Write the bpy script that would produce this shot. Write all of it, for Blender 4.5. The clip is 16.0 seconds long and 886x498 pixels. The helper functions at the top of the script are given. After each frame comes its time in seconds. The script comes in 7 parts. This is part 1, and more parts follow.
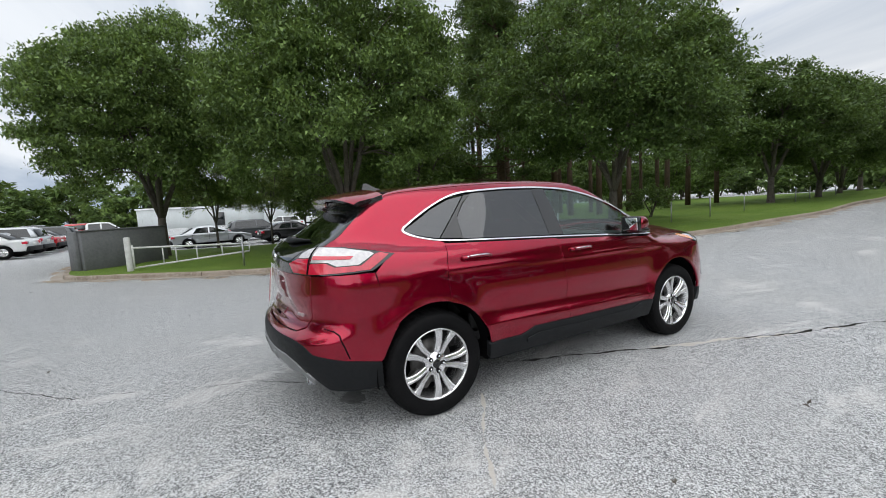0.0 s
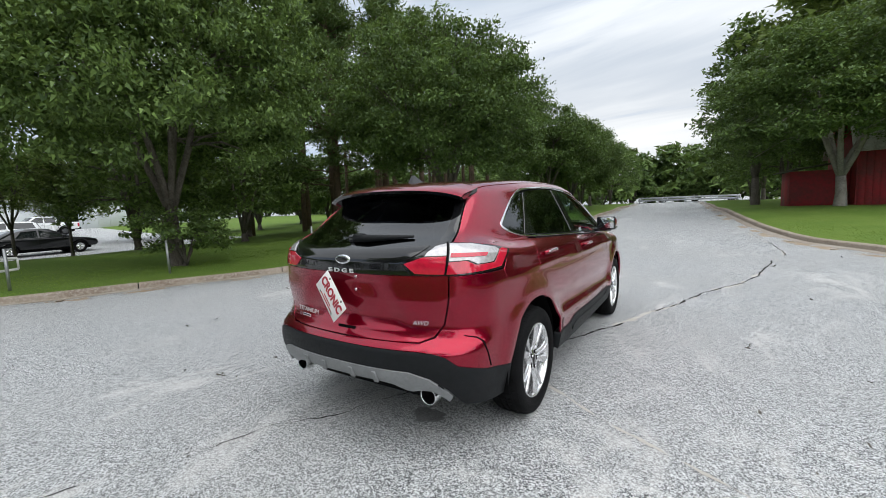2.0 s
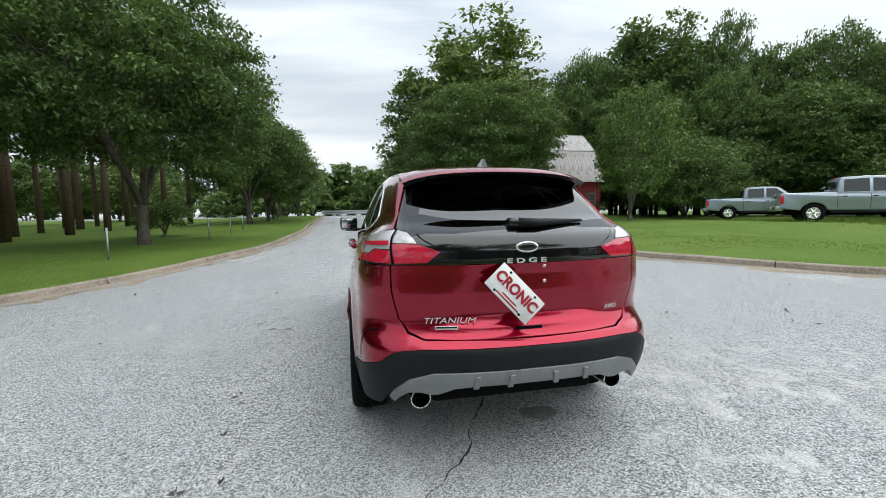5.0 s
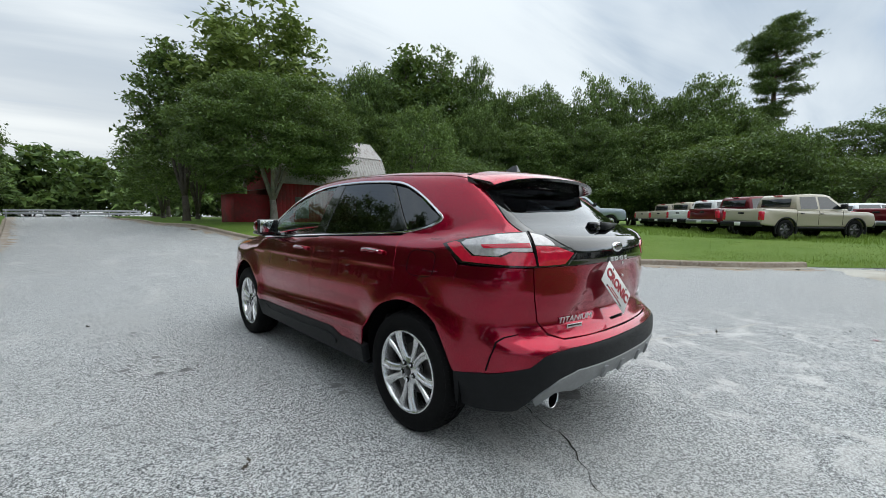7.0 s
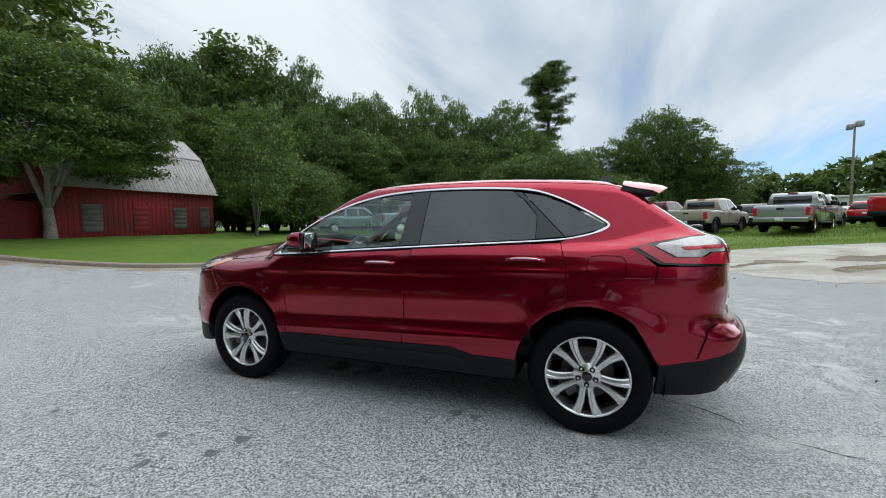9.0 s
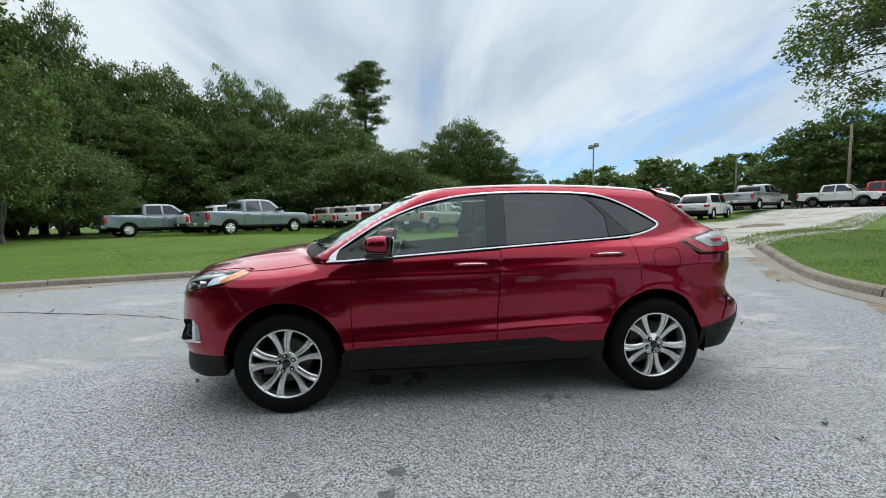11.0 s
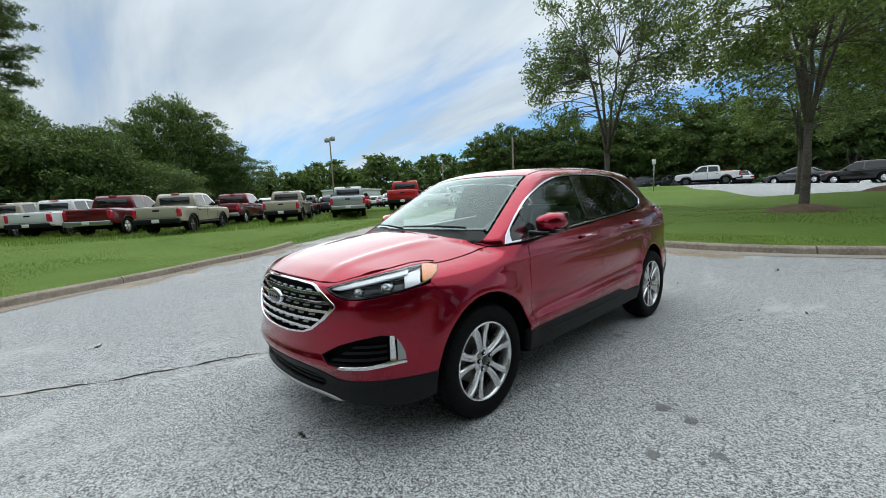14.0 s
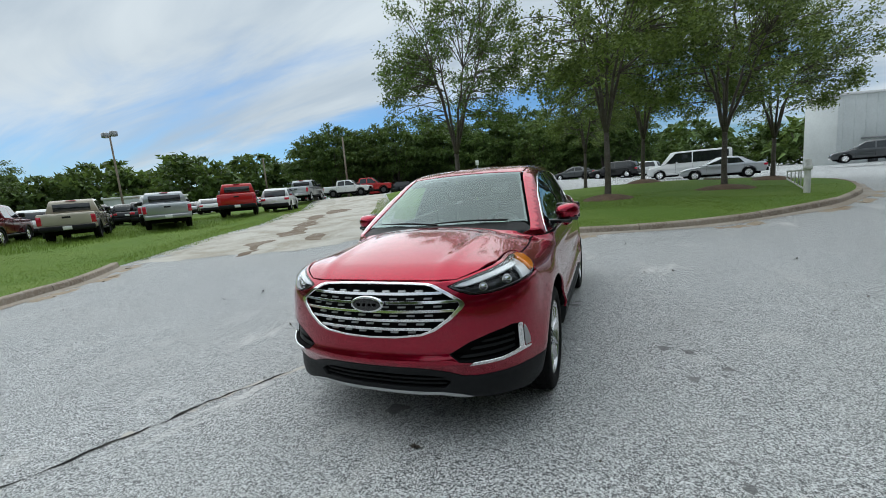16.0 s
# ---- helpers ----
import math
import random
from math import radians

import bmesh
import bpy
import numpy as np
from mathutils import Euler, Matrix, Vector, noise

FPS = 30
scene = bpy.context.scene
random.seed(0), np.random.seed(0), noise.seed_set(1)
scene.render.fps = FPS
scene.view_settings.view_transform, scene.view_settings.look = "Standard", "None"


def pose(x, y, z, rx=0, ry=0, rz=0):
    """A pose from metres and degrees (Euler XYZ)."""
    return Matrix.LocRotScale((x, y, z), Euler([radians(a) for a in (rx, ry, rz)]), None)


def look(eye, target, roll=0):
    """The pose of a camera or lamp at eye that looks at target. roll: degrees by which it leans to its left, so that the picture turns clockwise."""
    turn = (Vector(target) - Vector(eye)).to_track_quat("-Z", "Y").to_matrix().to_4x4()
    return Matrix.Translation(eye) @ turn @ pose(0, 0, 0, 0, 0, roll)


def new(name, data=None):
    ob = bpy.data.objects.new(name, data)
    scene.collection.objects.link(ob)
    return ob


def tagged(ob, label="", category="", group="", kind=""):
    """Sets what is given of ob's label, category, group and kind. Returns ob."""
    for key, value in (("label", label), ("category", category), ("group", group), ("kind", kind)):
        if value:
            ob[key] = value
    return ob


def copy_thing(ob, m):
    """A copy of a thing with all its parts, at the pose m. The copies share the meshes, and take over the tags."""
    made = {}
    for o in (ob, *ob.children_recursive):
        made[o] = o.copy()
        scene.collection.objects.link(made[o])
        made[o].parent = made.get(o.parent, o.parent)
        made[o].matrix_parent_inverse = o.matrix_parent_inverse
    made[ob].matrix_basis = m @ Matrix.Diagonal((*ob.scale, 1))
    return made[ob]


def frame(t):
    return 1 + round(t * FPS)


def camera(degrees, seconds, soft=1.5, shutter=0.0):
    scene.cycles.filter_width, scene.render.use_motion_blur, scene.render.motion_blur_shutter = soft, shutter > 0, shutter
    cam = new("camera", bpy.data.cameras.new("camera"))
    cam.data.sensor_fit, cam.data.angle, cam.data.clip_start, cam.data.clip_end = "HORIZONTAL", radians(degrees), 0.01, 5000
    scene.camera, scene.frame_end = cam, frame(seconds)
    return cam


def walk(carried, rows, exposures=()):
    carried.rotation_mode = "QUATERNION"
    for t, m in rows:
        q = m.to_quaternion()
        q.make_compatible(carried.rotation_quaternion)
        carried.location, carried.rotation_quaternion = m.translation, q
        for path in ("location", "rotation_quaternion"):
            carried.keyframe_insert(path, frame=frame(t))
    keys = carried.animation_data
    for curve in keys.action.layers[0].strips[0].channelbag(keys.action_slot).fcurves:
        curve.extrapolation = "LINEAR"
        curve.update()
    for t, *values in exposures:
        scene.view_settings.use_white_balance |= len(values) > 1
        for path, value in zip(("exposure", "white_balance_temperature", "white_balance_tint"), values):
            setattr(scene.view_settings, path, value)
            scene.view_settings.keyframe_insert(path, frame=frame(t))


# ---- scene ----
cam = camera(95.3, 16.0, soft=0.9)
PATH = [
    (0, (-2.708, -3.382, 1.48), (-1.735, -1.648, 1.274), -3.2),
    (0.5, (-3.063, -3.044, 1.466), (-1.881, -1.444, 1.258), -2.8),
    (1, (-3.42, -2.665, 1.47), (-2.052, -1.222, 1.26), -2.3),
    (1.5, (-3.788, -2.328, 1.505), (-2.26, -1.057, 1.287), -2.2),
    (2, (-4.086, -1.906, 1.475), (-2.42, -0.82, 1.265), -2.1),
    (2.5, (-4.331, -1.474, 1.454), (-2.544, -0.596, 1.257), -2.2),
    (3, (-4.449, -1.011, 1.44), (-2.565, -0.367, 1.251), -2.1),
    (3.5, (-4.52, -0.522, 1.448), (-2.569, -0.124, 1.261), -1.6),
    (4, (-4.563, -0.056, 1.448), (-2.577, 0.084, 1.258), -1.3),
    (4.2, (-4.531, 0.128, 1.41), (-2.54, 0.16, 1.219), -1.2),
    (6.3, (-3.788, 1.986, 1.347), (-2.104, 0.922, 1.173), 0.2),
    (6.5, (-3.693, 2.149, 1.37), (-2.074, 0.988, 1.198), 0.4),
    (7, (-3.362, 2.46, 1.348), (-1.92, 1.084, 1.183), 0.5),
    (7.5, (-2.993, 2.814, 1.36), (-1.732, 1.269, 1.205), 0.4),
    (8, (-2.586, 3.148, 1.392), (-1.504, 1.471, 1.247), 0.1),
    (8.2, (-2.358, 3.225, 1.36), (-1.346, 1.505, 1.219), -0.1),
    (10.3, (-0.21, 3.977, 1.402), (-0.057, 1.989, 1.249), -1.1),
    (10.5, (-0.014, 3.981, 1.434), (0.041, 1.988, 1.276), -1.1),
    (11, (0.527, 3.896, 1.427), (0.344, 1.911, 1.265), -1.2),
    (11.5, (1.063, 3.822, 1.417), (0.655, 1.871, 1.25), -1.3),
    (12, (1.544, 3.65, 1.412), (0.927, 1.755, 1.237), -1.5),
    (12.5, (2.042, 3.416, 1.445), (1.231, 1.597, 1.263), -1.8),
    (13, (2.528, 3.207, 1.451), (1.525, 1.489, 1.254), -2.2),
    (13.5, (2.947, 2.902, 1.434), (1.76, 1.307, 1.216), -2.5),
    (14, (3.331, 2.605, 1.432), (1.977, 1.153, 1.189), -2.9),
    (14.5, (3.664, 2.328, 1.463), (2.163, 1.034, 1.197), -3.4),
    (15, (3.894, 1.961, 1.461), (2.266, 0.835, 1.178), -3.9),
    (15.5, (4.117, 1.649, 1.457), (2.381, 0.701, 1.166), -4.5),
    (16, (4.32, 1.313, 1.503), (2.495, 0.551, 1.208), -4.8),
]
walk(cam, [(t, look(eye, target, roll)) for t, eye, target, roll in PATH], [(0, .20, 6500, 10), (2, .33, 6480, 9), (4, .41, 6450, 7), (7, .18, 6350, 6), (8, .12, 6330, 6), (12, .10, 6300, 5), (14, .07, 6290, 4.5), (16, -.08, 6280, 4)])

# ---- world, sun ----
SUN_EL, SUN_AZ = 50.0, 212.0
world = bpy.data.worlds.new("sky")
scene.world = world
world.use_nodes = True


class Nodes:
    """Short hand for building node trees."""

    def __init__(self, tree):
        self.t = tree
        tree.nodes.clear()

    def add(self, kind, ins=(), **props):
        n = self.t.nodes.new(kind)
        for k, v in props.items():
            if k == "operation":
                n.operation = v
            elif k == "data_type":
                n.data_type = v
            elif k == "blend_type":
                n.blend_type = v
            elif k == "noise_dimensions":
                n.noise_dimensions = v
            elif k == "feature":
                n.feature = v
            elif k == "interpolation_type":
                n.interpolation_type = v
            elif k == "wave_type":
                n.wave_type = v
            elif k == "bands_direction":
                n.bands_direction = v
        for k, v in dict(ins).items():
            self.put(n.inputs[k], v)
        return n

    def put(self, socket, v):
        if isinstance(v, bpy.types.NodeSocket):
            self.t.links.new(v, socket)
        elif isinstance(v, (tuple, list)) and len(v) == 3 and socket.type == "RGBA":
            socket.default_value = (*v, 1)
        else:
            socket.default_value = v

    def math(self, op, a, b=0.0, c=0.0):
        return self.add("ShaderNodeMath", {0: a, 1: b, 2: c}, operation=op).outputs[0]

    def mix(self, fac, a, b, blend="MIX"):
        n = self.add("ShaderNodeMix", {}, data_type="RGBA", blend_type=blend)
        self.put(n.inputs[0], fac), self.put(n.inputs[6], a), self.put(n.inputs[7], b)
        return n.outputs[2]

    def ramp(self, v, a, b, lo=0.0, hi=1.0):
        n = self.add("ShaderNodeMapRange", {0: v, 1: a, 2: b, 3: lo, 4: hi}, interpolation_type="SMOOTHSTEP")
        return n.outputs[0]

    def noise(self, vec, scale, detail=4.0, rough=0.55, dist=0.0):
        n = self.add("ShaderNodeTexNoise", {"Scale": scale, "Detail": detail, "Roughness": rough, "Distortion": dist})
        if vec is not None:
            self.put(n.inputs["Vector"], vec)
        return n.outputs[0]


def build_sky():
    n = Nodes(world.node_tree)
    sky = n.add("ShaderNodeTexSky")
    sky.sky_type, sky.sun_disc = "NISHITA", False
    sky.sun_elevation, sky.sun_rotation = radians(SUN_EL), radians(SUN_AZ)
    sky.air_density, sky.dust_density, sky.ozone_density = 1.0, 1.0, 1.6
    way = n.add("ShaderNodeTexCoord").outputs["Generated"]
    xyz = n.add("ShaderNodeSeparateXYZ", {0: way})
    up = n.math("MAXIMUM", xyz.outputs[2], 0.0)
    flat = n.math("ADD", up, 0.16)
    px, py = n.math("DIVIDE", xyz.outputs[0], flat), n.math("DIVIDE", xyz.outputs[1], flat)
    # long streets of cloud that run north and south
    a = n.math("ADD", n.math("MULTIPLY", px, 0.10), n.math("MULTIPLY", py, 0.995))
    b = n.math("SUBTRACT", n.math("MULTIPLY", px, 0.995), n.math("MULTIPLY", py, 0.10))
    vec = n.add("ShaderNodeCombineXYZ", {0: n.math("MULTIPLY", a, 0.34), 1: b, 2: 3.7}).outputs[0]
    big = n.noise(vec, 0.62, 5.0, 0.55, 0.5)
    fine = n.noise(n.add("ShaderNodeVectorMath", {0: vec, 1: (0.8, 1.0, 1.0)}, operation="MULTIPLY").outputs[0], 2.2, 8.0, 0.6, 0.7)
    thick = n.math("ADD", n.math("MULTIPLY", big, 0.7), n.math("MULTIPLY", fine, 0.3))
    # the sky clears towards the west-south-west near the horizon
    west = n.math("ADD", n.math("MULTIPLY", xyz.outputs[0], -0.86), n.math("MULTIPLY", xyz.outputs[1], -0.51))
    low = n.ramp(up, 0.06, 0.50, 1.0, 0.0)
    clear = n.math("MULTIPLY", n.ramp(west, 0.25, 0.9), low)
    cover = n.ramp(n.math("SUBTRACT", thick, n.math("MULTIPLY", clear, 0.22)), 0.22, 0.44)
    shade = n.ramp(n.math("ADD", n.math("MULTIPLY", n.noise(vec, 0.95, 4.0, 0.5, 0.3), 0.75), n.math("MULTIPLY", fine, 0.25)), 0.37, 0.63)
    glow = n.ramp(up, 0.0, 0.55, 1.0, 0.0)
    east = n.math("MULTIPLY", n.ramp(n.math("MULTIPLY", xyz.outputs[0], 1.0), 0.55, 1.0), glow)
    cloud = n.mix(shade, (0.39, 0.48, 0.61), (0.88, 0.925, 0.98))
    cloud = n.mix(n.ramp(west, 0.4, 0.95, 0.0, 0.38), cloud, (0.86, 0.92, 1.0))
    cloud = n.mix(n.math("MULTIPLY", east, 0.6), cloud, (1.0, 0.98, 0.95))
    dome = n.ramp(up, 0.30, 0.85, 1.0, 1.2)
    cloud = n.mix(1.0, cloud, n.add("ShaderNodeCombineColor", {0: dome, 1: dome, 2: dome}).outputs[0], "MULTIPLY")
    blue = n.mix(1.0, sky.outputs[0], (0.062, 0.092, 0.125), "MULTIPLY")
    col = n.mix(cover, blue, cloud)
    bg = n.add("ShaderNodeBackground", {"Color": col, "Strength": 0.88})
    n.add("ShaderNodeOutputWorld", {0: bg.outputs[0]})


build_sky()
sun = new("sun", bpy.data.lights.new("sun", "SUN"))
sun.data.energy, sun.data.angle, sun.data.color = 2.1, radians(105), (1.0, 0.985, 0.96)
_az, _el = radians(SUN_AZ), radians(SUN_EL)
sun.matrix_world = look((0, 0, 40), Vector((0, 0, 40)) - Vector((math.sin(_az) * math.cos(_el), math.cos(_az) * math.cos(_el), math.sin(_el))))

# ---- materials ----


def material(name, color, rough=0.5, metal=0.0, coat=0.0, spec=0.5, vary=0.0, scale=6.0, bump=0.0, bump_scale=60.0, tint=None, emission=0.0, random_tint=0.0, flake=0.0):
    """A Principled material with colour drift at two scales and fine relief."""
    m = bpy.data.materials.new(name)
    m.use_nodes = True
    n = Nodes(m.node_tree)
    pos = n.add("ShaderNodeTexCoord").outputs["Object"]
    col = (*color, 1)
    ins = {"Roughness": rough, "Metallic": metal, "Coat Weight": coat, "Coat Roughness": 0.03, "Specular IOR Level": spec}
    if vary:
        wide, near = n.noise(pos, scale, 5.0), n.noise(pos, scale * 9, 4.0)
        f = n.ramp(n.math("ADD", n.math("MULTIPLY", wide, 0.6), n.math("MULTIPLY", near, 0.4)), 0.3, 0.7)
        other = tint or tuple(c * (1 - vary) for c in color)
        col = n.mix(f, tuple(min(1, c * (1 + vary * 0.5)) for c in color), other)
        ins["Roughness"] = n.math("ADD", n.math("MULTIPLY", near, 0.16), max(0.0, rough - 0.08))
    if random_tint:
        r = n.add("ShaderNodeObjectInfo").outputs["Random"]
        hsv = n.add("ShaderNodeHueSaturation", {"Hue": 0.5, "Saturation": 1.0, "Value": n.math("ADD", n.math("MULTIPLY", r, random_tint * 2), 1 - random_tint), "Fac": 1.0, "Color": col})
        col = hsv.outputs[0]
    ins["Base Color"] = col
    if bump:
        h = n.noise(pos, bump_scale, 6.0, 0.6)
        ins["Normal"] = n.add("ShaderNodeBump", {"Height": h, "Strength": bump, "Distance": 0.01}).outputs[0]
    if emission:
        ins["Emission Color"], ins["Emission Strength"] = col, emission
    bsdf = n.add("ShaderNodeBsdfPrincipled", ins)
    n.add("ShaderNodeOutputMaterial", {0: bsdf.outputs[0]})
    return m


def glass(name, tint, ior=1.5, rough=0.0, gloss_tint=(0.95, 0.97, 1.0)):
    m = bpy.data.materials.new(name)
    m.use_nodes = True
    n = Nodes(m.node_tree)
    edge = n.add("ShaderNodeLayerWeight", {"Blend": 0.5}).outputs["Facing"]
    f0 = ((ior - 1) / (ior + 1)) ** 2
    fres = n.math("ADD", n.math("MULTIPLY", n.math("POWER", edge, 5.0), 1 - f0), f0)
    clear = n.add("ShaderNodeBsdfTransparent", {"Color": tint})
    gloss = n.add("ShaderNodeBsdfGlossy", {"Color": gloss_tint, "Roughness": rough})
    mix = n.add("ShaderNodeMixShader", {0: fres, 1: clear.outputs[0], 2: gloss.outputs[0]})
    n.add("ShaderNodeOutputMaterial", {0: mix.outputs[0]})
    return m


def asphalt_material():
    """Weathered asphalt: pale stone chips in a darker binder, patches, tyre lanes and dry sediment."""
    m = bpy.data.materials.new("asphalt")
    m.use_nodes = True
    n = Nodes(m.node_tree)
    pos = n.add("ShaderNodeTexCoord").outputs["Object"]
    chip = n.add("ShaderNodeTexVoronoi", {"Vector": pos, "Scale": 215.0})
    grain = n.add("ShaderNodeSeparateColor", {0: chip.outputs["Color"]}).outputs[0]
    speck = n.noise(pos, 85.0, 3.0, 0.7)
    patch = n.noise(pos, 0.35, 5.0, 0.55, 0.4)
    blot = n.noise(pos, 1.7, 6.0, 0.62, 0.6)
    big = n.add("ShaderNodeTexVoronoi", {"Vector": pos, "Scale": 125.0})
    stone = n.add("ShaderNodeSeparateColor", {0: big.outputs["Color"]}).outputs[1]
    chips = n.ramp(n.math("ADD", n.math("ADD", n.math("MULTIPLY", grain, 0.42), n.math("MULTIPLY", stone, 0.36)), n.math("MULTIPLY", speck, 0.30)), 0.34, 0.76)
    col = n.mix(chips, (0.042, 0.044, 0.047), (0.76, 0.775, 0.78))
    col = n.mix(n.ramp(patch, 0.38, 0.68), col, n.mix(0.35, col, (0.38, 0.38, 0.374)))
    col = n.mix(n.ramp(blot, 0.60, 0.75, 0.0, 0.45), col, (0.66, 0.655, 0.64))
    drawn = n.add("ShaderNodeVectorMath", {0: pos, 1: (0.75, 1.9, 1.0)}, operation="MULTIPLY").outputs[0]
    worn = n.math("MULTIPLY", n.ramp(n.noise(drawn, 0.9, 7.0, 0.68, 0.8), 0.53, 0.66, 0.0, 0.5), n.ramp(n.noise(pos, 0.3, 2.0), 0.42, 0.6))
    col = n.mix(worn, col, n.mix(n.ramp(speck, 0.35, 0.6), (0.50, 0.49, 0.47), (0.74, 0.73, 0.71)))
    col = n.mix(n.ramp(n.noise(pos, 2.6, 4.0, 0.6, 1.0), 0.66, 0.78, 0.0, 0.4), col, (0.16, 0.16, 0.16))
    away = n.add("ShaderNodeVectorMath", {0: pos, 1: (-3.3, -2.5, 0.0)}, operation="DISTANCE").outputs["Value"]
    scuff = n.math("MULTIPLY", n.ramp(away, 1.0, 3.2, 0.6, 0.0), n.ramp(n.noise(pos, 2.8, 9.0, 0.72, 0.5), 0.50, 0.62))
    col = n.mix(scuff, col, n.mix(n.ramp(speck, 0.35, 0.6), (0.55, 0.54, 0.52), (0.80, 0.79, 0.77)))
    h = n.math("ADD", n.math("MULTIPLY", grain, 0.7), n.math("MULTIPLY", speck, 0.5))
    nor = n.add("ShaderNodeBump", {"Height": h, "Strength": 0.8, "Distance": 0.006}).outputs[0]
    bsdf = n.add("ShaderNodeBsdfPrincipled", {"Base Color": col, "Roughness": 0.82, "Specular IOR Level": 0.3, "Normal": nor})
    n.add("ShaderNodeOutputMaterial", {0: bsdf.outputs[0]})
    return m


def blend_material(name, a, b, c, s1, s2, bump, rough=0.9):
    """Three colours mixed by wide and fine noise."""
    m = bpy.data.materials.new(name)
    m.use_nodes = True
    n = Nodes(m.node_tree)
    pos = n.add("ShaderNodeTexCoord").outputs["Object"]
    col = n.mix(n.ramp(n.noise(pos, s1, 5.0, 0.6, 0.4), 0.38, 0.64), a, b)
    near = n.noise(pos, s2, 6.0, 0.7)
    col = n.mix(n.ramp(near, 0.4, 0.72), col, c)
    nor = n.add("ShaderNodeBump", {"Height": near, "Strength": bump, "Distance": 0.03}).outputs[0]
    bsdf = n.add("ShaderNodeBsdfPrincipled", {"Base Color": col, "Roughness": rough, "Specular IOR Level": 0.2, "Normal": nor})
    n.add("ShaderNodeOutputMaterial", {0: bsdf.outputs[0]})
    return m


def leaf_material(name, a, b):
    """Leaves: colour differs leaf by leaf, light passes through them."""
    m = bpy.data.materials.new(name)
    m.use_nodes = True
    n = Nodes(m.node_tree)
    r = n.add("ShaderNodeNewGeometry").outputs["Random Per Island"]
    pos = n.add("ShaderNodeTexCoord").outputs["Object"]
    drift = n.noise(pos, 0.5, 3.0)
    f = n.math("ADD", n.math("MULTIPLY", n.math("POWER", r, 2.0), 0.85), n.math("SUBTRACT", n.math("MULTIPLY", drift, 0.6), 0.08))
    col = n.mix(f, a, b)
    d = n.add("ShaderNodeBsdfPrincipled", {"Base Color": col, "Roughness": 0.5, "Specular IOR Level": 0.25})
    t = n.add("ShaderNodeBsdfTranslucent", {"Color": n.mix(0.5, col, (0.25, 0.33, 0.05))})
    mix = n.add("ShaderNodeMixShader", {0: 0.24, 1: d.outputs[0], 2: t.outputs[0]})
    n.add("ShaderNodeOutputMaterial", {0: mix.outputs[0]})
    return m


def paint(name, color, rough=0.32, metal=0.35, flake=0.0):
    """Car paint: a coloured metallic base under clear lacquer."""
    m = bpy.data.materials.new(name)
    m.use_nodes = True
    n = Nodes(m.node_tree)
    pos = n.add("ShaderNodeTexCoord").outputs["Object"]
    ins = {"Base Color": (*color, 1), "Roughness": rough, "Metallic": metal, "Coat Weight": 1.0, "Coat Roughness": 0.015, "Coat IOR": 1.48, "Specular IOR Level": 0.15}
    if flake:
        vor = n.add("ShaderNodeTexVoronoi", {"Vector": pos, "Scale": 900.0})
        v = n.add("ShaderNodeSeparateColor", {0: vor.outputs["Color"]}).outputs[0]
        ins["Base Color"] = n.mix(n.math("MULTIPLY", v, flake), tuple(c * 0.8 for c in color), tuple(min(1, c * 1.35) for c in color))
        dirt = n.noise(pos, 3.0, 6.0, 0.65)
        ins["Coat Roughness"] = n.ramp(dirt, 0.4, 0.8, 0.004, 0.03)
    bsdf = n.add("ShaderNodeBsdfPrincipled", ins)
    n.add("ShaderNodeOutputMaterial", {0: bsdf.outputs[0]})
    return m


ASPHALT = asphalt_material()
GRASS = blend_material("mown_grass", (0.108, 0.180, 0.028), (0.145, 0.212, 0.040), (0.080, 0.140, 0.020), 0.35, 28.0, 0.7)
GRASS_BLADE = leaf_material("grass_blade", (0.135, 0.215, 0.034), (0.20, 0.29, 0.055))
GRAVEL = blend_material("gravel", (0.56, 0.54, 0.49), (0.36, 0.32, 0.26), (0.46, 0.44, 0.40), 0.8, 14.0, 1.0)
DIRT = blend_material("tan_sediment", (0.36, 0.28, 0.20), (0.44, 0.38, 0.30), (0.28, 0.22, 0.16), 1.2, 26.0, 0.6)
EARTH = blend_material("damp_earth", (0.20, 0.15, 0.11), (0.30, 0.25, 0.20), (0.13, 0.10, 0.075), 1.6, 22.0, 0.6)
MULCH = blend_material("bark_mulch", (0.15, 0.095, 0.065), (0.10, 0.065, 0.045), (0.21, 0.15, 0.11), 3.0, 34.0, 1.0)
CONCRETE = blend_material("kerb_concrete", (0.33, 0.275, 0.22), (0.22, 0.175, 0.135), (0.40, 0.36, 0.31), 1.1, 18.0, 0.5)
GUTTER = blend_material("gutter_concrete", (0.36, 0.32, 0.275), (0.28, 0.225, 0.175), (0.40, 0.37, 0.33), 0.9, 24.0, 0.4)
BARK = blend_material("bark", (0.11, 0.095, 0.08), (0.07, 0.058, 0.048), (0.17, 0.155, 0.135), 4.0, 22.0, 1.0)
BARK_PALE = blend_material("pale_bark", (0.26, 0.24, 0.21), (0.17, 0.15, 0.13), (0.32, 0.30, 0.27), 3.0, 16.0, 0.7)
BARK_PINE = blend_material("pine_bark", (0.115, 0.075, 0.055), (0.07, 0.05, 0.04), (0.17, 0.12, 0.09), 5.0, 18.0, 1.0)
LEAF = leaf_material("leaf_green", (0.013, 0.034, 0.011), (0.20, 0.30, 0.085))
LEAF_DARK = leaf_material("leaf_dark", (0.009, 0.024, 0.008), (0.15, 0.235, 0.068))
LEAF_LIGHT = leaf_material("leaf_light", (0.030, 0.062, 0.018), (0.29, 0.37, 0.11))
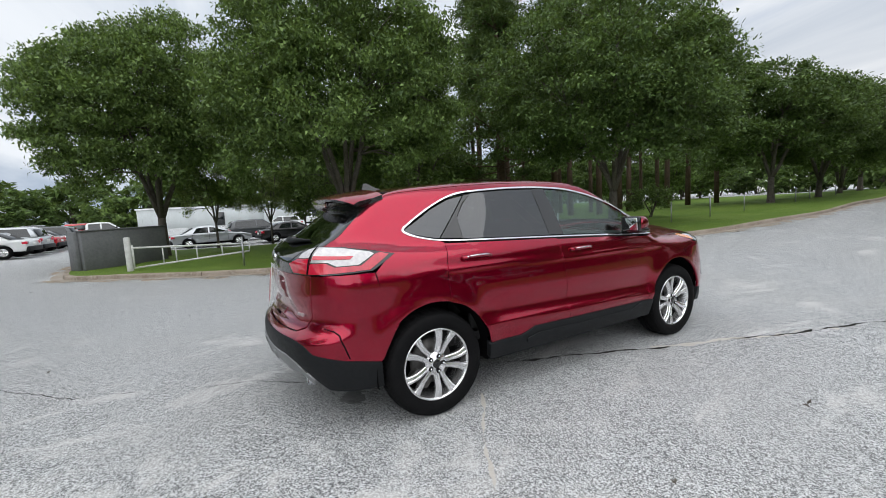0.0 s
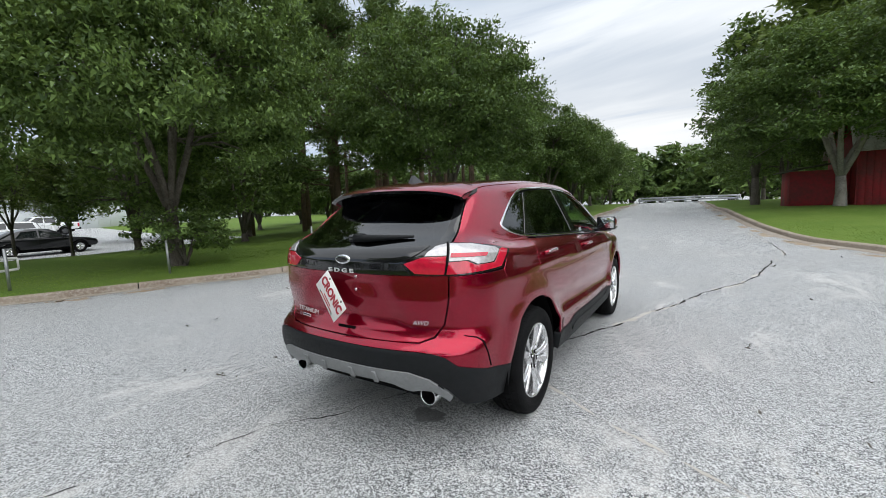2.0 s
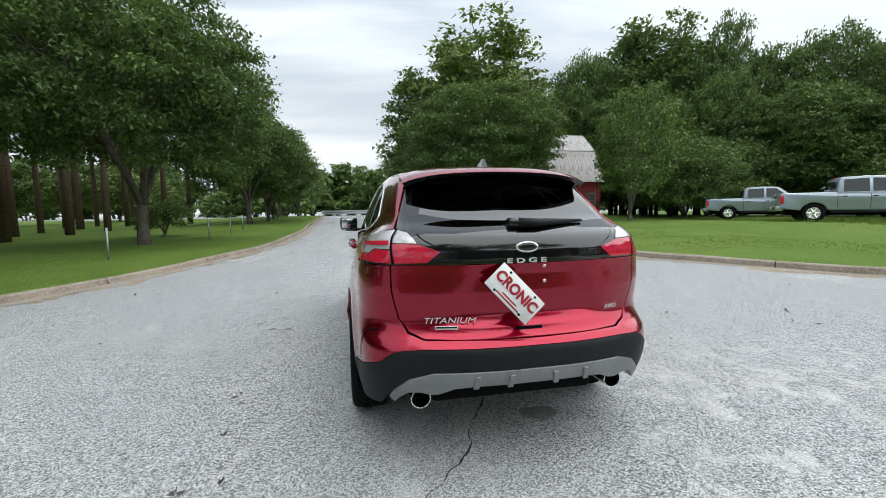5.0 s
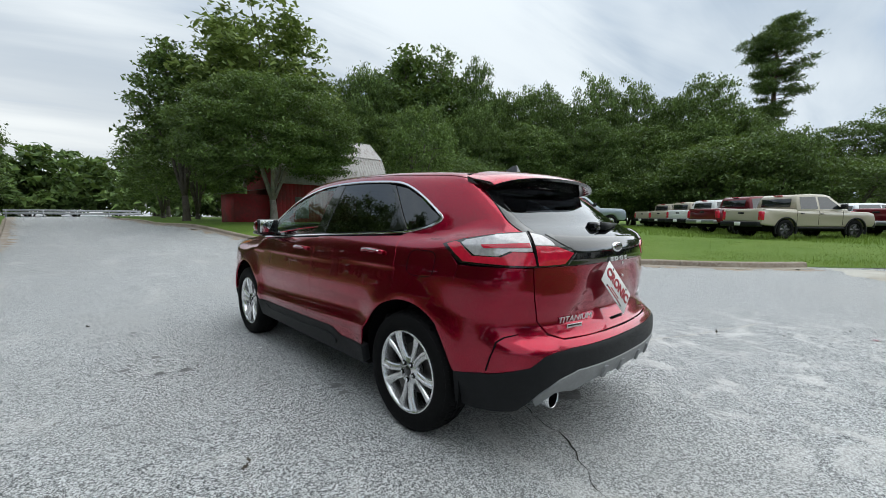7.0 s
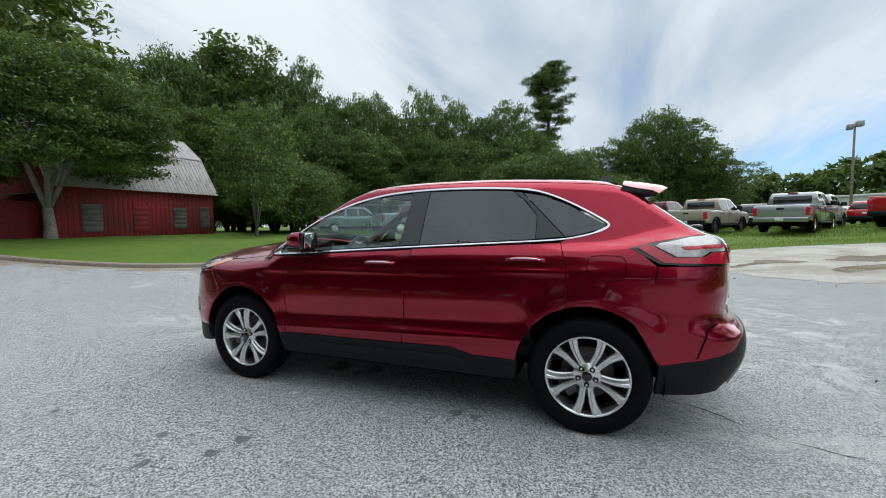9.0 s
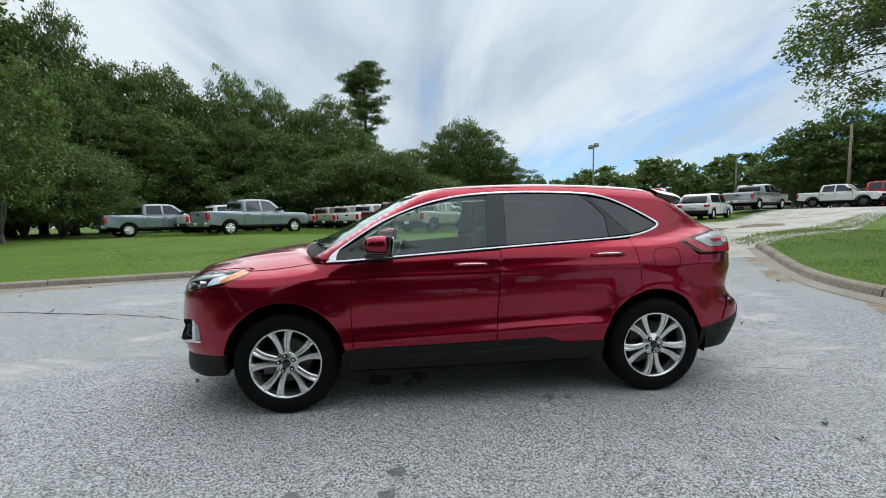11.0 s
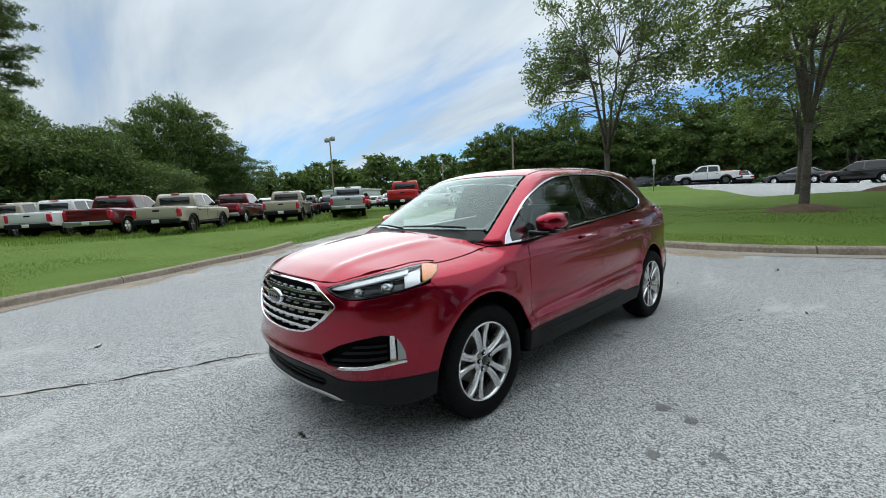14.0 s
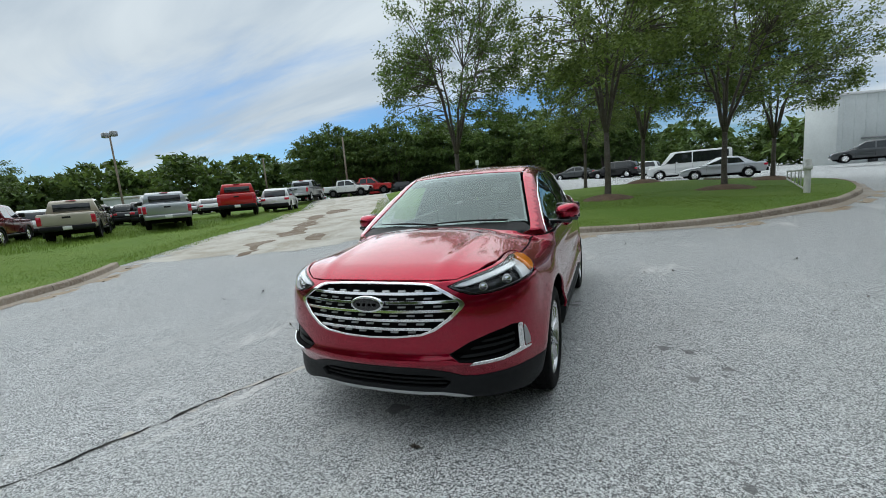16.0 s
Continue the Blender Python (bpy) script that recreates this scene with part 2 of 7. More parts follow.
NEEDLE = leaf_material("pine_needle", (0.038, 0.072, 0.026), (0.120, 0.175, 0.058))
RED = paint("red_pearl_paint", (0.325, 0.0003, 0.024), 0.25, 0.90, 0.6)
GLOSS_BLACK = material("gloss_black", (0.006, 0.006, 0.007), 0.08, coat=0.6)
PLASTIC = material("black_textured_plastic", (0.010, 0.011, 0.0125), 0.5, spec=0.22, vary=0.25, scale=4.0, bump=0.15, bump_scale=500)
TYRE = material("tyre_rubber", (0.006, 0.006, 0.0065), 0.72, spec=0.12, vary=0.3, scale=9.0, bump=0.2, bump_scale=180)
ALLOY = material("machined_alloy", (0.80, 0.80, 0.81), 0.22, 0.92)
ALLOY_DARK = material("dark_alloy", (0.10, 0.10, 0.105), 0.4, 0.8)
CHROME = material("chrome", (0.80, 0.81, 0.83), 0.07, 1.0)
SATIN = material("satin_silver", (0.40, 0.41, 0.42), 0.32, 0.85)
SKID = material("grey_skid_plastic", (0.25, 0.255, 0.26), 0.45, 0.3, vary=0.15)
# near-black for plastic parts; also stands for shade in gaps and recesses
DARK = material("black_plastic_and_shade", (0.005, 0.005, 0.0055), 0.75, spec=0.06)
BRAKE = material("cast_iron", (0.13, 0.125, 0.12), 0.5, 0.7, vary=0.3)
GLASS_CLEAR = glass("front_side_glass", (0.82, 0.94, 0.91), 1.85, gloss_tint=(0.88, 1.0, 0.97))
LAMP_INNER = material("lamp_reflector", (0.06, 0.062, 0.066), 0.16, 0.6, vary=0.5, scale=22)
LIGHT_GUIDE = material("pale_light_guide", (0.72, 0.74, 0.76), 0.15, 0.2, coat=1.0)
BRIGHT = material("bright_satin_letters", (0.72, 0.73, 0.74), 0.3, 0.55)
GLASS_SHIELD = glass("windshield_glass", (0.66, 0.76, 0.75), 1.9, gloss_tint=(0.86, 1.0, 1.0))
GLASS_DARK = glass("privacy_glass", (0.03, 0.034, 0.04), 1.95)
LENS_RED = material("red_lens", (0.58, 0.012, 0.042), 0.10, coat=1.0, vary=0.25, scale=30)
LENS_CLEAR = material("frosted_clear_lens", (0.56, 0.54, 0.55), 0.12, 0.3, coat=1.0, vary=0.25, scale=40)
LENS_AMBER = material("amber_lens", (0.85, 0.25, 0.02), 0.12, coat=0.8)
LENS_GLASS = glass("headlamp_cover", (0.96, 0.97, 0.98), 1.3)
WHITE = material("white_plastic", (0.78, 0.78, 0.77), 0.35)
SEAT = material("dark_seat_fabric", (0.030, 0.030, 0.030), 0.75, spec=0.15, vary=0.2, scale=12)
DECAL_RED = material("crimson_print", (0.36, 0.015, 0.03), 0.4)
GALV = material("galvanised_steel", (0.36, 0.37, 0.38), 0.45, 0.75, vary=0.2, scale=5)
WOOD_POLE = blend_material("weathered_pole", (0.24, 0.20, 0.16), (0.17, 0.14, 0.11), (0.30, 0.26, 0.22), 3.0, 14.0, 0.5)
WHITE_STEEL = material("white_painted_steel", (0.62, 0.62, 0.60), 0.5, vary=0.25, scale=6)

# ---- helpers ----


def mesh_np(name, verts, faces, mat, normals=None, smooth=True):
    me = bpy.data.meshes.new(name)
    me.from_pydata(np.asarray(verts, float).tolist(), [], [list(map(int, f)) for f in faces])
    me.materials.append(mat)
    me.polygons.foreach_set("use_smooth", np.full(len(me.polygons), smooth))
    if normals is not None:
        me.normals_split_custom_set_from_vertices(np.asarray(normals, float).tolist())
    me.update()
    return me


def quads_np(name, verts, mat, smooth=False, n=4):
    """A mesh of separate polygons with n corners each, from an array of shape (count, n, 3)."""
    v = np.asarray(verts, np.float32).reshape(-1, 3)
    count = len(v) // n
    me = bpy.data.meshes.new(name)
    me.vertices.add(len(v)), me.loops.add(len(v)), me.polygons.add(count)
    me.vertices.foreach_set("co", v.ravel())
    me.loops.foreach_set("vertex_index", np.arange(len(v), dtype=np.int32))
    me.polygons.foreach_set("loop_start", np.arange(0, len(v), n, dtype=np.int32))
    me.polygons.foreach_set("use_smooth", np.full(count, smooth))
    me.materials.append(mat)
    me.update(calc_edges=True)
    return me


def child(name, me, parent, label="", m=None):
    ob = new(name, me)
    ob.parent = parent
    if m is not None:
        ob.matrix_basis = m
    if label:
        ob["label"] = label
    return ob


def part(name, bm, mat, parent, label="", smooth=True, m=None):
    me = bpy.data.meshes.new(name)
    bm.normal_update()
    bm.to_mesh(me)
    bm.free()
    me.materials.append(mat)
    me.polygons.foreach_set("use_smooth", np.full(len(me.polygons), smooth))
    return child(name, me, parent, label, m)


def box(bm, x0, x1, y0, y1, z0, z1, bevel=0.0, segments=2):
    r = bmesh.ops.create_cube(bm, size=1, matrix=Matrix.Translation(((x0 + x1) / 2, (y0 + y1) / 2, (z0 + z1) / 2)) @ Matrix.Diagonal((x1 - x0, y1 - y0, z1 - z0, 1)))
    if bevel:
        es = list({e for v in r["verts"] for e in v.link_edges})
        bmesh.ops.bevel(bm, geom=es, offset=bevel, segments=segments, affect="EDGES", profile=0.5)
    return bm


def boxed(*a, **k):
    return box(bmesh.new(), *a, **k)


def lathe(profile, segs=48, axis="y"):
    """A surface of revolution round an axis, from (radius, along) pairs."""
    p = np.array(profile, float)
    a = np.linspace(0, 2 * np.pi, segs, endpoint=False)
    r, h = p[:, 0][None, :] * np.ones((segs, 1)), p[:, 1][None, :] * np.ones((segs, 1))
    c, s = np.cos(a)[:, None] * r, np.sin(a)[:, None] * r
    v = np.stack({"y": (c, h, s), "z": (c, s, h), "x": (h, c, s)}[axis], -1).reshape(-1, 3)
    n, f = len(p), []
    for i in range(segs):
        j = (i + 1) % segs
        for k in range(n - 1):
            f.append((i * n + k, i * n + k + 1, j * n + k + 1, j * n + k))
    return v, f


def tube(points, radii, sides=8):
    """A tapered tube along points."""
    p, r = np.array(points, float), np.array(radii, float)
    v = []
    for i in range(len(p)):
        d = p[min(i + 1, len(p) - 1)] - p[max(i - 1, 0)]
        d /= np.linalg.norm(d) + 1e-9
        ref = np.array((1.0, 0, 0)) if abs(d[0]) < 0.9 else np.array((0, 1.0, 0))
        u = np.cross(d, ref)
        u /= np.linalg.norm(u)
        w = np.cross(d, u)
        for k in range(sides):
            a = 2 * math.pi * k / sides
            v.append(p[i] + r[i] * (math.cos(a) * u + math.sin(a) * w))
    f = [(i * sides + k, i * sides + (k + 1) % sides, (i + 1) * sides + (k + 1) % sides, (i + 1) * sides + k) for i in range(len(p) - 1) for k in range(sides)]
    f += [tuple(range(sides))[::-1], tuple((len(p) - 1) * sides + k for k in range(sides))]
    return v, f


def join_np(pieces):
    v, f, o = [], [], 0
    for pv, pf in pieces:
        v.extend(map(tuple, pv))
        f.extend(tuple(int(i) + o for i in q) for q in pf)
        o += len(pv)
    return v, f


def empty(name, label, category, m=None, group=""):
    ob = new(name)
    ob.empty_display_size = 0.2
    if m is not None:
        ob.matrix_basis = m
    return tagged(ob, label, category, group)

# ---- ground ----
from mathutils import geometry

# heights of the ground: x, y, z
LEVELS = [
    (0, 0, 0), (4, 4, 0), (-4, 4, 0), (4, -4, 0), (-4, -4, 0), (0, 6, -.06), (0, -6, .03), (7, 0, 0), (-7, 0, .2),
    (-1.5, 9.3, -.14), (1.2, 8.3, -.15), (3.6, 6.7, -.09), (9.6, 2.9, .03), (1.7, 27, -.4), (3.5, 34, -.3), (-5.4, 13.8, -.1), (-8, 9, .1),
    (1.7, -8.25, .05), (-.5, -9.2, .1), (-.9, -18.7, .36), (-3, -24, .45), (9.3, -18, .55), (7.4, -21, .5), (5.6, -9.8, .3), (22.7, -7, .7), (29, 9, .45), (20.3, 8.2, .15),
]
LEVELS += [(-11.2, 1.3, .55), (-14, 5.3, .5), (-19.8, 3, .85), (-12.6, -4.7, .65), (-14.5, -19.6, .75), (-8.8, -17.6, .4), (-31, -9.6, 1.1), (-11, 6.7, .3), (40, 0, .7), (60, 0, .9), (30, -14, .8)]
LEVELS += [(-31, -21.5, 1.45), (-36.5, -17.5, 1.6), (-36, -9, 1.6)]
LV = np.array(LEVELS)


def ground_z(x, y):
    x, y = np.asarray(x, float), np.asarray(y, float)
    d = (x[..., None] - LV[:, 0]) ** 2 + (y[..., None] - LV[:, 1]) ** 2
    w = 1 / (d + 1.5) ** 1.6
    z = (w * LV[:, 2]).sum(-1) / w.sum(-1)
    r = np.hypot(x, y)
    k = np.clip((r - 3.5) / 3, 0, 1)
    m = np.clip((r - 45) / 40, 0, 1)
    k, m = k * k * (3 - 2 * k), m * m * (3 - 2 * m)
    return k * z * (1 - m) + 0.6 * m


def gz(x, y):
    return float(ground_z(x, y))


def densify(loop, step, closed=True):
    out, n = [], len(loop)
    for i in range(n if closed else n - 1):
        a, b = np.array(loop[i], float), np.array(loop[(i + 1) % n], float)
        k = max(1, int(np.ceil(np.linalg.norm(b - a) / step)))
        out += [a + (b - a) * j / k for j in range(k)]
    if not closed:
        out.append(np.array(loop[-1], float))
    return np.array(out)


def smooth_line(pts, step):
    """A curve through points (Catmull-Rom), at about even steps."""
    p = np.array(pts, float)
    q = np.vstack([2 * p[0] - p[1], p, 2 * p[-1] - p[-2]])
    out = []
    for i in range(1, len(q) - 2):
        a, b, c, d = q[i - 1], q[i], q[i + 1], q[i + 2]
        for s in np.linspace(0, 1, 12, endpoint=False):
            out.append(0.5 * (2 * b + (c - a) * s + (2 * a - 5 * b + 4 * c - d) * s**2 + (3 * b - a - 3 * c + d) * s**3))
    out.append(p[-1])
    out = np.array(out)
    seg = np.r_[0, np.cumsum(np.linalg.norm(np.diff(out, axis=0), axis=1))]
    s = np.linspace(0, seg[-1], max(2, int(seg[-1] / step)))
    return np.stack([np.interp(s, seg, out[:, k]) for k in range(out.shape[1])], 1)


def fill(loops, inner):
    """Triangles inside loops (even-odd), with the inner points as extra corners."""
    vs, es = [], []
    for lp in loops:
        o = len(vs)
        vs += [Vector((float(p[0]), float(p[1]))) for p in lp]
        es += [(o + i, o + (i + 1) % len(lp)) for i in range(len(lp))]
    vs += [Vector((float(p[0]), float(p[1]))) for p in inner]
    v, _, f, *_ = geometry.delaunay_2d_cdt(vs, es, [], 0, 1e-6)
    v, f = np.array([(p.x, p.y) for p in v]), np.array([t for t in f])
    mid = v[f].mean(1)
    ok = inside(loops[0], mid)
    for lp in loops[1:]:
        ok &= ~inside(lp, mid)
    a, b = v[f[:, 1]] - v[f[:, 0]], v[f[:, 2]] - v[f[:, 0]]
    ok &= np.abs(a[:, 0] * b[:, 1] - a[:, 1] * b[:, 0]) > 1e-9
    f = f[ok]
    used = np.unique(f)
    back = np.full(len(v), -1)
    back[used] = np.arange(len(used))
    return v[used], [tuple(t) for t in back[f]]


def inside(loop, pts):
    lp, p = np.asarray(loop, float), np.asarray(pts, float)
    ok = np.zeros(len(p), bool)
    j = len(lp) - 1
    for i in range(len(lp)):
        (xi, yi), (xj, yj) = lp[i], lp[j]
        c = ((yi > p[:, 1]) != (yj > p[:, 1])) & (p[:, 0] < (xj - xi) * (p[:, 1] - yi) / (yj - yi + 1e-12) + xi)
        ok ^= c
        j = i
    return ok


def build_ground():
    ring = np.r_[np.linspace(0, 14, 57)[1:], np.linspace(14, 60, 60)[1:], np.geomspace(60, 2500, 26)[1:]]
    ang = np.linspace(0, 2 * np.pi, 144, endpoint=False)
    xs, ys = np.outer(ring, np.cos(ang)), np.outer(ring, np.sin(ang))
    v = np.vstack([[[0, 0, 0]], np.stack([xs, ys, ground_z(xs, ys)], -1).reshape(-1, 3)])
    m, f = len(ang), []
    f += [(0, 1 + i, 1 + (i + 1) % m) for i in range(m)]
    for k in range(len(ring) - 1):
        f += [(1 + k * m + i, 1 + (k + 1) * m + i, 1 + (k + 1) * m + (i + 1) % m, 1 + k * m + (i + 1) % m) for i in range(m)]
    tagged(new("ground", mesh_np("ground", v, f, ASPHALT)), "weathered pale grey asphalt road and car park", "road", kind="structure")


build_ground()

# kerb lines, foot of the kerb on the road side
KERB_N = smooth_line([(-7.4, 20), (-7.2, 14.6), (-6.3, 11.6), (-4.9, 10.6), (-3.4, 10.0), (-1.5, 9.2), (1.2, 8.05), (3.6, 6.7), (6.3, 5.5), (10.75, 4.55), (13.7, 4.3), (18, 4.2), (23, 4.3), (33, 4.8), (48, 5.6), (62, 6.4)], 0.3)
KERB_S = smooth_line([(-2.4, -11.1), (-1.6, -10.3), (-.5, -9.35), (.9, -8.75), (1.7, -8.25), (2.7, -7.6), (4.5, -6.5), (5.8, -6.1), (7.2, -5.65), (9, -5.15), (11, -4.35), (13.6, -3.9), (16.2, -3.5), (20.7, -2.9), (28, -2.7), (36, -2.3), (60, -1.5)], 0.3)
KERB_W = smooth_line([(-9.0, -6.3), (-8.0, -4.7), (-6.9, -3), (-6.15, -1.6), (-5.9, -.3), (-5.85, .9), (-6.1, 1.95), (-6.9, 3.6), (-7.7, 5.0), (-9.2, 6.7), (-10.6, 7.7), (-12.9, 8.9), (-16.3, 10.0), (-18.6, 10.0), (-20.3, 8.6), (-21, 6)], 0.3)
KERB_H = 0.14


def left_of(line, d):
    """The line moved d to its left."""
    t = np.gradient(line, axis=0)
    t /= np.linalg.norm(t, axis=1)[:, None]
    return line + d * np.stack([-t[:, 1], t[:, 0]], 1)


def build_kerb(name, line, side, label):
    """Concrete kerb of cast lengths with joints, and its gutter pan."""
    root = tagged(new(name, None), label, "kerb", kind="structure")
    seg = np.r_[0, np.cumsum(np.linalg.norm(np.diff(line, axis=0), axis=1))]
    # cross section: distance from the foot towards the lawn, height
    sec = [(-0.0, -0.05), (0.0, 0.012), (0.018, KERB_H * 0.8), (0.035, KERB_H - 0.012), (0.06, KERB_H), (0.16, KERB_H), (0.165, -0.05)]
    cuts = np.arange(0, seg[-1], 3.05)
    for i, s0 in enumerate(cuts):
        s1 = min(s0 + 3.035, seg[-1])
        if s1 - s0 < 0.4:
            continue
        s = np.linspace(s0 + 0.008, s1, 9)
        c = np.stack([np.interp(s, seg, line[:, k]) for k in (0, 1)], 1)
        mid = c[4]
        if np.hypot(*mid) > 48:
            continue
        jit = (random.random() - 0.5) * 0.016
        v = []
        for a, h in sec:
            o = left_of(c, side * a)
            v.append(np.c_[o, ground_z(o[:, 0], o[:, 1]) + h + (jit if h > 0 else 0)])
        v = np.array(v).reshape(-1, 3)
        n = len(c)
        f = [(a * n + b, a * n + b + 1, (a + 1) * n + b + 1, (a + 1) * n + b) for a in range(len(sec) - 1) for b in range(n - 1)]
        f += [tuple(a * n for a in range(len(sec))), tuple(a * n + n - 1 for a in range(len(sec)))[::-1]]
        if side < 0:
            f = [q[::-1] for q in f]
        child("kerbstone", mesh_np("kerbstone", v, f, CONCRETE, smooth=False), root)
    v = []
    s = np.linspace(0, seg[-1], int(seg[-1] / 0.4))
    c = np.stack([np.interp(s, seg, line[:, k]) for k in (0, 1)], 1)
    wob = np.array([noise.noise((x * 0.9, y * 0.9, 1)) for x, y in c]) * 0.10
    for a, h in ((0.01, 0.016), (-0.24, 0.008)):
        o = left_of(c, side * a) if a > 0 else c + (left_of(c, side) - c) * (a + wob)[:, None] * 1.0
        v.append(np.c_[o, ground_z(o[:, 0], o[:, 1]) + h])
    n = len(c)
    f = [(b, b + 1, n + b + 1, n + b) for b in range(n - 1)]
    if side > 0:
        f = [q[::-1] for q in f]
    child("gutter_pan", mesh_np("gutter_pan", np.vstack(v), f, GUTTER), root, "sand-stained concrete gutter pan")


build_kerb("kerb_north", KERB_N, 1, "worn tan concrete kerb along the road")
build_kerb("kerb_south", KERB_S, -1, "worn tan concrete kerb round the lawn")
build_kerb("kerb_west", KERB_W, 1, "worn tan concrete kerb round a grass island")

LAWN_N = np.vstack([left_of(KERB_N, 0.15)[::2], [(62, 70), (16, 70), (12, 24), (-7.2, 24)]])
LAWN_S = np.vstack([left_of(KERB_S, -0.15)[::2], [(60, -70), (-70, -70), (-45, -36), (-30, -26.5), (-14, -16.5), (-6, -13)]])
LAWN_W = np.vstack([left_of(KERB_W, 0.15)[::2], [(-21, 0), (-30, -5), (-45, -16), (-50, -26), (-30, -18.5), (-16, -9.8)]])


def build_lawn(name, loop, label, height=KERB_H - 0.012, soft=()):
    loop = densify(loop, 0.8)
    g = np.stack(np.meshgrid(np.arange(-70, 70, 1.3), np.arange(-70, 70, 1.3)), -1).reshape(-1, 2)
    g = g + np.array([[math.sin(a * 12.9) * 0.3, math.cos(b * 7.7) * 0.3] for a, b in g])
    g = g[inside(loop, g)]
    v2, f = fill([loop], g)
    d = np.min(np.hypot(v2[:, None, 0] - loop[None, :, 0], v2[:, None, 1] - loop[None, :, 1]), 1)
    rise = np.array([noise.noise((x * 0.5, y * 0.5, 3)) for x, y in v2]) * 0.03 * np.clip(d / 2, 0, 1)
    high = np.full(len(v2), height)
    if len(soft):
        s = densify(soft, 0.4, False)
        e = np.min(np.hypot(v2[:, None, 0] - s[None, :, 0], v2[:, None, 1] - s[None, :, 1]), 1)
        high = 0.004 + (height - 0.004) * np.clip(e / 1.6, 0, 1)
    v = np.c_[v2, ground_z(v2[:, 0], v2[:, 1]) + high + rise]
    me = mesh_np(name, v, f, GRASS)
    if me.polygons[0].normal.z < 0:
        me.flip_normals()
    tagged(new(name, me), label, "lawn", kind="structure")


build_lawn("lawn_north", LAWN_N, "mown green lawn with pine straw under trees", soft=[(-7.3, 24), (12, 24), (16, 70)])
build_lawn("lawn_south", LAWN_S, "mown green lawn in front of parked trucks", soft=[(-2.3, -11.2), (-6, -13), (-14, -16.5), (-30, -26.5), (-45, -36), (-70, -70)])
build_lawn("lawn_west", LAWN_W, "mown green grass island with mulched trees", soft=[(-9.0, -6.6), (-16, -9.8), (-30, -18.5), (-50, -26), (-45, -16), (-30, -5), (-21, 0), (-21.1, 6)])


def strip(name, loop, mat, label, category, lift, kind="structure", step=0.5):
    loop = densify(loop, step)
    lo, hi = loop.min(0), loop.max(0)
    g = np.stack(np.meshgrid(np.arange(lo[0], hi[0], step * 1.5), np.arange(lo[1], hi[1], step * 1.5)), -1).reshape(-1, 2)
    g = g[inside(loop, g)]
    v2, f = fill([loop], g)
    v = np.c_[v2, ground_z(v2[:, 0], v2[:, 1]) + lift]
    me = mesh_np(name, v, f, mat)
    if me.polygons[0].normal.z < 0:
        me.flip_normals()
    return tagged(new(name, me), label, category, kind=kind)


def ragged(loop, amount, seed):
    loop = densify(loop, 0.35)
    return np.array([p + amount * np.array((noise.noise((p[0] * 1.3, p[1] * 1.3, seed)), noise.noise((p[0] * 1.3, p[1] * 1.3, seed + 5)))) for p in loop])


strip("gravel_drive", ragged([(-8.4, -5.3), (-7.0, -5.6), (-5.0, -7.2), (-3.0, -9.9), (-2.6, -11.2), (-6, -12.9), (-14, -16.2), (-30, -26), (-48, -37), (-52, -27), (-30, -18.8), (-16, -10.1), (-9.4, -6.6)], 1.1, 2), GRAVEL, "pale broken gravel and sand drive", "drive", 0.006)

# ---- trees ----


def leaves(centres, spread, count, size, rng, droop=0.3, aspect=0.52, corners=4, flat=0.44):
    """Pointed leaves scattered in flattened clumps: an array (count, corners, 3)."""
    c = centres[rng.integers(0, len(centres), count)]
    s = spread[rng.integers(0, len(spread), count)][:, None]
    off = rng.normal(0, 1, (count, 3))
    off /= np.linalg.norm(off, axis=1)[:, None] + 1e-9
    off *= rng.random((count, 1)) ** 0.5 * s * np.array((1, 1, flat))
    p = c + off
    a = rng.random(count) * 2 * np.pi
    d = np.stack([np.cos(a), np.sin(a), rng.normal(-droop, 0.75, count)], 1)
    d /= np.linalg.norm(d, axis=1)[:, None]
    up = np.stack([rng.normal(0, 0.75, count), rng.normal(0, 0.75, count), np.ones(count)], 1)
    w = np.cross(d, up)
    w /= np.linalg.norm(w, axis=1)[:, None]
    ln = (size * (0.6 + 0.8 * rng.random(count)))[:, None]
    mid = p + d * ln * 0.45
    if corners == 3:
        return np.stack([p - w * ln * aspect * 0.5, p + w * ln * aspect * 0.5, p + d * ln], 1)
    return np.stack([p, mid + w * ln * aspect * 0.5, p + d * ln, mid - w * ln * aspect * 0.5], 1)


def crown_points(rng, n, rx, rz, bottom, lumps=9, inner=0.35):
    """Clump centres inside an uneven crown whose foot is at height bottom."""
    ax = rng.normal(0, 1, (lumps, 3))
    ax /= np.linalg.norm(ax, axis=1)[:, None]
    am = rng.uniform(-0.22, 0.28, lumps)
    out = []
    while len(out) < n:
        d = rng.normal(0, 1, 3)
        d /= np.linalg.norm(d)
        if d[2] < -0.75:
            continue
        k = 1 + sum(a * max(0, v @ d) ** 4 for a, v in zip(am, ax))
        r = (inner + (1 - inner) * rng.random() ** 0.45) * k
        x, y, z = d * r * np.array((rx, rx, rz))
        out.append((x, y, bottom + rz + z if z > 0 else bottom + rz + z * 0.95))
    return np.array(out)


def branch(rng, a, b, r0, r1, sag=0.12, n=6):
    a, b = np.array(a, float), np.array(b, float)
    t = np.linspace(0, 1, n)[:, None]
    arch = np.linalg.norm(b - a) * sag
    p = a + (b - a) * t + np.array((0, 0, 1)) * np.sin(t * np.pi) * arch + rng.normal(0, 0.03, (n, 3)) * np.linalg.norm(b - a) * 0.4 * np.sin(t * np.pi)
    return tube(p, np.linspace(r0, r1, n), 6)


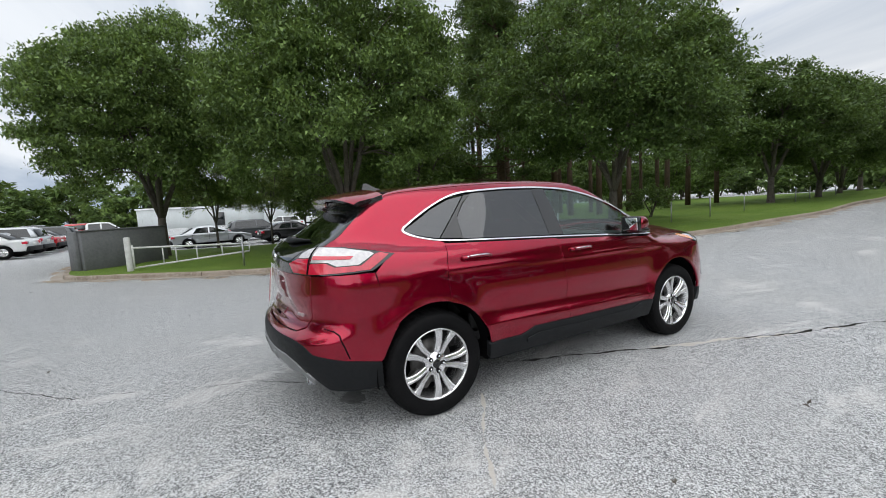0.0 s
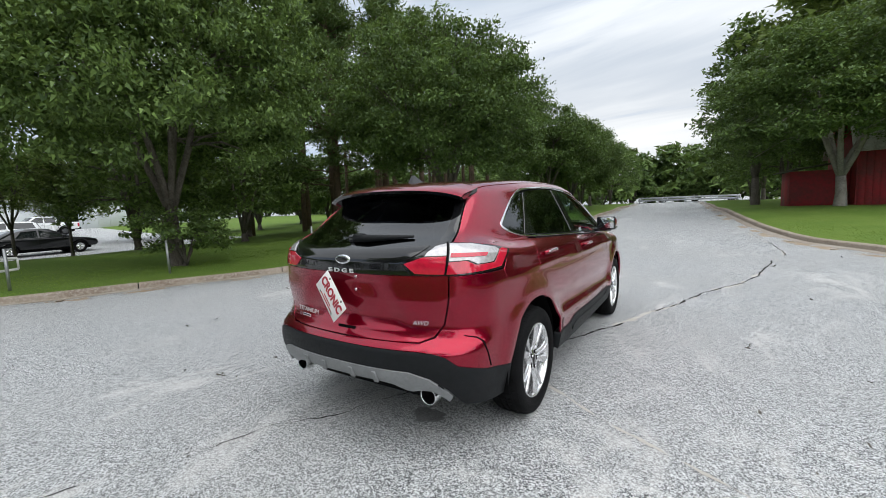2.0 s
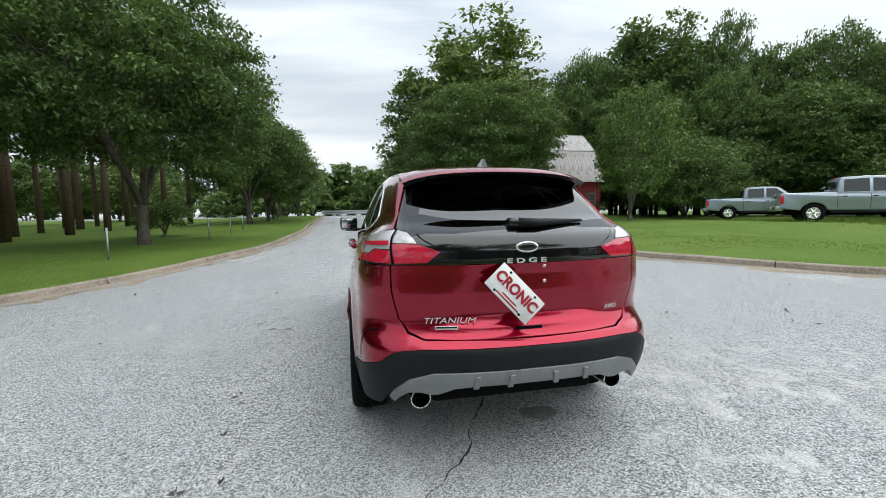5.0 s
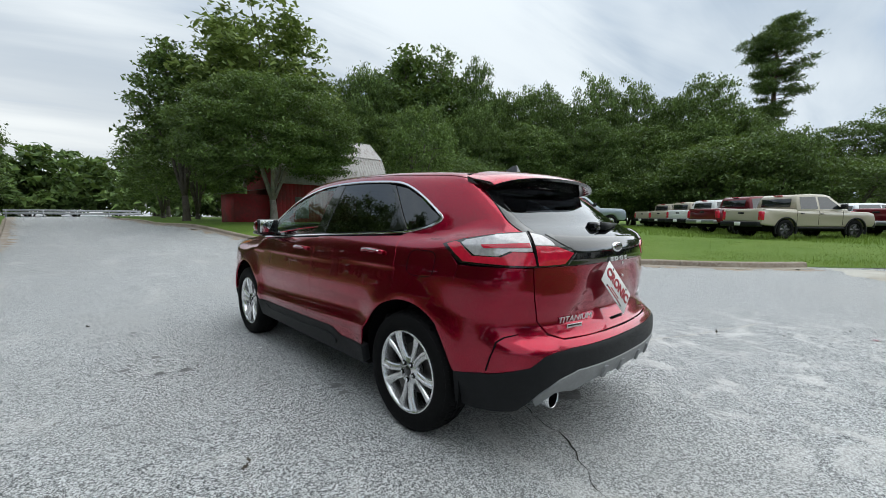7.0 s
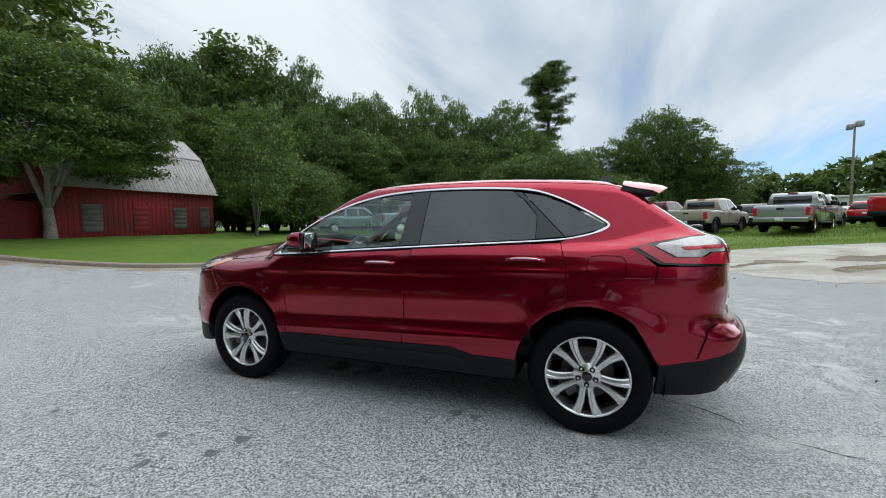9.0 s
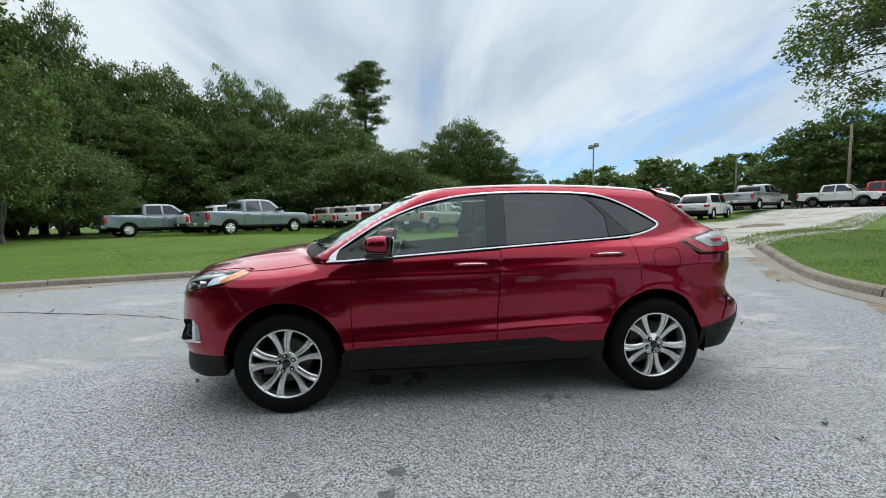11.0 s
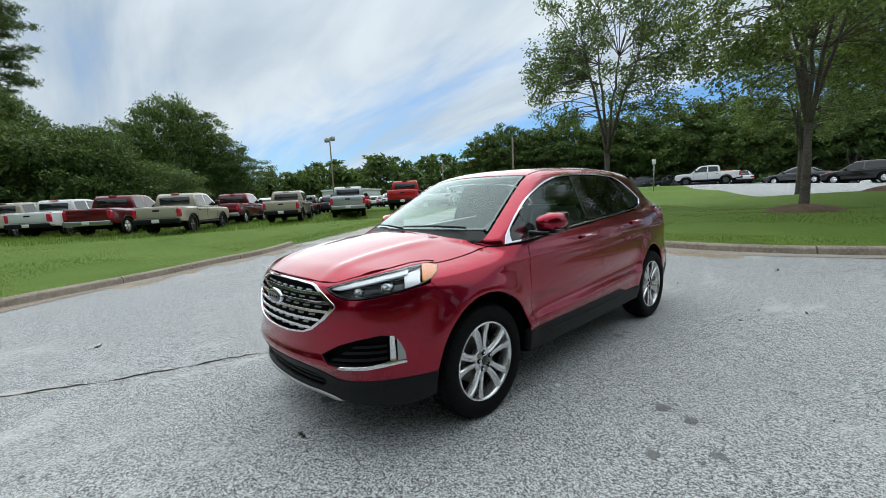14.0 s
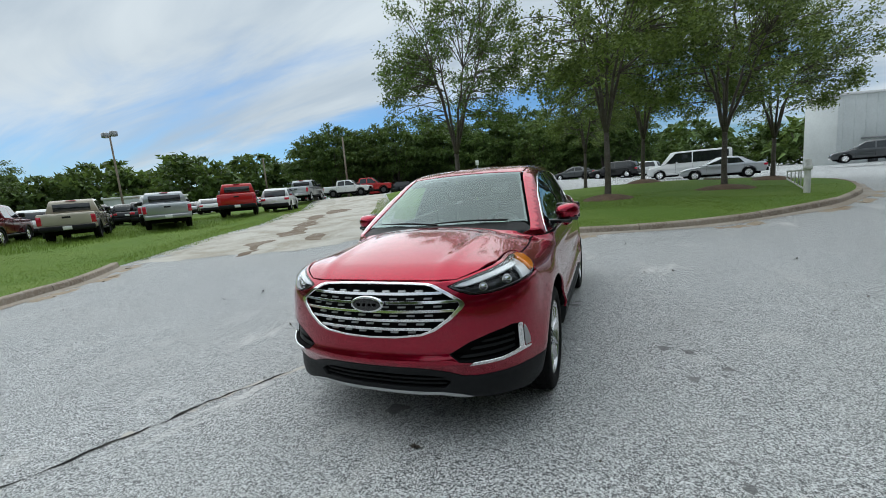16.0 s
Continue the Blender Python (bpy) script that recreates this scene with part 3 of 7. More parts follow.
def tree_meshes(seed, height, radius, fork, trunk_r, n_clumps, n_leaves, leaf, stems=5, clump=0.75, lean=0.0, leafmat=None, barkmat=None, inner=0.35, corners=4, twigs=90, flat=0.44):
    """Trunk and crown meshes for a broadleaf tree that forks low into several limbs."""
    rng = np.random.default_rng(seed)
    rz = (height - fork * 1.0) / 2
    pts = crown_points(rng, n_clumps, radius, rz, fork * 1.0, inner=inner)
    pieces = []
    top = np.array((lean * fork, rng.normal(0, 0.05), fork))
    base = [(0, 0, -0.1), (0, 0, 0.05), (0.02, 0, fork * 0.4), tuple(top)]
    pieces.append(tube(base, [trunk_r * 1.6, trunk_r * 1.2, trunk_r, trunk_r * 0.85], 10))
    nodes = [(top, trunk_r * 0.5)]
    for k in range(stems):
        a = 2 * math.pi * (k + rng.random() * 0.6) / stems
        reach = radius * rng.uniform(0.25, 0.5)
        end = np.array((math.cos(a) * reach, math.sin(a) * reach, fork + rz * rng.uniform(0.8, 1.5)))
        pieces.append(branch(rng, top - (0, 0, 0.1), end, trunk_r * 0.62, trunk_r * 0.25, 0.06, 7))
        for q in (0.4, 0.65, 0.85, 1.0):
            nodes.append((top + (end - top) * q, trunk_r * (0.6 - 0.4 * q)))
    npos = np.array([p for p, _ in nodes])
    for c in pts[:: max(1, len(pts) // twigs)]:
        k = np.argmin(np.linalg.norm(npos - c * np.array((1, 1, 0.9)), axis=1))
        pieces.append(branch(rng, npos[k], c, min(nodes[k][1], trunk_r * 0.3) * 0.6, 0.012, 0.08, 5))
    wood = mesh_np("trunk", *join_np(pieces), barkmat or BARK)
    spread = rng.uniform(0.6, 1.25, 40) * clump
    crown = quads_np("crown", leaves(pts, spread, n_leaves, leaf, rng, corners=corners, aspect=0.52 if corners == 4 else 0.62, flat=flat), leafmat or LEAF, n=corners)
    return wood, crown


def pine_meshes(seed, height, bare, radius, trunk_r, n_leaves, needle=0.35, boughs=46, round_top=False):
    rng = np.random.default_rng(seed)
    pieces = [tube([(0, 0, -0.1), (0.05, 0, height * 0.3), (-0.05, 0.05, height * 0.65), (0, 0, height)], [trunk_r * 1.2, trunk_r, trunk_r * 0.75, 0.05], 8)]
    pts = []
    for k in range(boughs):
        h = rng.random() ** 0.8
        z = bare + (height - bare) * h
        r = radius * (1.05 - h) ** 0.6 * rng.uniform(0.45, 1.1)
        if round_top:
            r = radius * (1 - (1.75 * h - 0.85) ** 2) ** 0.5 * rng.uniform(0.15, 1.05)
        a = rng.random() * 2 * math.pi
        e = np.array((math.cos(a) * r, math.sin(a) * r, z + rng.uniform(-0.2, 0.7)))
        pieces.append(branch(rng, (0, 0, z - 0.3), e, trunk_r * 0.22, 0.02, -0.04, 4))
        for q in (0.5, 0.75, 1.0):
            pts.append(np.array((0, 0, z)) * (1 - q) + e * q)
    wood = mesh_np("trunk", *join_np(pieces), BARK_PINE)
    crown = quads_np("crown", leaves(np.array(pts), rng.uniform(0.5, 1.0, 30) * (1.5 if round_top else 1), n_leaves, needle, rng, 0.0, 0.26, 3), NEEDLE, n=3)
    return wood, crown


def plant(meshes, x, y, label, name="tree", turn=0.0, scale=1.0, lift=KERB_H, group="", sz=None):
    root = empty(name, label, name.replace("_", " "), group=group)
    root.matrix_basis = Matrix.LocRotScale((x, y, gz(x, y) + lift - 0.03), Euler((0, 0, radians(turn))), (scale, scale, sz or scale))
    for n, me in zip(("trunk", "crown"), meshes):
        child(n, me, root)
    return root


ELM = [tree_meshes(11, 9.0, 5.2, 1.5, 0.21, 620, 125000, 0.135, clump=0.76, leafmat=LEAF, corners=3), tree_meshes(12, 8.6, 4.7, 1.4, 0.20, 600, 115000, 0.135, clump=0.76, leafmat=LEAF_DARK, corners=3), tree_meshes(13, 7.6, 4.4, 1.5, 0.19, 420, 60000, 0.165, leafmat=LEAF_DARK, corners=3)]
OPEN = [tree_meshes(21, 9.0, 3.3, 2.2, 0.11, 190, 24000, 0.105, stems=6, clump=0.46, leafmat=LEAF, barkmat=BARK, inner=0.25, corners=3, twigs=120, flat=0.85), tree_meshes(22, 9.0, 3.1, 2.3, 0.10, 170, 24000, 0.115, stems=6, clump=0.52, leafmat=LEAF_LIGHT, corners=3, twigs=120, flat=0.85), tree_meshes(23, 8.4, 2.9, 2.1, 0.10, 170, 24000, 0.115, stems=6, clump=0.52, leafmat=LEAF_LIGHT, corners=3, twigs=120, flat=0.85)]
WOOD = [tree_meshes(31, 12, 4.4, 1.5, 0.25, 240, 15000, 0.25, clump=1.0, leafmat=LEAF_DARK, corners=3, twigs=40), tree_meshes(32, 10, 4.2, 0.6, 0.22, 240, 15000, 0.25, clump=0.95, leafmat=LEAF, corners=3, twigs=40), tree_meshes(33, 14, 3.6, 2.0, 0.26, 220, 13000, 0.30, clump=0.95, leafmat=LEAF_DARK, corners=3, twigs=40), tree_meshes(34, 6, 4.2, 0.1, 0.15, 220, 22000, 0.18, clump=0.9, leafmat=LEAF_DARK, corners=3, twigs=30), tree_meshes(35, 17, 3.4, 3.0, 0.24, 190, 14000, 0.30, clump=0.9, leafmat=LEAF, corners=3, twigs=40)]
MID = [tree_meshes(36, 12, 4.6, 0.8, 0.25, 170, 9000, 0.42, clump=1.2, leafmat=LEAF_DARK, corners=3, twigs=12), tree_meshes(37, 10, 4.4, 0.6, 0.22, 170, 9000, 0.42, clump=1.2, leafmat=LEAF, corners=3, twigs=12)]
FAR = [tree_meshes(41, 11, 6.0, 0.1, 0.25, 110, 2700, 1.0, clump=1.4, leafmat=LEAF_DARK, corners=3, twigs=6), tree_meshes(42, 9, 6.2, 0.1, 0.25, 110, 2700, 1.0, clump=1.4, leafmat=LEAF, corners=3, twigs=6)]
PINE = [pine_meshes(51, 15, 7, 2.6, 0.18, 7000), pine_meshes(52, 14, 6, 2.4, 0.16, 7000), pine_meshes(53, 30, 14.0, 4.9, 0.36, 38000, 0.46, 95, True), pine_meshes(54, 17, 2.6, 3.9, 0.2, 26000, 0.30, 90)]
BUSH = [tree_meshes(61, 1.9, 1.3, 0.15, 0.06, 60, 5000, 0.11, clump=0.35, leafmat=LEAF)]


def mesh_recolour(me, mat):
    me = me.copy()
    me.materials[0] = mat
    return me


# roadside row on the north lawn
plant(ELM[0], 1.6, 11.3, "broad dense green elm on the lawn beside the road", turn=20, scale=0.84, sz=1.08)
plant(ELM[1], 13.6, 9.2, "broad dense dark green elm beside the road", turn=140, sz=1.13)
plant(ELM[2], 29.2, 9.2, "broad dark green elm farther along the road", turn=60, sz=1.12)
plant(ELM[1], 38.6, 9.8, "broad dark green elm farther along the road", turn=200, scale=0.95)
plant(ELM[0], -4.6, 17.5, "tall green elm behind the low grey wall", turn=250, scale=0.80, sz=1.08)
plant(BUSH[0], 1.7, 11.0, "low green shrub at the foot of an elm", name="shrub")
plant(BUSH[0], 18.5, 10.6, "low green shrub beside the road", name="shrub", turn=80)
# trees by the barn
plant((mesh_recolour(ELM[1][0], BARK_PALE), ELM[1][1]), 21.6, -7.1, "dense dark green elm with a pale trunk beside the barn", turn=300, scale=1.06, sz=1.0)
plant(WOOD[1], 18.6, -16.0, "old tree with a bare grey limb beside the barn", turn=10, scale=0.56, sz=0.82)
plant((WOOD[2][0], mesh_recolour(WOOD[2][1], LEAF_LIGHT)), 31.2, -9.6, "tall green tree behind the barn", turn=80, scale=1.55, sz=1.2)
plant(WOOD[2], 34, -5, "tall green tree along the road", turn=180, scale=1.0)
# grass island
plant(OPEN[0], -12.8, -4.8, "open-crowned young tree in a mulch ring", turn=30, scale=1.0)
plant(OPEN[1], -11.3, 1.3, "leafy young tree in a mulch ring", turn=100)
plant(OPEN[2], -14.1, 5.4, "leafy young tree in a mulch ring", turn=220)
plant(OPEN[1], -19.2, 3.0, "leafy young tree near the car park", turn=300, scale=0.95)
plant(OPEN[2], -18.8, 8.3, "leafy young tree near the car park", turn=10, scale=0.9)
plant(OPEN[1], -23.0, 0.0, "leafy young tree near the car park", turn=50, scale=0.9)
for x, y, r in ((-12.8, -4.8, 1.1), (-11.3, 1.3, 1.0), (-14.1, 5.4, 1.1), (-19.2, 3.0, 0.9), (-18.8, 8.3, 0.9)):
    v, f, m = [(x, y, gz(x, y) + KERB_H + .16)], [], 24
    for q in (.3, .55, .78, .92, 1.0):
        for i in range(m):
            a = 2 * math.pi * i / m
            e = r * q * (1 + .16 * noise.noise((math.cos(a) * 1.5 + x, math.sin(a) * 1.5, y)))
            px_, py_ = x + e * math.cos(a), y + e * math.sin(a)
            v.append((px_, py_, gz(px_, py_) + KERB_H - .05 + .2 * (1 - q * q) + .03 * noise.noise((px_ * 4, py_ * 4, 1))))
    f = [(0, 1 + i, 1 + (i + 1) % m) for i in range(m)]
    for k in range(4):
        f += [(1 + k * m + i, 1 + (k + 1) * m + i, 1 + (k + 1) * m + (i + 1) % m, 1 + k * m + (i + 1) % m) for i in range(m)]
    tagged(new("mulch_ring", mesh_np("mulch_ring", v, f, MULCH)), "low mound of brown bark mulch round a tree", "mulch", kind="stuff")


def scatter(meshes, spots, label, name, rng, smin=0.85, smax=1.2, group=""):
    for x, y in spots:
        plant(meshes[rng.integers(0, len(meshes))], x, y, label, name, rng.random() * 360, rng.uniform(smin, smax), group=group)


rng = np.random.default_rng(5)
# wood behind the trucks: a low edge, then tall trees
for x in np.arange(-1.5, 42, 3.4):
    y = -36.5 + 0.30 * max(0, x - 16) + rng.normal(0, .7)
    plant(WOOD[3], x + rng.normal(0, .6), y, "dense green thicket at the wood's edge", "thicket", rng.random() * 360, rng.uniform(.85, 1.3), group="woodland edge", sz=rng.uniform(.85, 1.3))
# the wood's skyline: bearing from the road and height of the canopy above the eye, in degrees
SKYLINE = [(27, 14.5), (31, 15.2), (36, 17), (47, 17.7), (50, 18.6), (53, 15.6), (56, 15.9), (60, 16.4), (63, 13.6), (66, 15.6), (70, 14.9), (74, 13.8), (78, 13.8), (81, 11), (84, 8.5)]
for k, a in enumerate(np.arange(27, 84.5, 2.3)):
    el = np.interp(a, *zip(*SKYLINE)) * rng.uniform(.95, 1.16)
    for d, q in ((45 + .12 * (a - 27) + rng.normal(0, 1.2), 1.0), (40.5 + .1 * (a - 27) + rng.normal(0, .8), .70)):
        x, y = -2.0 + d * math.cos(radians(a)), 3.2 - d * math.sin(radians(a))
        if x > 17 and y > -20:
            continue
        h = .9 + d * math.tan(radians(el)) * q
        j = (k + int(q * 2)) % 2
        plant(WOOD[j], x, y, "dense green woodland tree", "woodland_tree", rng.random() * 360, rng.uniform(.55, .88), group="woodland trees", sz=h / (12, 10)[j])
# a rounded clump of tall trees farther off
for a, el in ((87.5, 8.2), (90.5, 9.2), (93.5, 10.2), (95.5, 12.2), (97.8, 13.0), (100, 11.8), (102, 9.0), (104, 6.6)):
    x, y = -.6 + 76 * math.cos(radians(a)), 3.4 - 76 * math.sin(radians(a))
    plant(WOOD[int(a) % 2], x, y, "tall rounded tree beyond the car lot", "woodland_tree", rng.random() * 360, 1.05, group="woodland trees", sz=(.9 + 76 * math.tan(radians(el))) / (12, 10)[int(a) % 2])
for x, y, k, sc in ((33.5, -28.5, 2, 1.45), (37, -23, 0, .95), (33.5, -13.5, 0, 1.15), (40, -12, 2, .9), (28, -22, 1, .9), (24.5, -24, 3, 1.2), (31, -24.5, 3, 1.3)):
    plant(WOOD[k], x, y, "tall green woodland tree behind the barn", "woodland_tree", rng.random() * 360, sc, group="woodland trees")
for x, y, k, sc in ((20.3, -21.5, 3, .9), (24, -27, 3, 1.1), (44, -8, 1, 1.0), (50, -6, 1, .95), (56, -7.5, 0, .9), (47, 11, 1, .9), (54, 11.5, 0, .9), (60, 10, 1, .9)):
    plant(WOOD[k], x, y, "dense green tree along the road", "tree", rng.random() * 360, sc)
plant(PINE[3], 12.7, 16.3, "broad soft green pine behind the roadside elms", "pine", 40, 1.0)
# pine grove behind the north lawn
scatter(PINE[:2], [(x + rng.normal(0, .9), y + rng.normal(0, .9)) for x in np.arange(12.5, 40, 4.0) for y in (16.5, 20, 24.5)], "tall slender pine with bare lower trunk", "pine", rng, 0.85, 1.15, "pine grove")
scatter(WOOD[1:2], [(7.5, 17.5), (10.5, 22), (4, 20.5)], "green tree behind the roadside elms", "tree", rng, 0.7, 0.85)
plant(PINE[2], 7.6, -76, "lone very tall pine above the wood", "pine", 0, 1.0)
# the wood's far edge beyond the north lawn
for k, x in enumerate(np.arange(9, 66, 4.6)):
    plant(MID[k % 2], x + rng.normal(0, .8), 36 + rng.normal(0, 1.5) - .12 * x, "dark green tree beyond the pine grove", "woodland_tree", rng.random() * 360, rng.uniform(.62, .8), group="woodland trees", sz=rng.uniform(.55, .75))
# small trees by the north car park
for x, y in ((-2.6, 20.5), (.2, 22), (2.4, 23.5)):
    plant(OPEN[2], x, y, "slim young tree by the car park", "tree", rng.random() * 360, .62, group="car park trees")
# hillside wood beyond the west lawn
for a in np.arange(176, 224, 3.0):
    for d in (57, 64):
        q = d + rng.normal(0, 1.5)
        plant(MID[rng.integers(0, 2)], math.cos(radians(a)) * q, math.sin(radians(a)) * q, "dark green tree on the wooded slope", "woodland_tree", rng.random() * 360, rng.uniform(.75, .95), group="woodland trees")
# far trees all round
for a in np.arange(0, 360, 3.6):
    d = 98 + 22 * noise.noise((a * 0.05, 0, 9)) + rng.normal(0, 4)
    plant(FAR[rng.integers(0, 2)], math.cos(radians(a)) * d, math.sin(radians(a)) * d, "distant green tree line", "distant_tree", rng.random() * 360, rng.uniform(.75, 1.25), lift=-1.2, group="distant trees")

# ---- the red sport utility car ----
# Its skin is one implicit form; every panel, pane and lamp is a patch cut from that form.


def table(pts, blur=0.0):
    """A smooth function through (u, v) pairs."""
    p = np.array(sorted(dict((round(float(a), 4), float(b)) for a, b in pts).items()), float)
    u = np.linspace(p[0, 0], p[-1, 0], 700)
    m = np.gradient(p[:, 1], p[:, 0])
    k = np.clip(np.searchsorted(p[:, 0], u) - 1, 0, len(p) - 2)
    h = p[k + 1, 0] - p[k, 0]
    t = (u - p[k, 0]) / h
    v = (2 * t**3 - 3 * t**2 + 1) * p[k, 1] + (t**3 - 2 * t**2 + t) * h * m[k] + (-2 * t**3 + 3 * t**2) * p[k + 1, 1] + (t**3 - t**2) * h * m[k + 1]
    if blur:
        w = int(blur / (u[1] - u[0])) | 1
        ker = np.hanning(w + 2)[1:-1]
        v = np.convolve(np.pad(v, w // 2, mode="edge"), ker / ker.sum(), mode="valid")
    return lambda q: np.interp(q, u, v)


def smax(a, b, k):
    h = np.maximum(k - np.abs(a - b), 0) / k
    return np.maximum(a, b) + h * h * k * 0.25


def smin(a, b, k):
    return -smax(-a, -b, k)


WB, AXLE_Z = 1.4245, 0.372
side_w = table([(.2, .895), (.30, .925), (.45, .945), (.6, .952), (.75, .948), (.9, .936), (1.0, .921), (1.1, .896), (1.2, .862), (1.32, .82)])
taper_f = table([(-3, 0), (1.0, 0), (1.4, .004), (1.8, .028), (2.1, .075), (2.5, .17)])
taper_r = table([(-2.6, .125), (-2.2, .072), (-1.8, .03), (-1.4, .005), (-1.0, 0), (3, 0)])
front_x = table([(.18, 2.30), (.27, 2.365), (.33, 2.375), (.44, 2.372), (.49, 2.398), (.535, 2.42), (.58, 2.405), (.66, 2.397), (.80, 2.385), (.90, 2.365), (.98, 2.325), (1.06, 2.24), (1.2, 2.05)])
rear_x = table([(.2, -2.27), (.33, -2.33), (.44, -2.385), (.52, -2.415), (.62, -2.42), (.67, -2.405), (.715, -2.345), (.76, -2.318), (.9, -2.325), (1.04, -2.316), (1.12, -2.314), (1.19, -2.298), (1.23, -2.265), (1.28, -2.2), (1.35, -2.1)])
top_c = table([(-2.5, 1.215), (-2.2, 1.24), (-1.9, 1.245), (-1.7, 1.225), (-1.5, 1.205), (-1.2, 1.197), (-.2, 1.18), (.8, 1.15), (1.0, 1.16), (1.2, 1.19), (1.4, 1.20), (1.62, 1.18), (1.85, 1.142), (2.05, 1.098), (2.2, 1.052), (2.32, .998), (2.42, .93)], 0.12)
hood_drop = table([(-3, 0), (-1, 0), (.3, 0), (.7, 0), (.85, 0.0), (.95, .006), (1.15, .09), (1.4, .135), (1.7, .13), (2.0, .085), (2.3, .05), (2.6, .05)], 0.1)
roof_c = table([(-2.3, 1.52), (-1.9, 1.603), (-1.42, 1.662), (-1.0, 1.69), (-.5, 1.703), (0, 1.695), (.4, 1.662), (.8, 1.60), (1.6, 1.42)], 0.1)
g_taper = table([(-2.4, .20), (-2.0, .135), (-1.6, .065), (-1.2, .022), (-.8, .003), (.2, 0), (.8, .012), (1.4, .05)], 0.1)


def form(p):
    """Negative inside the car's skin."""
    x, y, z = p[:, 0], np.abs(p[:, 1]), p[:, 2]
    w = side_w(z) - taper_f(x) - taper_r(x) - 0.026 * np.clip((1.02 - z) / 0.2, 0, 1) / (1 + np.exp((x + 1.25) / 0.1))
    for hx in (WB, -WB):
        r = np.hypot(x - hx, (z - AXLE_Z) * 0.97)
        w = w + 0.022 * np.exp(-(((r - 0.44) / 0.10) ** 2)) * np.clip((z - 0.3) / 0.2, 0, 1)
    door = 1 / (1 + np.exp(-(x + 1.02) / 0.07)) / (1 + np.exp((x - 1.02) / 0.10))
    crease = 0.555 + 0.05 * (0.2 - x) * 0.6
    w = w - door * (0.026 * np.exp(-(((z - crease - 0.10) / 0.075) ** 2)) - 0.017 * np.exp(-(((z - crease + 0.012) / 0.036) ** 2)))
    line = 0.985 + 0.045 * (0.9 - x) * 0.5
    w = w + 0.007 * np.exp(-(((z - line) / 0.022) ** 2)) * np.clip((1.6 - np.abs(x)) / 0.5, 0, 1)
    xf = front_x(z) - 0.165 * (y / 0.7) ** 2.3
    xr = rear_x(z) + 0.125 * (y / 0.72) ** 2.4
    zt = top_c(x) - hood_drop(x) * (y / 0.78) ** 2.4
    zt = zt + 0.010 * np.exp(-(((y - 0.40 - 0.1 * (2.3 - x)) / 0.05) ** 2)) * np.clip((x - 1.3) / 0.3, 0, 1)
    low = smax(smax(y - w, x - xf, 0.22), xr - x, 0.20)
    low = smax(low, z - zt, 0.075)
    gw = 0.885 - 0.43 * (np.maximum(z, 1.08) - 1.12) - 0.10 * np.maximum(z - 1.12, 0) ** 2 - g_taper(x)
    ws = 1.45 - 1.95 * (np.maximum(z, 1.14) - 1.16) - 0.47 * y**2
    rg = -2.215 + 1.42 * (np.maximum(z, 1.225) - 1.24) + 0.22 * y**2
    up = smax(smax(y - gw, (x - ws) * 0.46, 0.035), (rg - x) * 0.58, 0.05)
    up = smax(up, z - (roof_c(x) - 0.085 * y**2), 0.085)
    up = np.maximum(up, (1.0 - z) * 0.9)
    return smin(low, up, 0.03 + 0.07 / (1 + np.exp((x + 1.70) / 0.07)))


def grad(p, e=0.004):
    g = np.stack([form(p + d) - form(p - d) for d in np.eye(3) * e], 1)
    return g / (np.linalg.norm(g, axis=1)[:, None] + 1e-12)


def cast(o, d, far):
    lo, hi = np.zeros(len(o)), np.full(len(o), far)
    for _ in range(34):
        mid = (lo + hi) / 2
        inn = form(o + d * mid[:, None]) < 0
        lo, hi = np.where(inn, mid, lo), np.where(inn, hi, mid)
    return o + d * lo[:, None]


def side(q):
    n = len(q)
    return cast(np.c_[q[:, 0], np.zeros(n), q[:, 1]], np.tile((0.0, 1, 0), (n, 1)), 1.3)


def above(q):
    n = len(q)
    return cast(np.c_[q, np.full(n, 0.8)], np.tile((0.0, 0, 1), (n, 1)), 1.3)


def ahead(q):
    """From (y, z) forwards."""
    n = len(q)
    return cast(np.c_[np.full(n, 0.0), q], np.tile((1.0, 0, 0), (n, 1)), 3.0)


def behind(q):
    n = len(q)
    return cast(np.c_[np.full(n, -1.0), q], np.tile((-1.0, 0, 0), (n, 1)), 2.0)


def nose(q):
    """From (degrees round the vertical at x = 1.2, z)."""
    a, n = np.radians(q[:, 0] * 100 / 1.745), len(q)
    return cast(np.c_[np.full(n, 1.2), np.zeros(n), q[:, 1]], np.c_[np.cos(a), np.sin(a), np.zeros(n)], 2.0)


def tail(q):
    a, n = np.radians(q[:, 0] * 100 / 1.745), len(q)
    return cast(np.c_[np.full(n, -1.3), np.zeros(n), q[:, 1]], np.c_[-np.cos(a), np.sin(a), np.zeros(n)], 2.0)


def deg(*pts):
    """Degrees to about metres along the skin, for nose() and tail()."""
    return [(a * 0.01745, z) for a, z in pts]


def shrink(loop, g):
    lp = np.asarray(loop, float)
    area = 0.5 * np.sum(lp[:, 0] * np.roll(lp[:, 1], -1) - np.roll(lp[:, 0], -1) * lp[:, 1])
    t = np.roll(lp, -1, 0) - np.roll(lp, 1, 0)
    t /= np.linalg.norm(t, axis=1)[:, None] + 1e-9
    return lp + (g if area > 0 else -g) * np.stack([-t[:, 1], t[:, 0]], 1)


car = empty("sport_utility_car", "glossy red sport utility car with chrome window trim, parked on asphalt", "car")


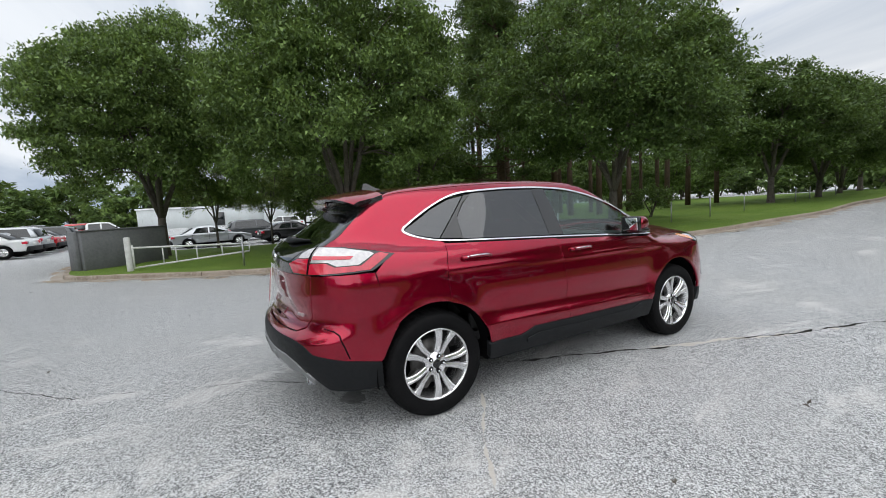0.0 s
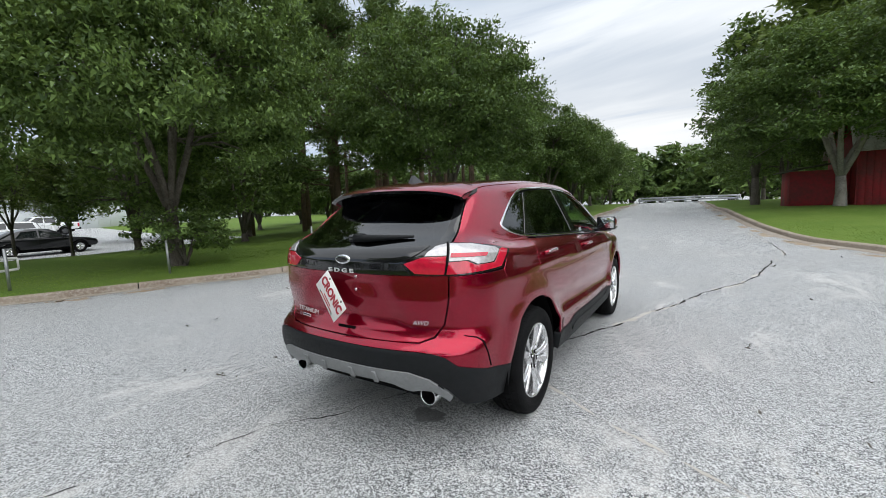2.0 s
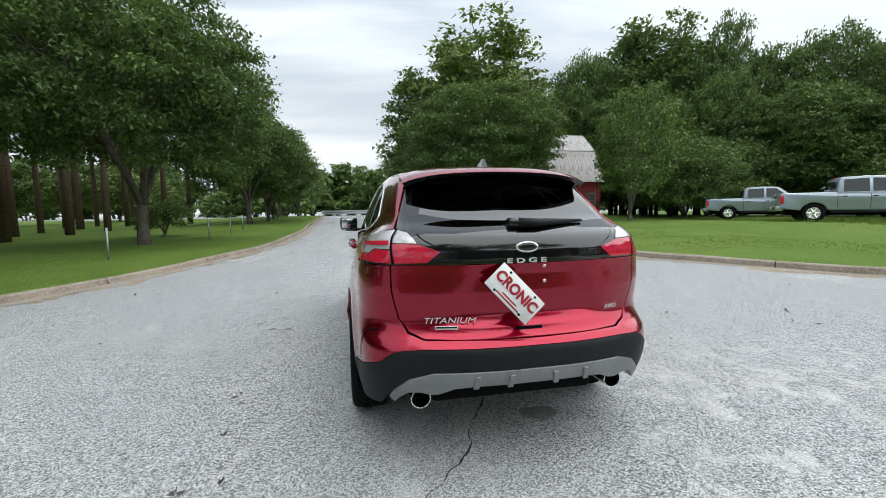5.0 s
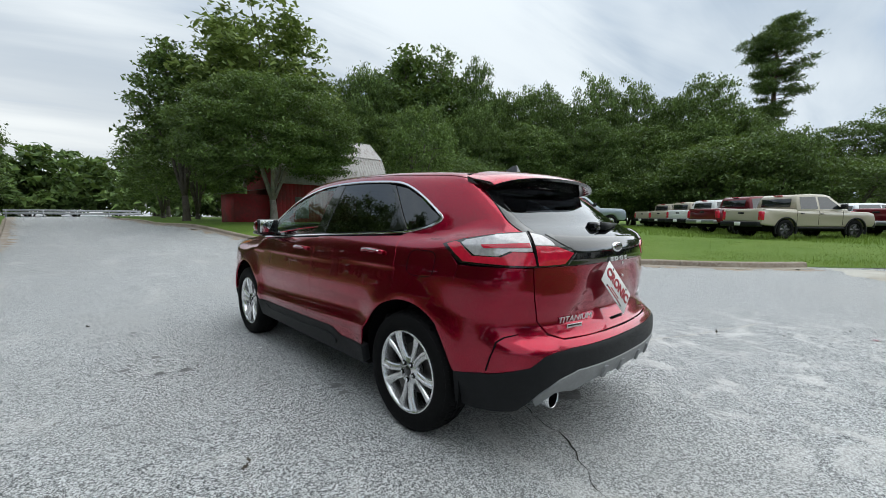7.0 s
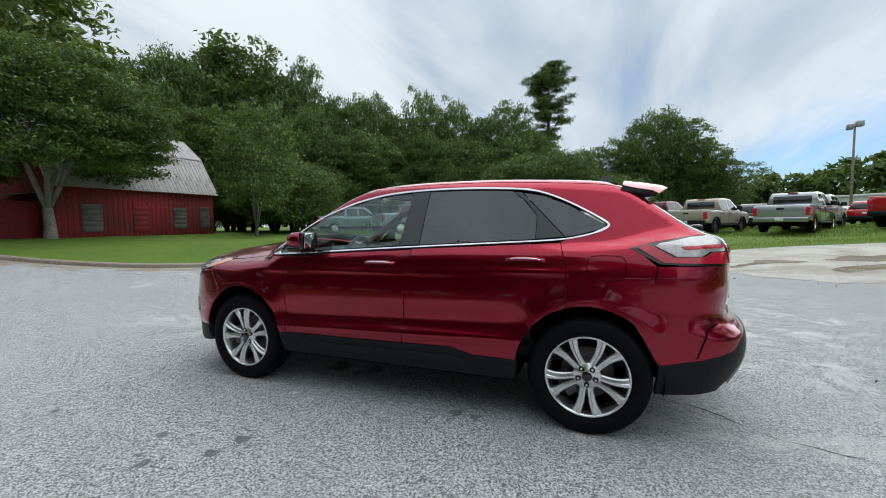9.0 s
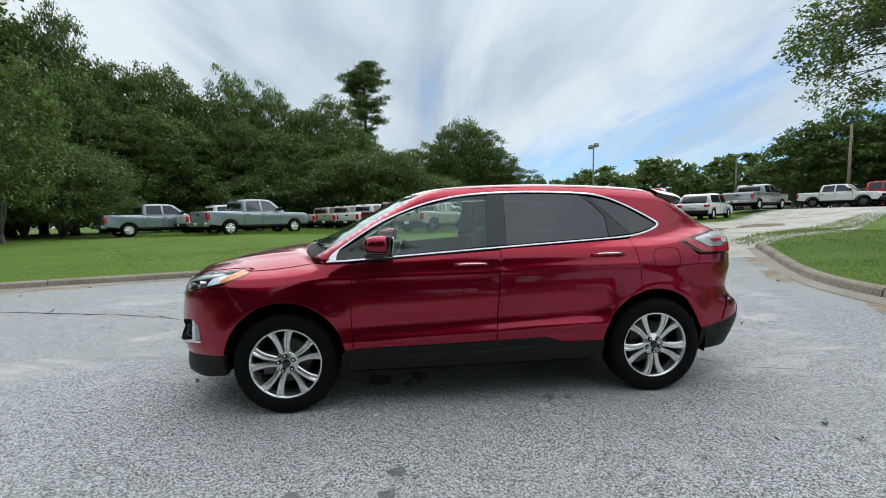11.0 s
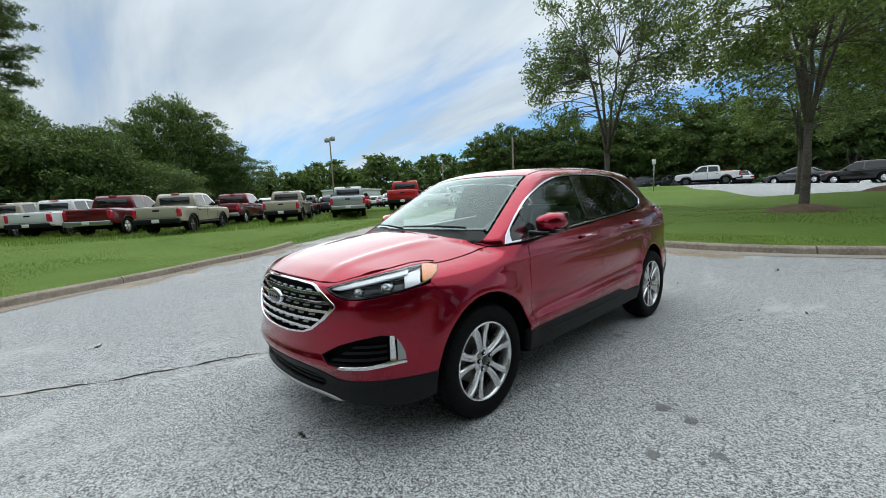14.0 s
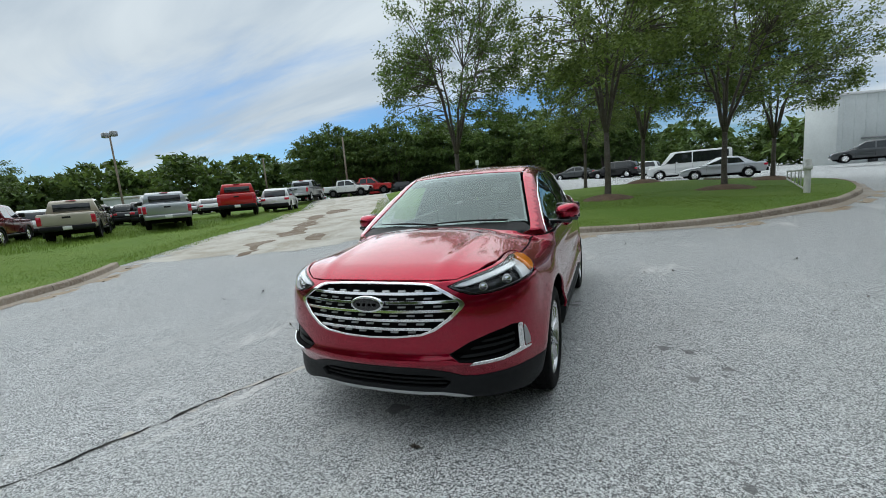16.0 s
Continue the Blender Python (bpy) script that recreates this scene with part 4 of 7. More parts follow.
def panel(name, loops, way, mat, parent=None, label="", step=0.03, off=0.0, gap=0.0, rim=0.014, mirror=1, dish=None):
    """A patch of the skin bounded by loops, with a folded rim. mirror -1: on the right-hand side. dish: extra depth by (u, v)."""
    loops = [densify(lp, step * 0.6) for lp in loops]
    if gap:
        loops = [shrink(lp, gap if i == 0 else -gap) for i, lp in enumerate(loops)]
    lo, hi = loops[0].min(0), loops[0].max(0)
    g = np.stack(np.meshgrid(np.arange(lo[0], hi[0], step), np.arange(lo[1], hi[1], step)), -1).reshape(-1, 2)
    ok = inside(loops[0], g)
    for lp in loops[1:]:
        ok &= ~inside(lp, g)
    g = g[ok]
    if len(g):
        edge = np.vstack(loops)
        near = np.min(np.hypot(g[:, None, 0] - edge[None, :, 0], g[:, None, 1] - edge[None, :, 1]), 1)
        g = g[near > step * 0.35]
    v2, f = fill(loops, g)
    p = way(v2)
    n = grad(p)
    d = np.full(len(p), off)
    if dish is not None:
        d = d + dish(v2)
        # normals of the dished patch
        e = 0.003
        pu, pv = v2 + (e, 0), v2 + (0, e)
        qu, qv = way(pu), way(pv)
        a = qu + grad(qu) * (off + dish(pu))[:, None] - (p + n * d[:, None])
        b = qv + grad(qv) * (off + dish(pv))[:, None] - (p + n * d[:, None])
        nn = np.cross(a, b)
        nn /= np.linalg.norm(nn, axis=1)[:, None] + 1e-12
        nn *= np.sign((nn * n).sum(1))[:, None]
        p, n = p + n * d[:, None], nn
    else:
        p = p + n * d[:, None]
    f = np.array([t for t in f if len(t) == 3])
    a, b, c = p[f[:, 0]], p[f[:, 1]], p[f[:, 2]]
    flip = (np.cross(b - a, c - a) * n[f[:, 0]]).sum(1) < 0
    f[flip] = f[flip][:, ::-1]
    faces = [tuple(t) for t in f]
    if rim:
        use = {}
        for t in faces:
            for i in range(3):
                e = (t[i], t[(i + 1) % 3])
                use[e] = 1
        border = [e for e in use if (e[1], e[0]) not in use]
        ids = {}
        pv, nv = list(p), list(n)
        out = {}
        for i, j in border:
            dirn = np.cross(p[j] - p[i], n[i])
            dirn /= np.linalg.norm(dirn) + 1e-12
            for k in (i, j):
                out[k] = out.get(k, 0) + dirn
        for k, dv in out.items():
            dv = dv / (np.linalg.norm(dv) + 1e-12)
            top_n = dv * 0.8 + n[k] * 0.6
            ids[k] = len(pv)
            pv += [p[k] + dv * 0.0012 - n[k] * 0.0012, p[k] - n[k] * rim]
            nv += [top_n, dv]
        for i, j in border:
            a, b = ids[i], ids[j]
            faces += [(j, i, a, b), (b, a, a + 1, b + 1)]
        p, n = np.array(pv), np.array(nv)
    if mirror < 0:
        p, n = p * (1, -1, 1), n * (1, -1, 1)
        faces = [t[::-1] for t in faces]
    n = n / (np.linalg.norm(n, axis=1)[:, None] + 1e-12)
    return child(name, mesh_np(name, p, faces, mat, n), parent or car, label)


def arc(cx, cz, r, a0, a1, n=26, sz=1.0):
    return [(cx + r * math.cos(radians(a)), cz + r * sz * math.sin(radians(a))) for a in np.linspace(a0, a1, n)]


def curve(pts, step=0.03):
    return [tuple(p) for p in smooth_line(pts, step)]


# lines on the side: (x, z)
BELT = curve([(1.115, 1.102), (.92, 1.112), (.4, 1.142), (-.09, 1.17), (-.6, 1.197), (-1.1, 1.222), (-1.28, 1.236), (-1.4, 1.258), (-1.49, 1.284)])
ARCHLINE = curve([(-1.535, 1.353), (-1.43, 1.416), (-1.3, 1.487), (-1.15, 1.552), (-.98, 1.592), (-.6, 1.613), (-.24, 1.613), (.06, 1.594), (.24, 1.564), (.43, 1.514), (.68, 1.413), (.87, 1.302), (1.0, 1.217), (1.075, 1.16)])
CORNER = [(-1.52, 1.297), (-1.545, 1.314), (-1.551, 1.333)]
DLO = BELT + CORNER + ARCHLINE
lo_line, up_line = table(BELT[::4] + BELT[-1:]), table(ARCHLINE[::4] + ARCHLINE[-1:])
DLO_IN = [(x, float(lo_line(x)) + .008) for x in np.linspace(1.045, -1.45, 60)] + [(-1.488, 1.296), (-1.512, 1.307), (-1.533, 1.320), (-1.539, 1.333), (-1.527, 1.344)] + [(x, float(up_line(x)) - .010) for x in np.linspace(-1.45, 1.02, 70)] + [(1.04, 1.152)]
FRONT_CUT = [(.905, 1.095), (.93, .95), (.94, .80), (.937, .60), (.925, .468)]
MID_CUT = [(-.195, 1.17), (-.172, .95), (-.152, .70), (-.14, .48)]
REAR_CUT = [(-1.25, 1.222), (-1.282, 1.10), (-1.296, .98), (-1.298, .86), (-1.285, .80)]
A_FR, A_RR = (1.42, .395, .435), (-1.415, .385, .44)


def edge_points(way, ys, zs):
    return way(np.c_[ys, zs])


zz = np.linspace(1.195, 1.595, 16)
ya = 0.80 - 0.44 * (zz - 1.16) - 0.05
pillar_f = edge_points(ahead, ya, zz)
zd = np.linspace(1.265, 1.54, 12)
yd = 0.685 - 0.40 * (zd - 1.24)
pillar_r = edge_points(behind, yd, zd)
xr = np.linspace(pillar_f[-1, 0] - 0.04, pillar_r[-1, 0] + 0.05, 40)
yr = np.interp(xr, [pillar_r[-1, 0], -1.2, 0, pillar_f[-1, 0]], [yd[-1] + .0, .60, .612, ya[-1]])
rail = above(np.c_[xr, yr])

HOOD_CUT = curve([(1.79, 1.047), (1.6, 1.05), (1.4, 1.068), (1.22, 1.092)])
for s in (1, -1):
    fender = FRONT_CUT + arc(*A_FR, 172, 55, 36) + [(1.70, .785), (1.756, .856), (1.81, .93), (1.838, .968), (1.80, 1.003), (1.775, 1.035)] + HOOD_CUT + [(1.125, 1.092)]
    panel("front_fender", [fender], side, RED, gap=.0042, mirror=s)
    front_door = FRONT_CUT[::-1] + [(.4, 1.133), (-.185, 1.162)] + MID_CUT + [(.4, .473)]
    panel("front_door", [front_door], side, RED, gap=.0042, mirror=s)
    rear_door = MID_CUT[::-1] + [(-.6, 1.188), (-1.235, 1.218)] + REAR_CUT + arc(*A_RR, 64, 8, 16)[:-1] + [(-.975, .442), (-.67, .442), (-.53, .487)]
    panel("rear_door", [rear_door], side, RED, gap=.0042, mirror=s)
    quarter = REAR_CUT[::-1] + [(-1.3, 1.243), (-1.4, 1.26), (-1.49, 1.286)] + CORNER + ARCHLINE + [(1.115, 1.10), (1.135, 1.095), (1.215, 1.096), (1.26, 1.12)]
    quarter += [(float(a[0]), float(a[2])) for a in pillar_f] + [(float(a[0]), float(a[2])) for a in rail] + [(float(a[0]), float(a[2])) for a in pillar_r[::-1]]
    quarter += [(-1.98, 1.253), (-1.80, 1.222), (-1.70, 1.192), (-1.735, 1.15), (-1.815, 1.078), (-1.79, .93), (-1.745, .80), (-1.70, .725)] + arc(*A_RR, 129, 73, 16)
    panel("body_side", [quarter], side, RED, gap=.0026, mirror=s)
    panel("sill_cladding", [[(.99, .46), (.925, .463), (.4, .468), (-.14, .475), (-.53, .484), (-.67, .438), (-.985, .438), (-.97, .31), (.96, .31)]], side, PLASTIC, off=.010, rim=.06, mirror=s, label="black textured plastic sill")
    panel("sill_ridge", [[(.80, .455), (.70, .415), (-.10, .418), (-.14, .425), (-.50, .43), (-.62, .405), (-.62, .375), (.66, .372)]], side, PLASTIC, off=.022, rim=.02, mirror=s)
    panel("chrome_window_trim", [DLO, DLO_IN], side, CHROME, off=.006, rim=.012, step=.02, mirror=s, label="bright chrome window surround")

    def between(b0, t0, b1, t1, inset=.019):
        xb, xt = np.linspace(b0, b1, 20), np.linspace(t1, t0, 20)
        return [(x, float(lo_line(x)) + inset) for x in xb] + [(x, float(up_line(x)) - inset) for x in xt]

    panel("front_side_window", [[(.83, 1.135), (.83, 1.30)] + [(x, float(up_line(x)) - .02) for x in np.linspace(.80, -.12, 28)] + [(-.09, 1.195)]], side, GLASS_CLEAR, off=-.006, rim=.004, mirror=s, label="lightly tinted front window")
    panel("mirror_sail", [[(1.07, 1.12), (1.0, 1.19), (.84, 1.29), (.835, 1.133)]], side, GLOSS_BLACK, off=-.002, mirror=s)
    panel("pillar_trim", [[(-.085, 1.19), (-.125, 1.593), (-.265, 1.596), (-.245, 1.2)]], side, GLOSS_BLACK, off=-.001, mirror=s, gap=.002)
    panel("rear_side_window", [[(-.248, 1.20), (-.268, 1.592)] + [(x, float(up_line(x)) - .02) for x in np.linspace(-.27, -.90, 16)] + [(-1.0, 1.50), (-1.085, 1.40), (-1.085, 1.242)]], side, GLASS_DARK, off=-.006, rim=.004, mirror=s, label="dark tinted rear window")
    panel("pillar_trim", [[(-1.09, 1.243), (-1.09, 1.40), (-1.005, 1.505), (-.91, 1.572), (-.97, 1.568), (-1.27, 1.257)]], side, GLOSS_BLACK, off=-.002, mirror=s, gap=.001)
    panel("quarter_window", [[(-1.28, 1.258), (-.985, 1.563), (-1.13, 1.535), (-1.29, 1.468), (-1.42, 1.392), (-1.515, 1.341), (-1.53, 1.331), (-1.508, 1.311), (-1.38, 1.276)]], side, GLASS_DARK, off=-.006, rim=.004, mirror=s, label="dark tinted quarter window")
    if s > 0:
        filler = arc(-1.53, 1.065, .115, 0, 360, 40)[:-1]
        filler = [(-1.53 + math.copysign(abs(math.cos(a)) ** .5, math.cos(a)) * .115, 1.063 + math.copysign(abs(math.sin(a)) ** .5, math.sin(a)) * .078) for a in np.linspace(0, 2 * math.pi, 48, endpoint=False)]
        panel("fuel_filler_seam", [filler, [tuple(p) for p in shrink(np.array(filler), .004)]], side, DARK, off=.0012, rim=0, step=.02, mirror=s)
    # door handles
    for hx, hz in ((-1.035, 1.095), (.045, 1.055)):
        cup = [(hx + .085 * math.cos(a), hz - .012 + .03 * math.sin(a)) for a in np.linspace(0, 2 * math.pi, 30, endpoint=False)]
        panel("handle_cup", [cup], side, RED, off=.001, rim=0, step=.012, mirror=s, dish=lambda q, hx=hx, hz=hz: -.016 * np.clip(1 - ((q[:, 0] - hx) / .085) ** 2 - ((q[:, 1] - hz + .012) / .03) ** 2, 0, 1) ** .5)
        p = side(np.array([(hx + .125, hz + .004), (hx + .06, hz + .008), (hx - .06, hz + .008), (hx - .125, hz + .004)]))
        n = grad(p)
        q = p + n * np.array([[.006], [.034], [.034], [.006]])
        fine = smooth_line(q, .012)
        v, f = tube(fine, [.016] * len(fine), 10)
        v = np.array(v)
        v[:, 2] = hz + (v[:, 2] - hz) * 0.95
        if s < 0:
            v[:, 1] *= -1
            f = [t[::-1] for t in f]
        handle = child("door_handle", mesh_np("door_handle", v, f, RED), car)
        core = fine * (1, 1, 1) + n[1] * .012
        cv, cf = tube(core[2:-2], [.0055] * (len(core) - 4), 8)
        cv = np.array(cv)
        if s < 0:
            cv[:, 1] *= -1
            cf = [t[::-1] for t in cf]
        child("handle_insert", mesh_np("handle_insert", cv, cf, CHROME), handle, "chrome handle insert")

# dark strips added behind the door and wing gaps to deepen their shade
for s in (1, -1):
    for line in (FRONT_CUT, MID_CUT, REAR_CUT, [(1.675, .755), (1.70, .785), (1.756, .856), (1.81, .93), (1.838, .960)], HOOD_CUT, [(-1.815, 1.078), (-1.79, .93), (-1.745, .80), (-1.70, .725)]):
        ln = densify(line, .03, False)
        loop = np.vstack([left_of(ln, .012), left_of(ln, -.012)[::-1]])
        panel("panel_gap", [loop], side, DARK, off=-.007, rim=0, mirror=s)
# bonnet, screen, roof
HY = side(np.array(HOOD_CUT))
HOOD_EDGE = nose(np.array(deg((0, .996), (8, .996), (16, .993), (20, .990), (26, .989), (29, 1.004), (33, 1.023), (41, 1.052), (48, 1.065), (54, 1.066), (57.5, 1.058))))
hood_half = [(float(p[0]) - .002, float(p[1])) for p in HOOD_EDGE] + [(float(p[0]), float(p[1]) - .003) for p in HY[3:]] + [(1.21, .795), (1.27, .70), (1.345, .5), (1.385, .25), (1.395, 0)]
hood_all = hood_half + [(x, -y) for x, y in hood_half[::-1][1:-1]]
panel("bonnet", [hood_all], above, RED, gap=.0, rim=.02)
wind = [(y, z) for y, z in zip(ya - .012, zz)]
wind = wind + [(y, 1.605 + .012 * (1 - (y / .6) ** 2)) for y in np.linspace(.58, -.58, 16)] + [(-y, z) for y, z in wind[::-1]] + [(y, 1.205 + .012 * (1 - (y / .72) ** 2)) for y in np.linspace(-.70, .70, 20)]
panel("windscreen", [wind], ahead, GLASS_SHIELD, off=-.003, rim=.004, label="clear windscreen reflecting the sky")
frit = shrink(densify(wind, .03), .014)
panel("windscreen_border", [wind, [tuple(p) for p in frit]], ahead, GLOSS_BLACK, off=-.006, rim=0)
cowl = [(1.19, .78), (1.26, .70), (1.34, .5), (1.38, .25), (1.39, 0), (1.38, -.25), (1.34, -.5), (1.26, -.7), (1.19, -.78), (1.15, -.7), (1.25, -.4), (1.29, 0), (1.25, .4), (1.15, .7)]
panel("cowl", [cowl], above, PLASTIC, off=-.008, rim=0)
roof = [(float(p[0]), float(p[1]) - .004) for p in rail]
roof = [(pillar_f[-1, 0] - .03 + .11 * (1 - (y / .6) ** 2), y) for y in np.linspace(-.56, .56, 14)] + roof
roof = roof + [(-1.70, .5), (-1.72, 0), (-1.70, -.5)] + [(x, -y) for x, y in [(float(p[0]), float(p[1]) - .004) for p in rail][::-1]]
panel("roof", [roof], above, RED, gap=.001, rim=.02)
# tail spoiler
sp = np.array([(-1.66, 1.655), (-1.80, 1.637), (-1.92, 1.612), (-1.955, 1.592), (-1.945, 1.575), (-1.86, 1.565), (-1.72, 1.53)])
yy = np.linspace(-.60, .60, 25)
sv = []
for y in yy:
    k = (abs(y) / .60)
    for i, (x, z) in enumerate(sp):
        sv.append((x + .11 * k**3 * (1 if x < -1.7 else .3), y * (1 - .05 * (i > 3)), z - .085 * y * y - .03 * k**6))
m = len(sp)
sf = [(a * m + b, (a + 1) * m + b, (a + 1) * m + b + 1, a * m + b + 1) for a in range(len(yy) - 1) for b in range(3)]
child("roof_spoiler", mesh_np("roof_spoiler", sv, sf, RED), car)
sf = [(a * m + b, (a + 1) * m + b, (a + 1) * m + b + 1, a * m + b + 1) for a in range(len(yy) - 1) for b in range(3, m - 1)] + [tuple(range(m)), tuple((len(yy) - 1) * m + b for b in range(m))[::-1]]
child("spoiler_underside", mesh_np("spoiler_underside", sv, sf, GLOSS_BLACK, smooth=False), car, "gloss black spoiler underside")
# tailgate
glass_r = [(.60, 1.245), (.585, 1.33), (.555, 1.42), (.50, 1.53)]
glass_all = glass_r + [(-y, z) for y, z in glass_r[::-1]] + [(-.4, 1.236), (0, 1.232), (.4, 1.236)]
panel("rear_window", [glass_all], behind, GLASS_DARK, off=-.004, rim=.004, label="dark tinted rear window")
surround = [(.668, 1.262), (.64, 1.34), (.60, 1.44), (.556, 1.545)]
surround = surround + [(-y, z) for y, z in surround[::-1]] + [(-.4, 1.225), (0, 1.222), (.4, 1.225)]
panel("rear_window_border", [surround, glass_all], behind, GLOSS_BLACK, off=-.005, rim=.006)
band = deg((0, 1.088), (27.2, 1.088), (23.4, 1.155), (30, 1.215), (33, 1.252), (25, 1.24), (12, 1.232), (0, 1.229))
band = band + [(-a, z) for a, z in band[::-1][1:-1]]
panel("tailgate_black_band", [band], tail, GLOSS_BLACK, off=.004, rim=.02, label="gloss black tailgate applique")


def gate_dish(q):
    a, z = np.abs(q[:, 0]) / 0.01745, q[:, 1]
    return -0.022 / (1 + np.exp((a - 14 - (1.08 - z) * 36) / 1.6)) * np.clip((z - .76) / .05, 0, 1) * np.clip((1.085 - z) / .05, 0, 1)


gate = deg((0, .702), (20, .702), (29, .706), (33.4, .735), (36.4, .80), (37.6, .93), (38.0, 1.083), (20, 1.083), (0, 1.083))
gate = gate + [(-a, z) for a, z in gate[::-1][1:-1]]
panel("tailgate", [gate], tail, RED, gap=.001, rim=.02, dish=gate_dish, step=.02)
for s in (1, -1):
    lamp = deg((23.6, 1.155), (27.5, 1.088), (45, 1.086), (58.5, 1.092), (66.8, 1.188), (58, 1.222), (47, 1.256), (38, 1.268), (33, 1.245), (29, 1.2))
    tl = panel("tail_lamp", [lamp], tail, GLOSS_BLACK, off=.001, rim=.03, gap=.001, mirror=s, label="wraparound tail lamp with red and clear lenses")
    panel("red_lens", [deg((25, 1.152), (28.5, 1.098), (36.9, 1.095), (38.1, 1.192), (31, 1.187))], tail, LENS_RED, tl, off=.008, mirror=s, rim=.01, label="red inner lens")
    panel("red_lens", [deg((37.6, 1.095), (45, 1.096), (57.5, 1.101), (64.2, 1.186), (61, 1.20), (59.3, 1.196), (54.6, 1.130), (46.6, 1.132), (43.5, 1.160), (38.4, 1.16))], tail, LENS_RED, tl, off=.008, mirror=s, rim=.01, label="red looped lens")
    panel("clear_lens", [deg((31.5, 1.194), (38.2, 1.198), (38.9, 1.259), (35, 1.244), (32.5, 1.215))], tail, LENS_CLEAR, tl, off=.007, mirror=s, rim=.01)
    panel("clear_lens", [deg((38.5, 1.167), (44.3, 1.166), (47.2, 1.139), (53.8, 1.138), (58.6, 1.198), (57, 1.212), (47, 1.246), (39.3, 1.258))], tail, LENS_CLEAR, tl, off=.007, mirror=s, rim=.01)
    panel("red_strip", [deg((38.9, 1.186), (51, 1.176), (52, 1.192), (39.2, 1.206))], tail, LENS_RED, tl, off=.0105, mirror=s, rim=.006)
    panel("lamp_joint", [deg((37.0, 1.09), (37.6, 1.09), (39.0, 1.262), (38.4, 1.262))], tail, DARK, tl, off=.0115, mirror=s, rim=0, step=.01)
    corner = deg((38.4, 1.081), (38.0, .93), (36.8, .80), (33.8, .728), (29, .70), (0, .696)) + deg((0, .668), (28, .666), (33, .659), (36, .642), (39.5, .588), (43, .568), (49.6, .527), (59.8, .490)) + [(0, 0)]
    corner = corner[:-1] + [(a, z) for a, z in deg((60.8, .51), (62.6, .58), (64.9, .66), (67.1, .725), (64.4, .80), (61.6, .93), (59.2, 1.078), (45, 1.081))]
    panel("rear_bumper_cover", [corner], tail, RED, gap=.001, rim=.02, mirror=s)
    # dark strip added on the skin to draw the bumper's side seam; no opening
    panel("bumper_side_vent", [deg((42.0, .742), (45.6, .726), (47.7, .70), (49.2, .62), (50.3, .54), (49.9, .54), (48.8, .62), (47.3, .697), (45.4, .720), (42.0, .737))], tail, DARK, off=.002, rim=0, step=.01, mirror=s)
    lowb = deg((0, .664), (28, .662), (33, .655), (36, .638), (39.5, .583), (43, .563), (49.6, .522), (59.8, .485), (59.5, .30), (48, .315), (42, .33), (38.6, .40), (36.8, .445), (32, .517), (26, .552), (0, .556))
    panel("rear_lower_bumper", [lowb], tail, PLASTIC, off=.004, rim=.05, mirror=s, label="black textured lower bumper")
    skid = deg((0, .551), (26, .547), (31.7, .512), (36.3, .44), (38.1, .40), (37.2, .365), (35.4, .40), (32.8, .437), (29.5, .44), (27, .425), (25, .43), (21, .462), (16, .473), (0, .476))
    panel("skid_plate", [skid], tail, SKID, off=.010, rim=.07, mirror=s, label="grey plastic skid plate")
    for a in (6, 15):
        panel("skid_rib", [deg((a - .6, .53), (a + .6, .53), (a + 1.2, .468), (a - .1, .468))], tail, SKID, off=.022, rim=.02, mirror=s, step=.02)
    v, f = lathe([(.047, .20), (.0465, .012), (.0475, .002), (.050, -.004), (.0535, -.002), (.0545, .008), (.053, .20)], 28, "x")
    v = np.array(v) + (-2.25, s * .567, .368)
    tip = child("exhaust_tip", mesh_np("exhaust_tip", v, f, CHROME), car, "round chrome exhaust tip")
    v, f = lathe([(.0001, .06), (.0462, .06), (.0462, .012), (.0475, .004)], 24, "x")
    child("exhaust_bore", mesh_np("exhaust_bore", np.array(v) + (-2.25, s * .567, .368), f, DARK), tip)

# front


def round_nose(pts):
    """Points (x, z) of the side as (degrees, z) round the nose."""
    p = side(np.array(pts))
    return [(math.atan2(y, x - 1.2) * 100 * .01745 / 1.745, z) for x, y, z in p]


ARCH_LOW = round_nose(arc(*A_FR, 8, 10, 2))
ARCH_UP = round_nose(arc(*A_FR, 14, 55, 12) + [(1.70, .785), (1.756, .856), (1.81, .93)])
ARCH_DOWN = round_nose(arc(*A_FR, 7, -12, 5))
GRILLE = [(0, .983), (10, .981), (17.6, .974), (19.6, .965), (23.2, .925), (26.9, .876), (27.2, .860), (26.6, .842), (23.6, .785), (19.0, .722), (15.6, .697), (8, .682), (0, .678)]


def grille_loop(k):
    """Half of the grille's outline, scaled about its middle."""
    return deg(*[(a * k, .83 + (z - .83) * k) for a, z in GRILLE])


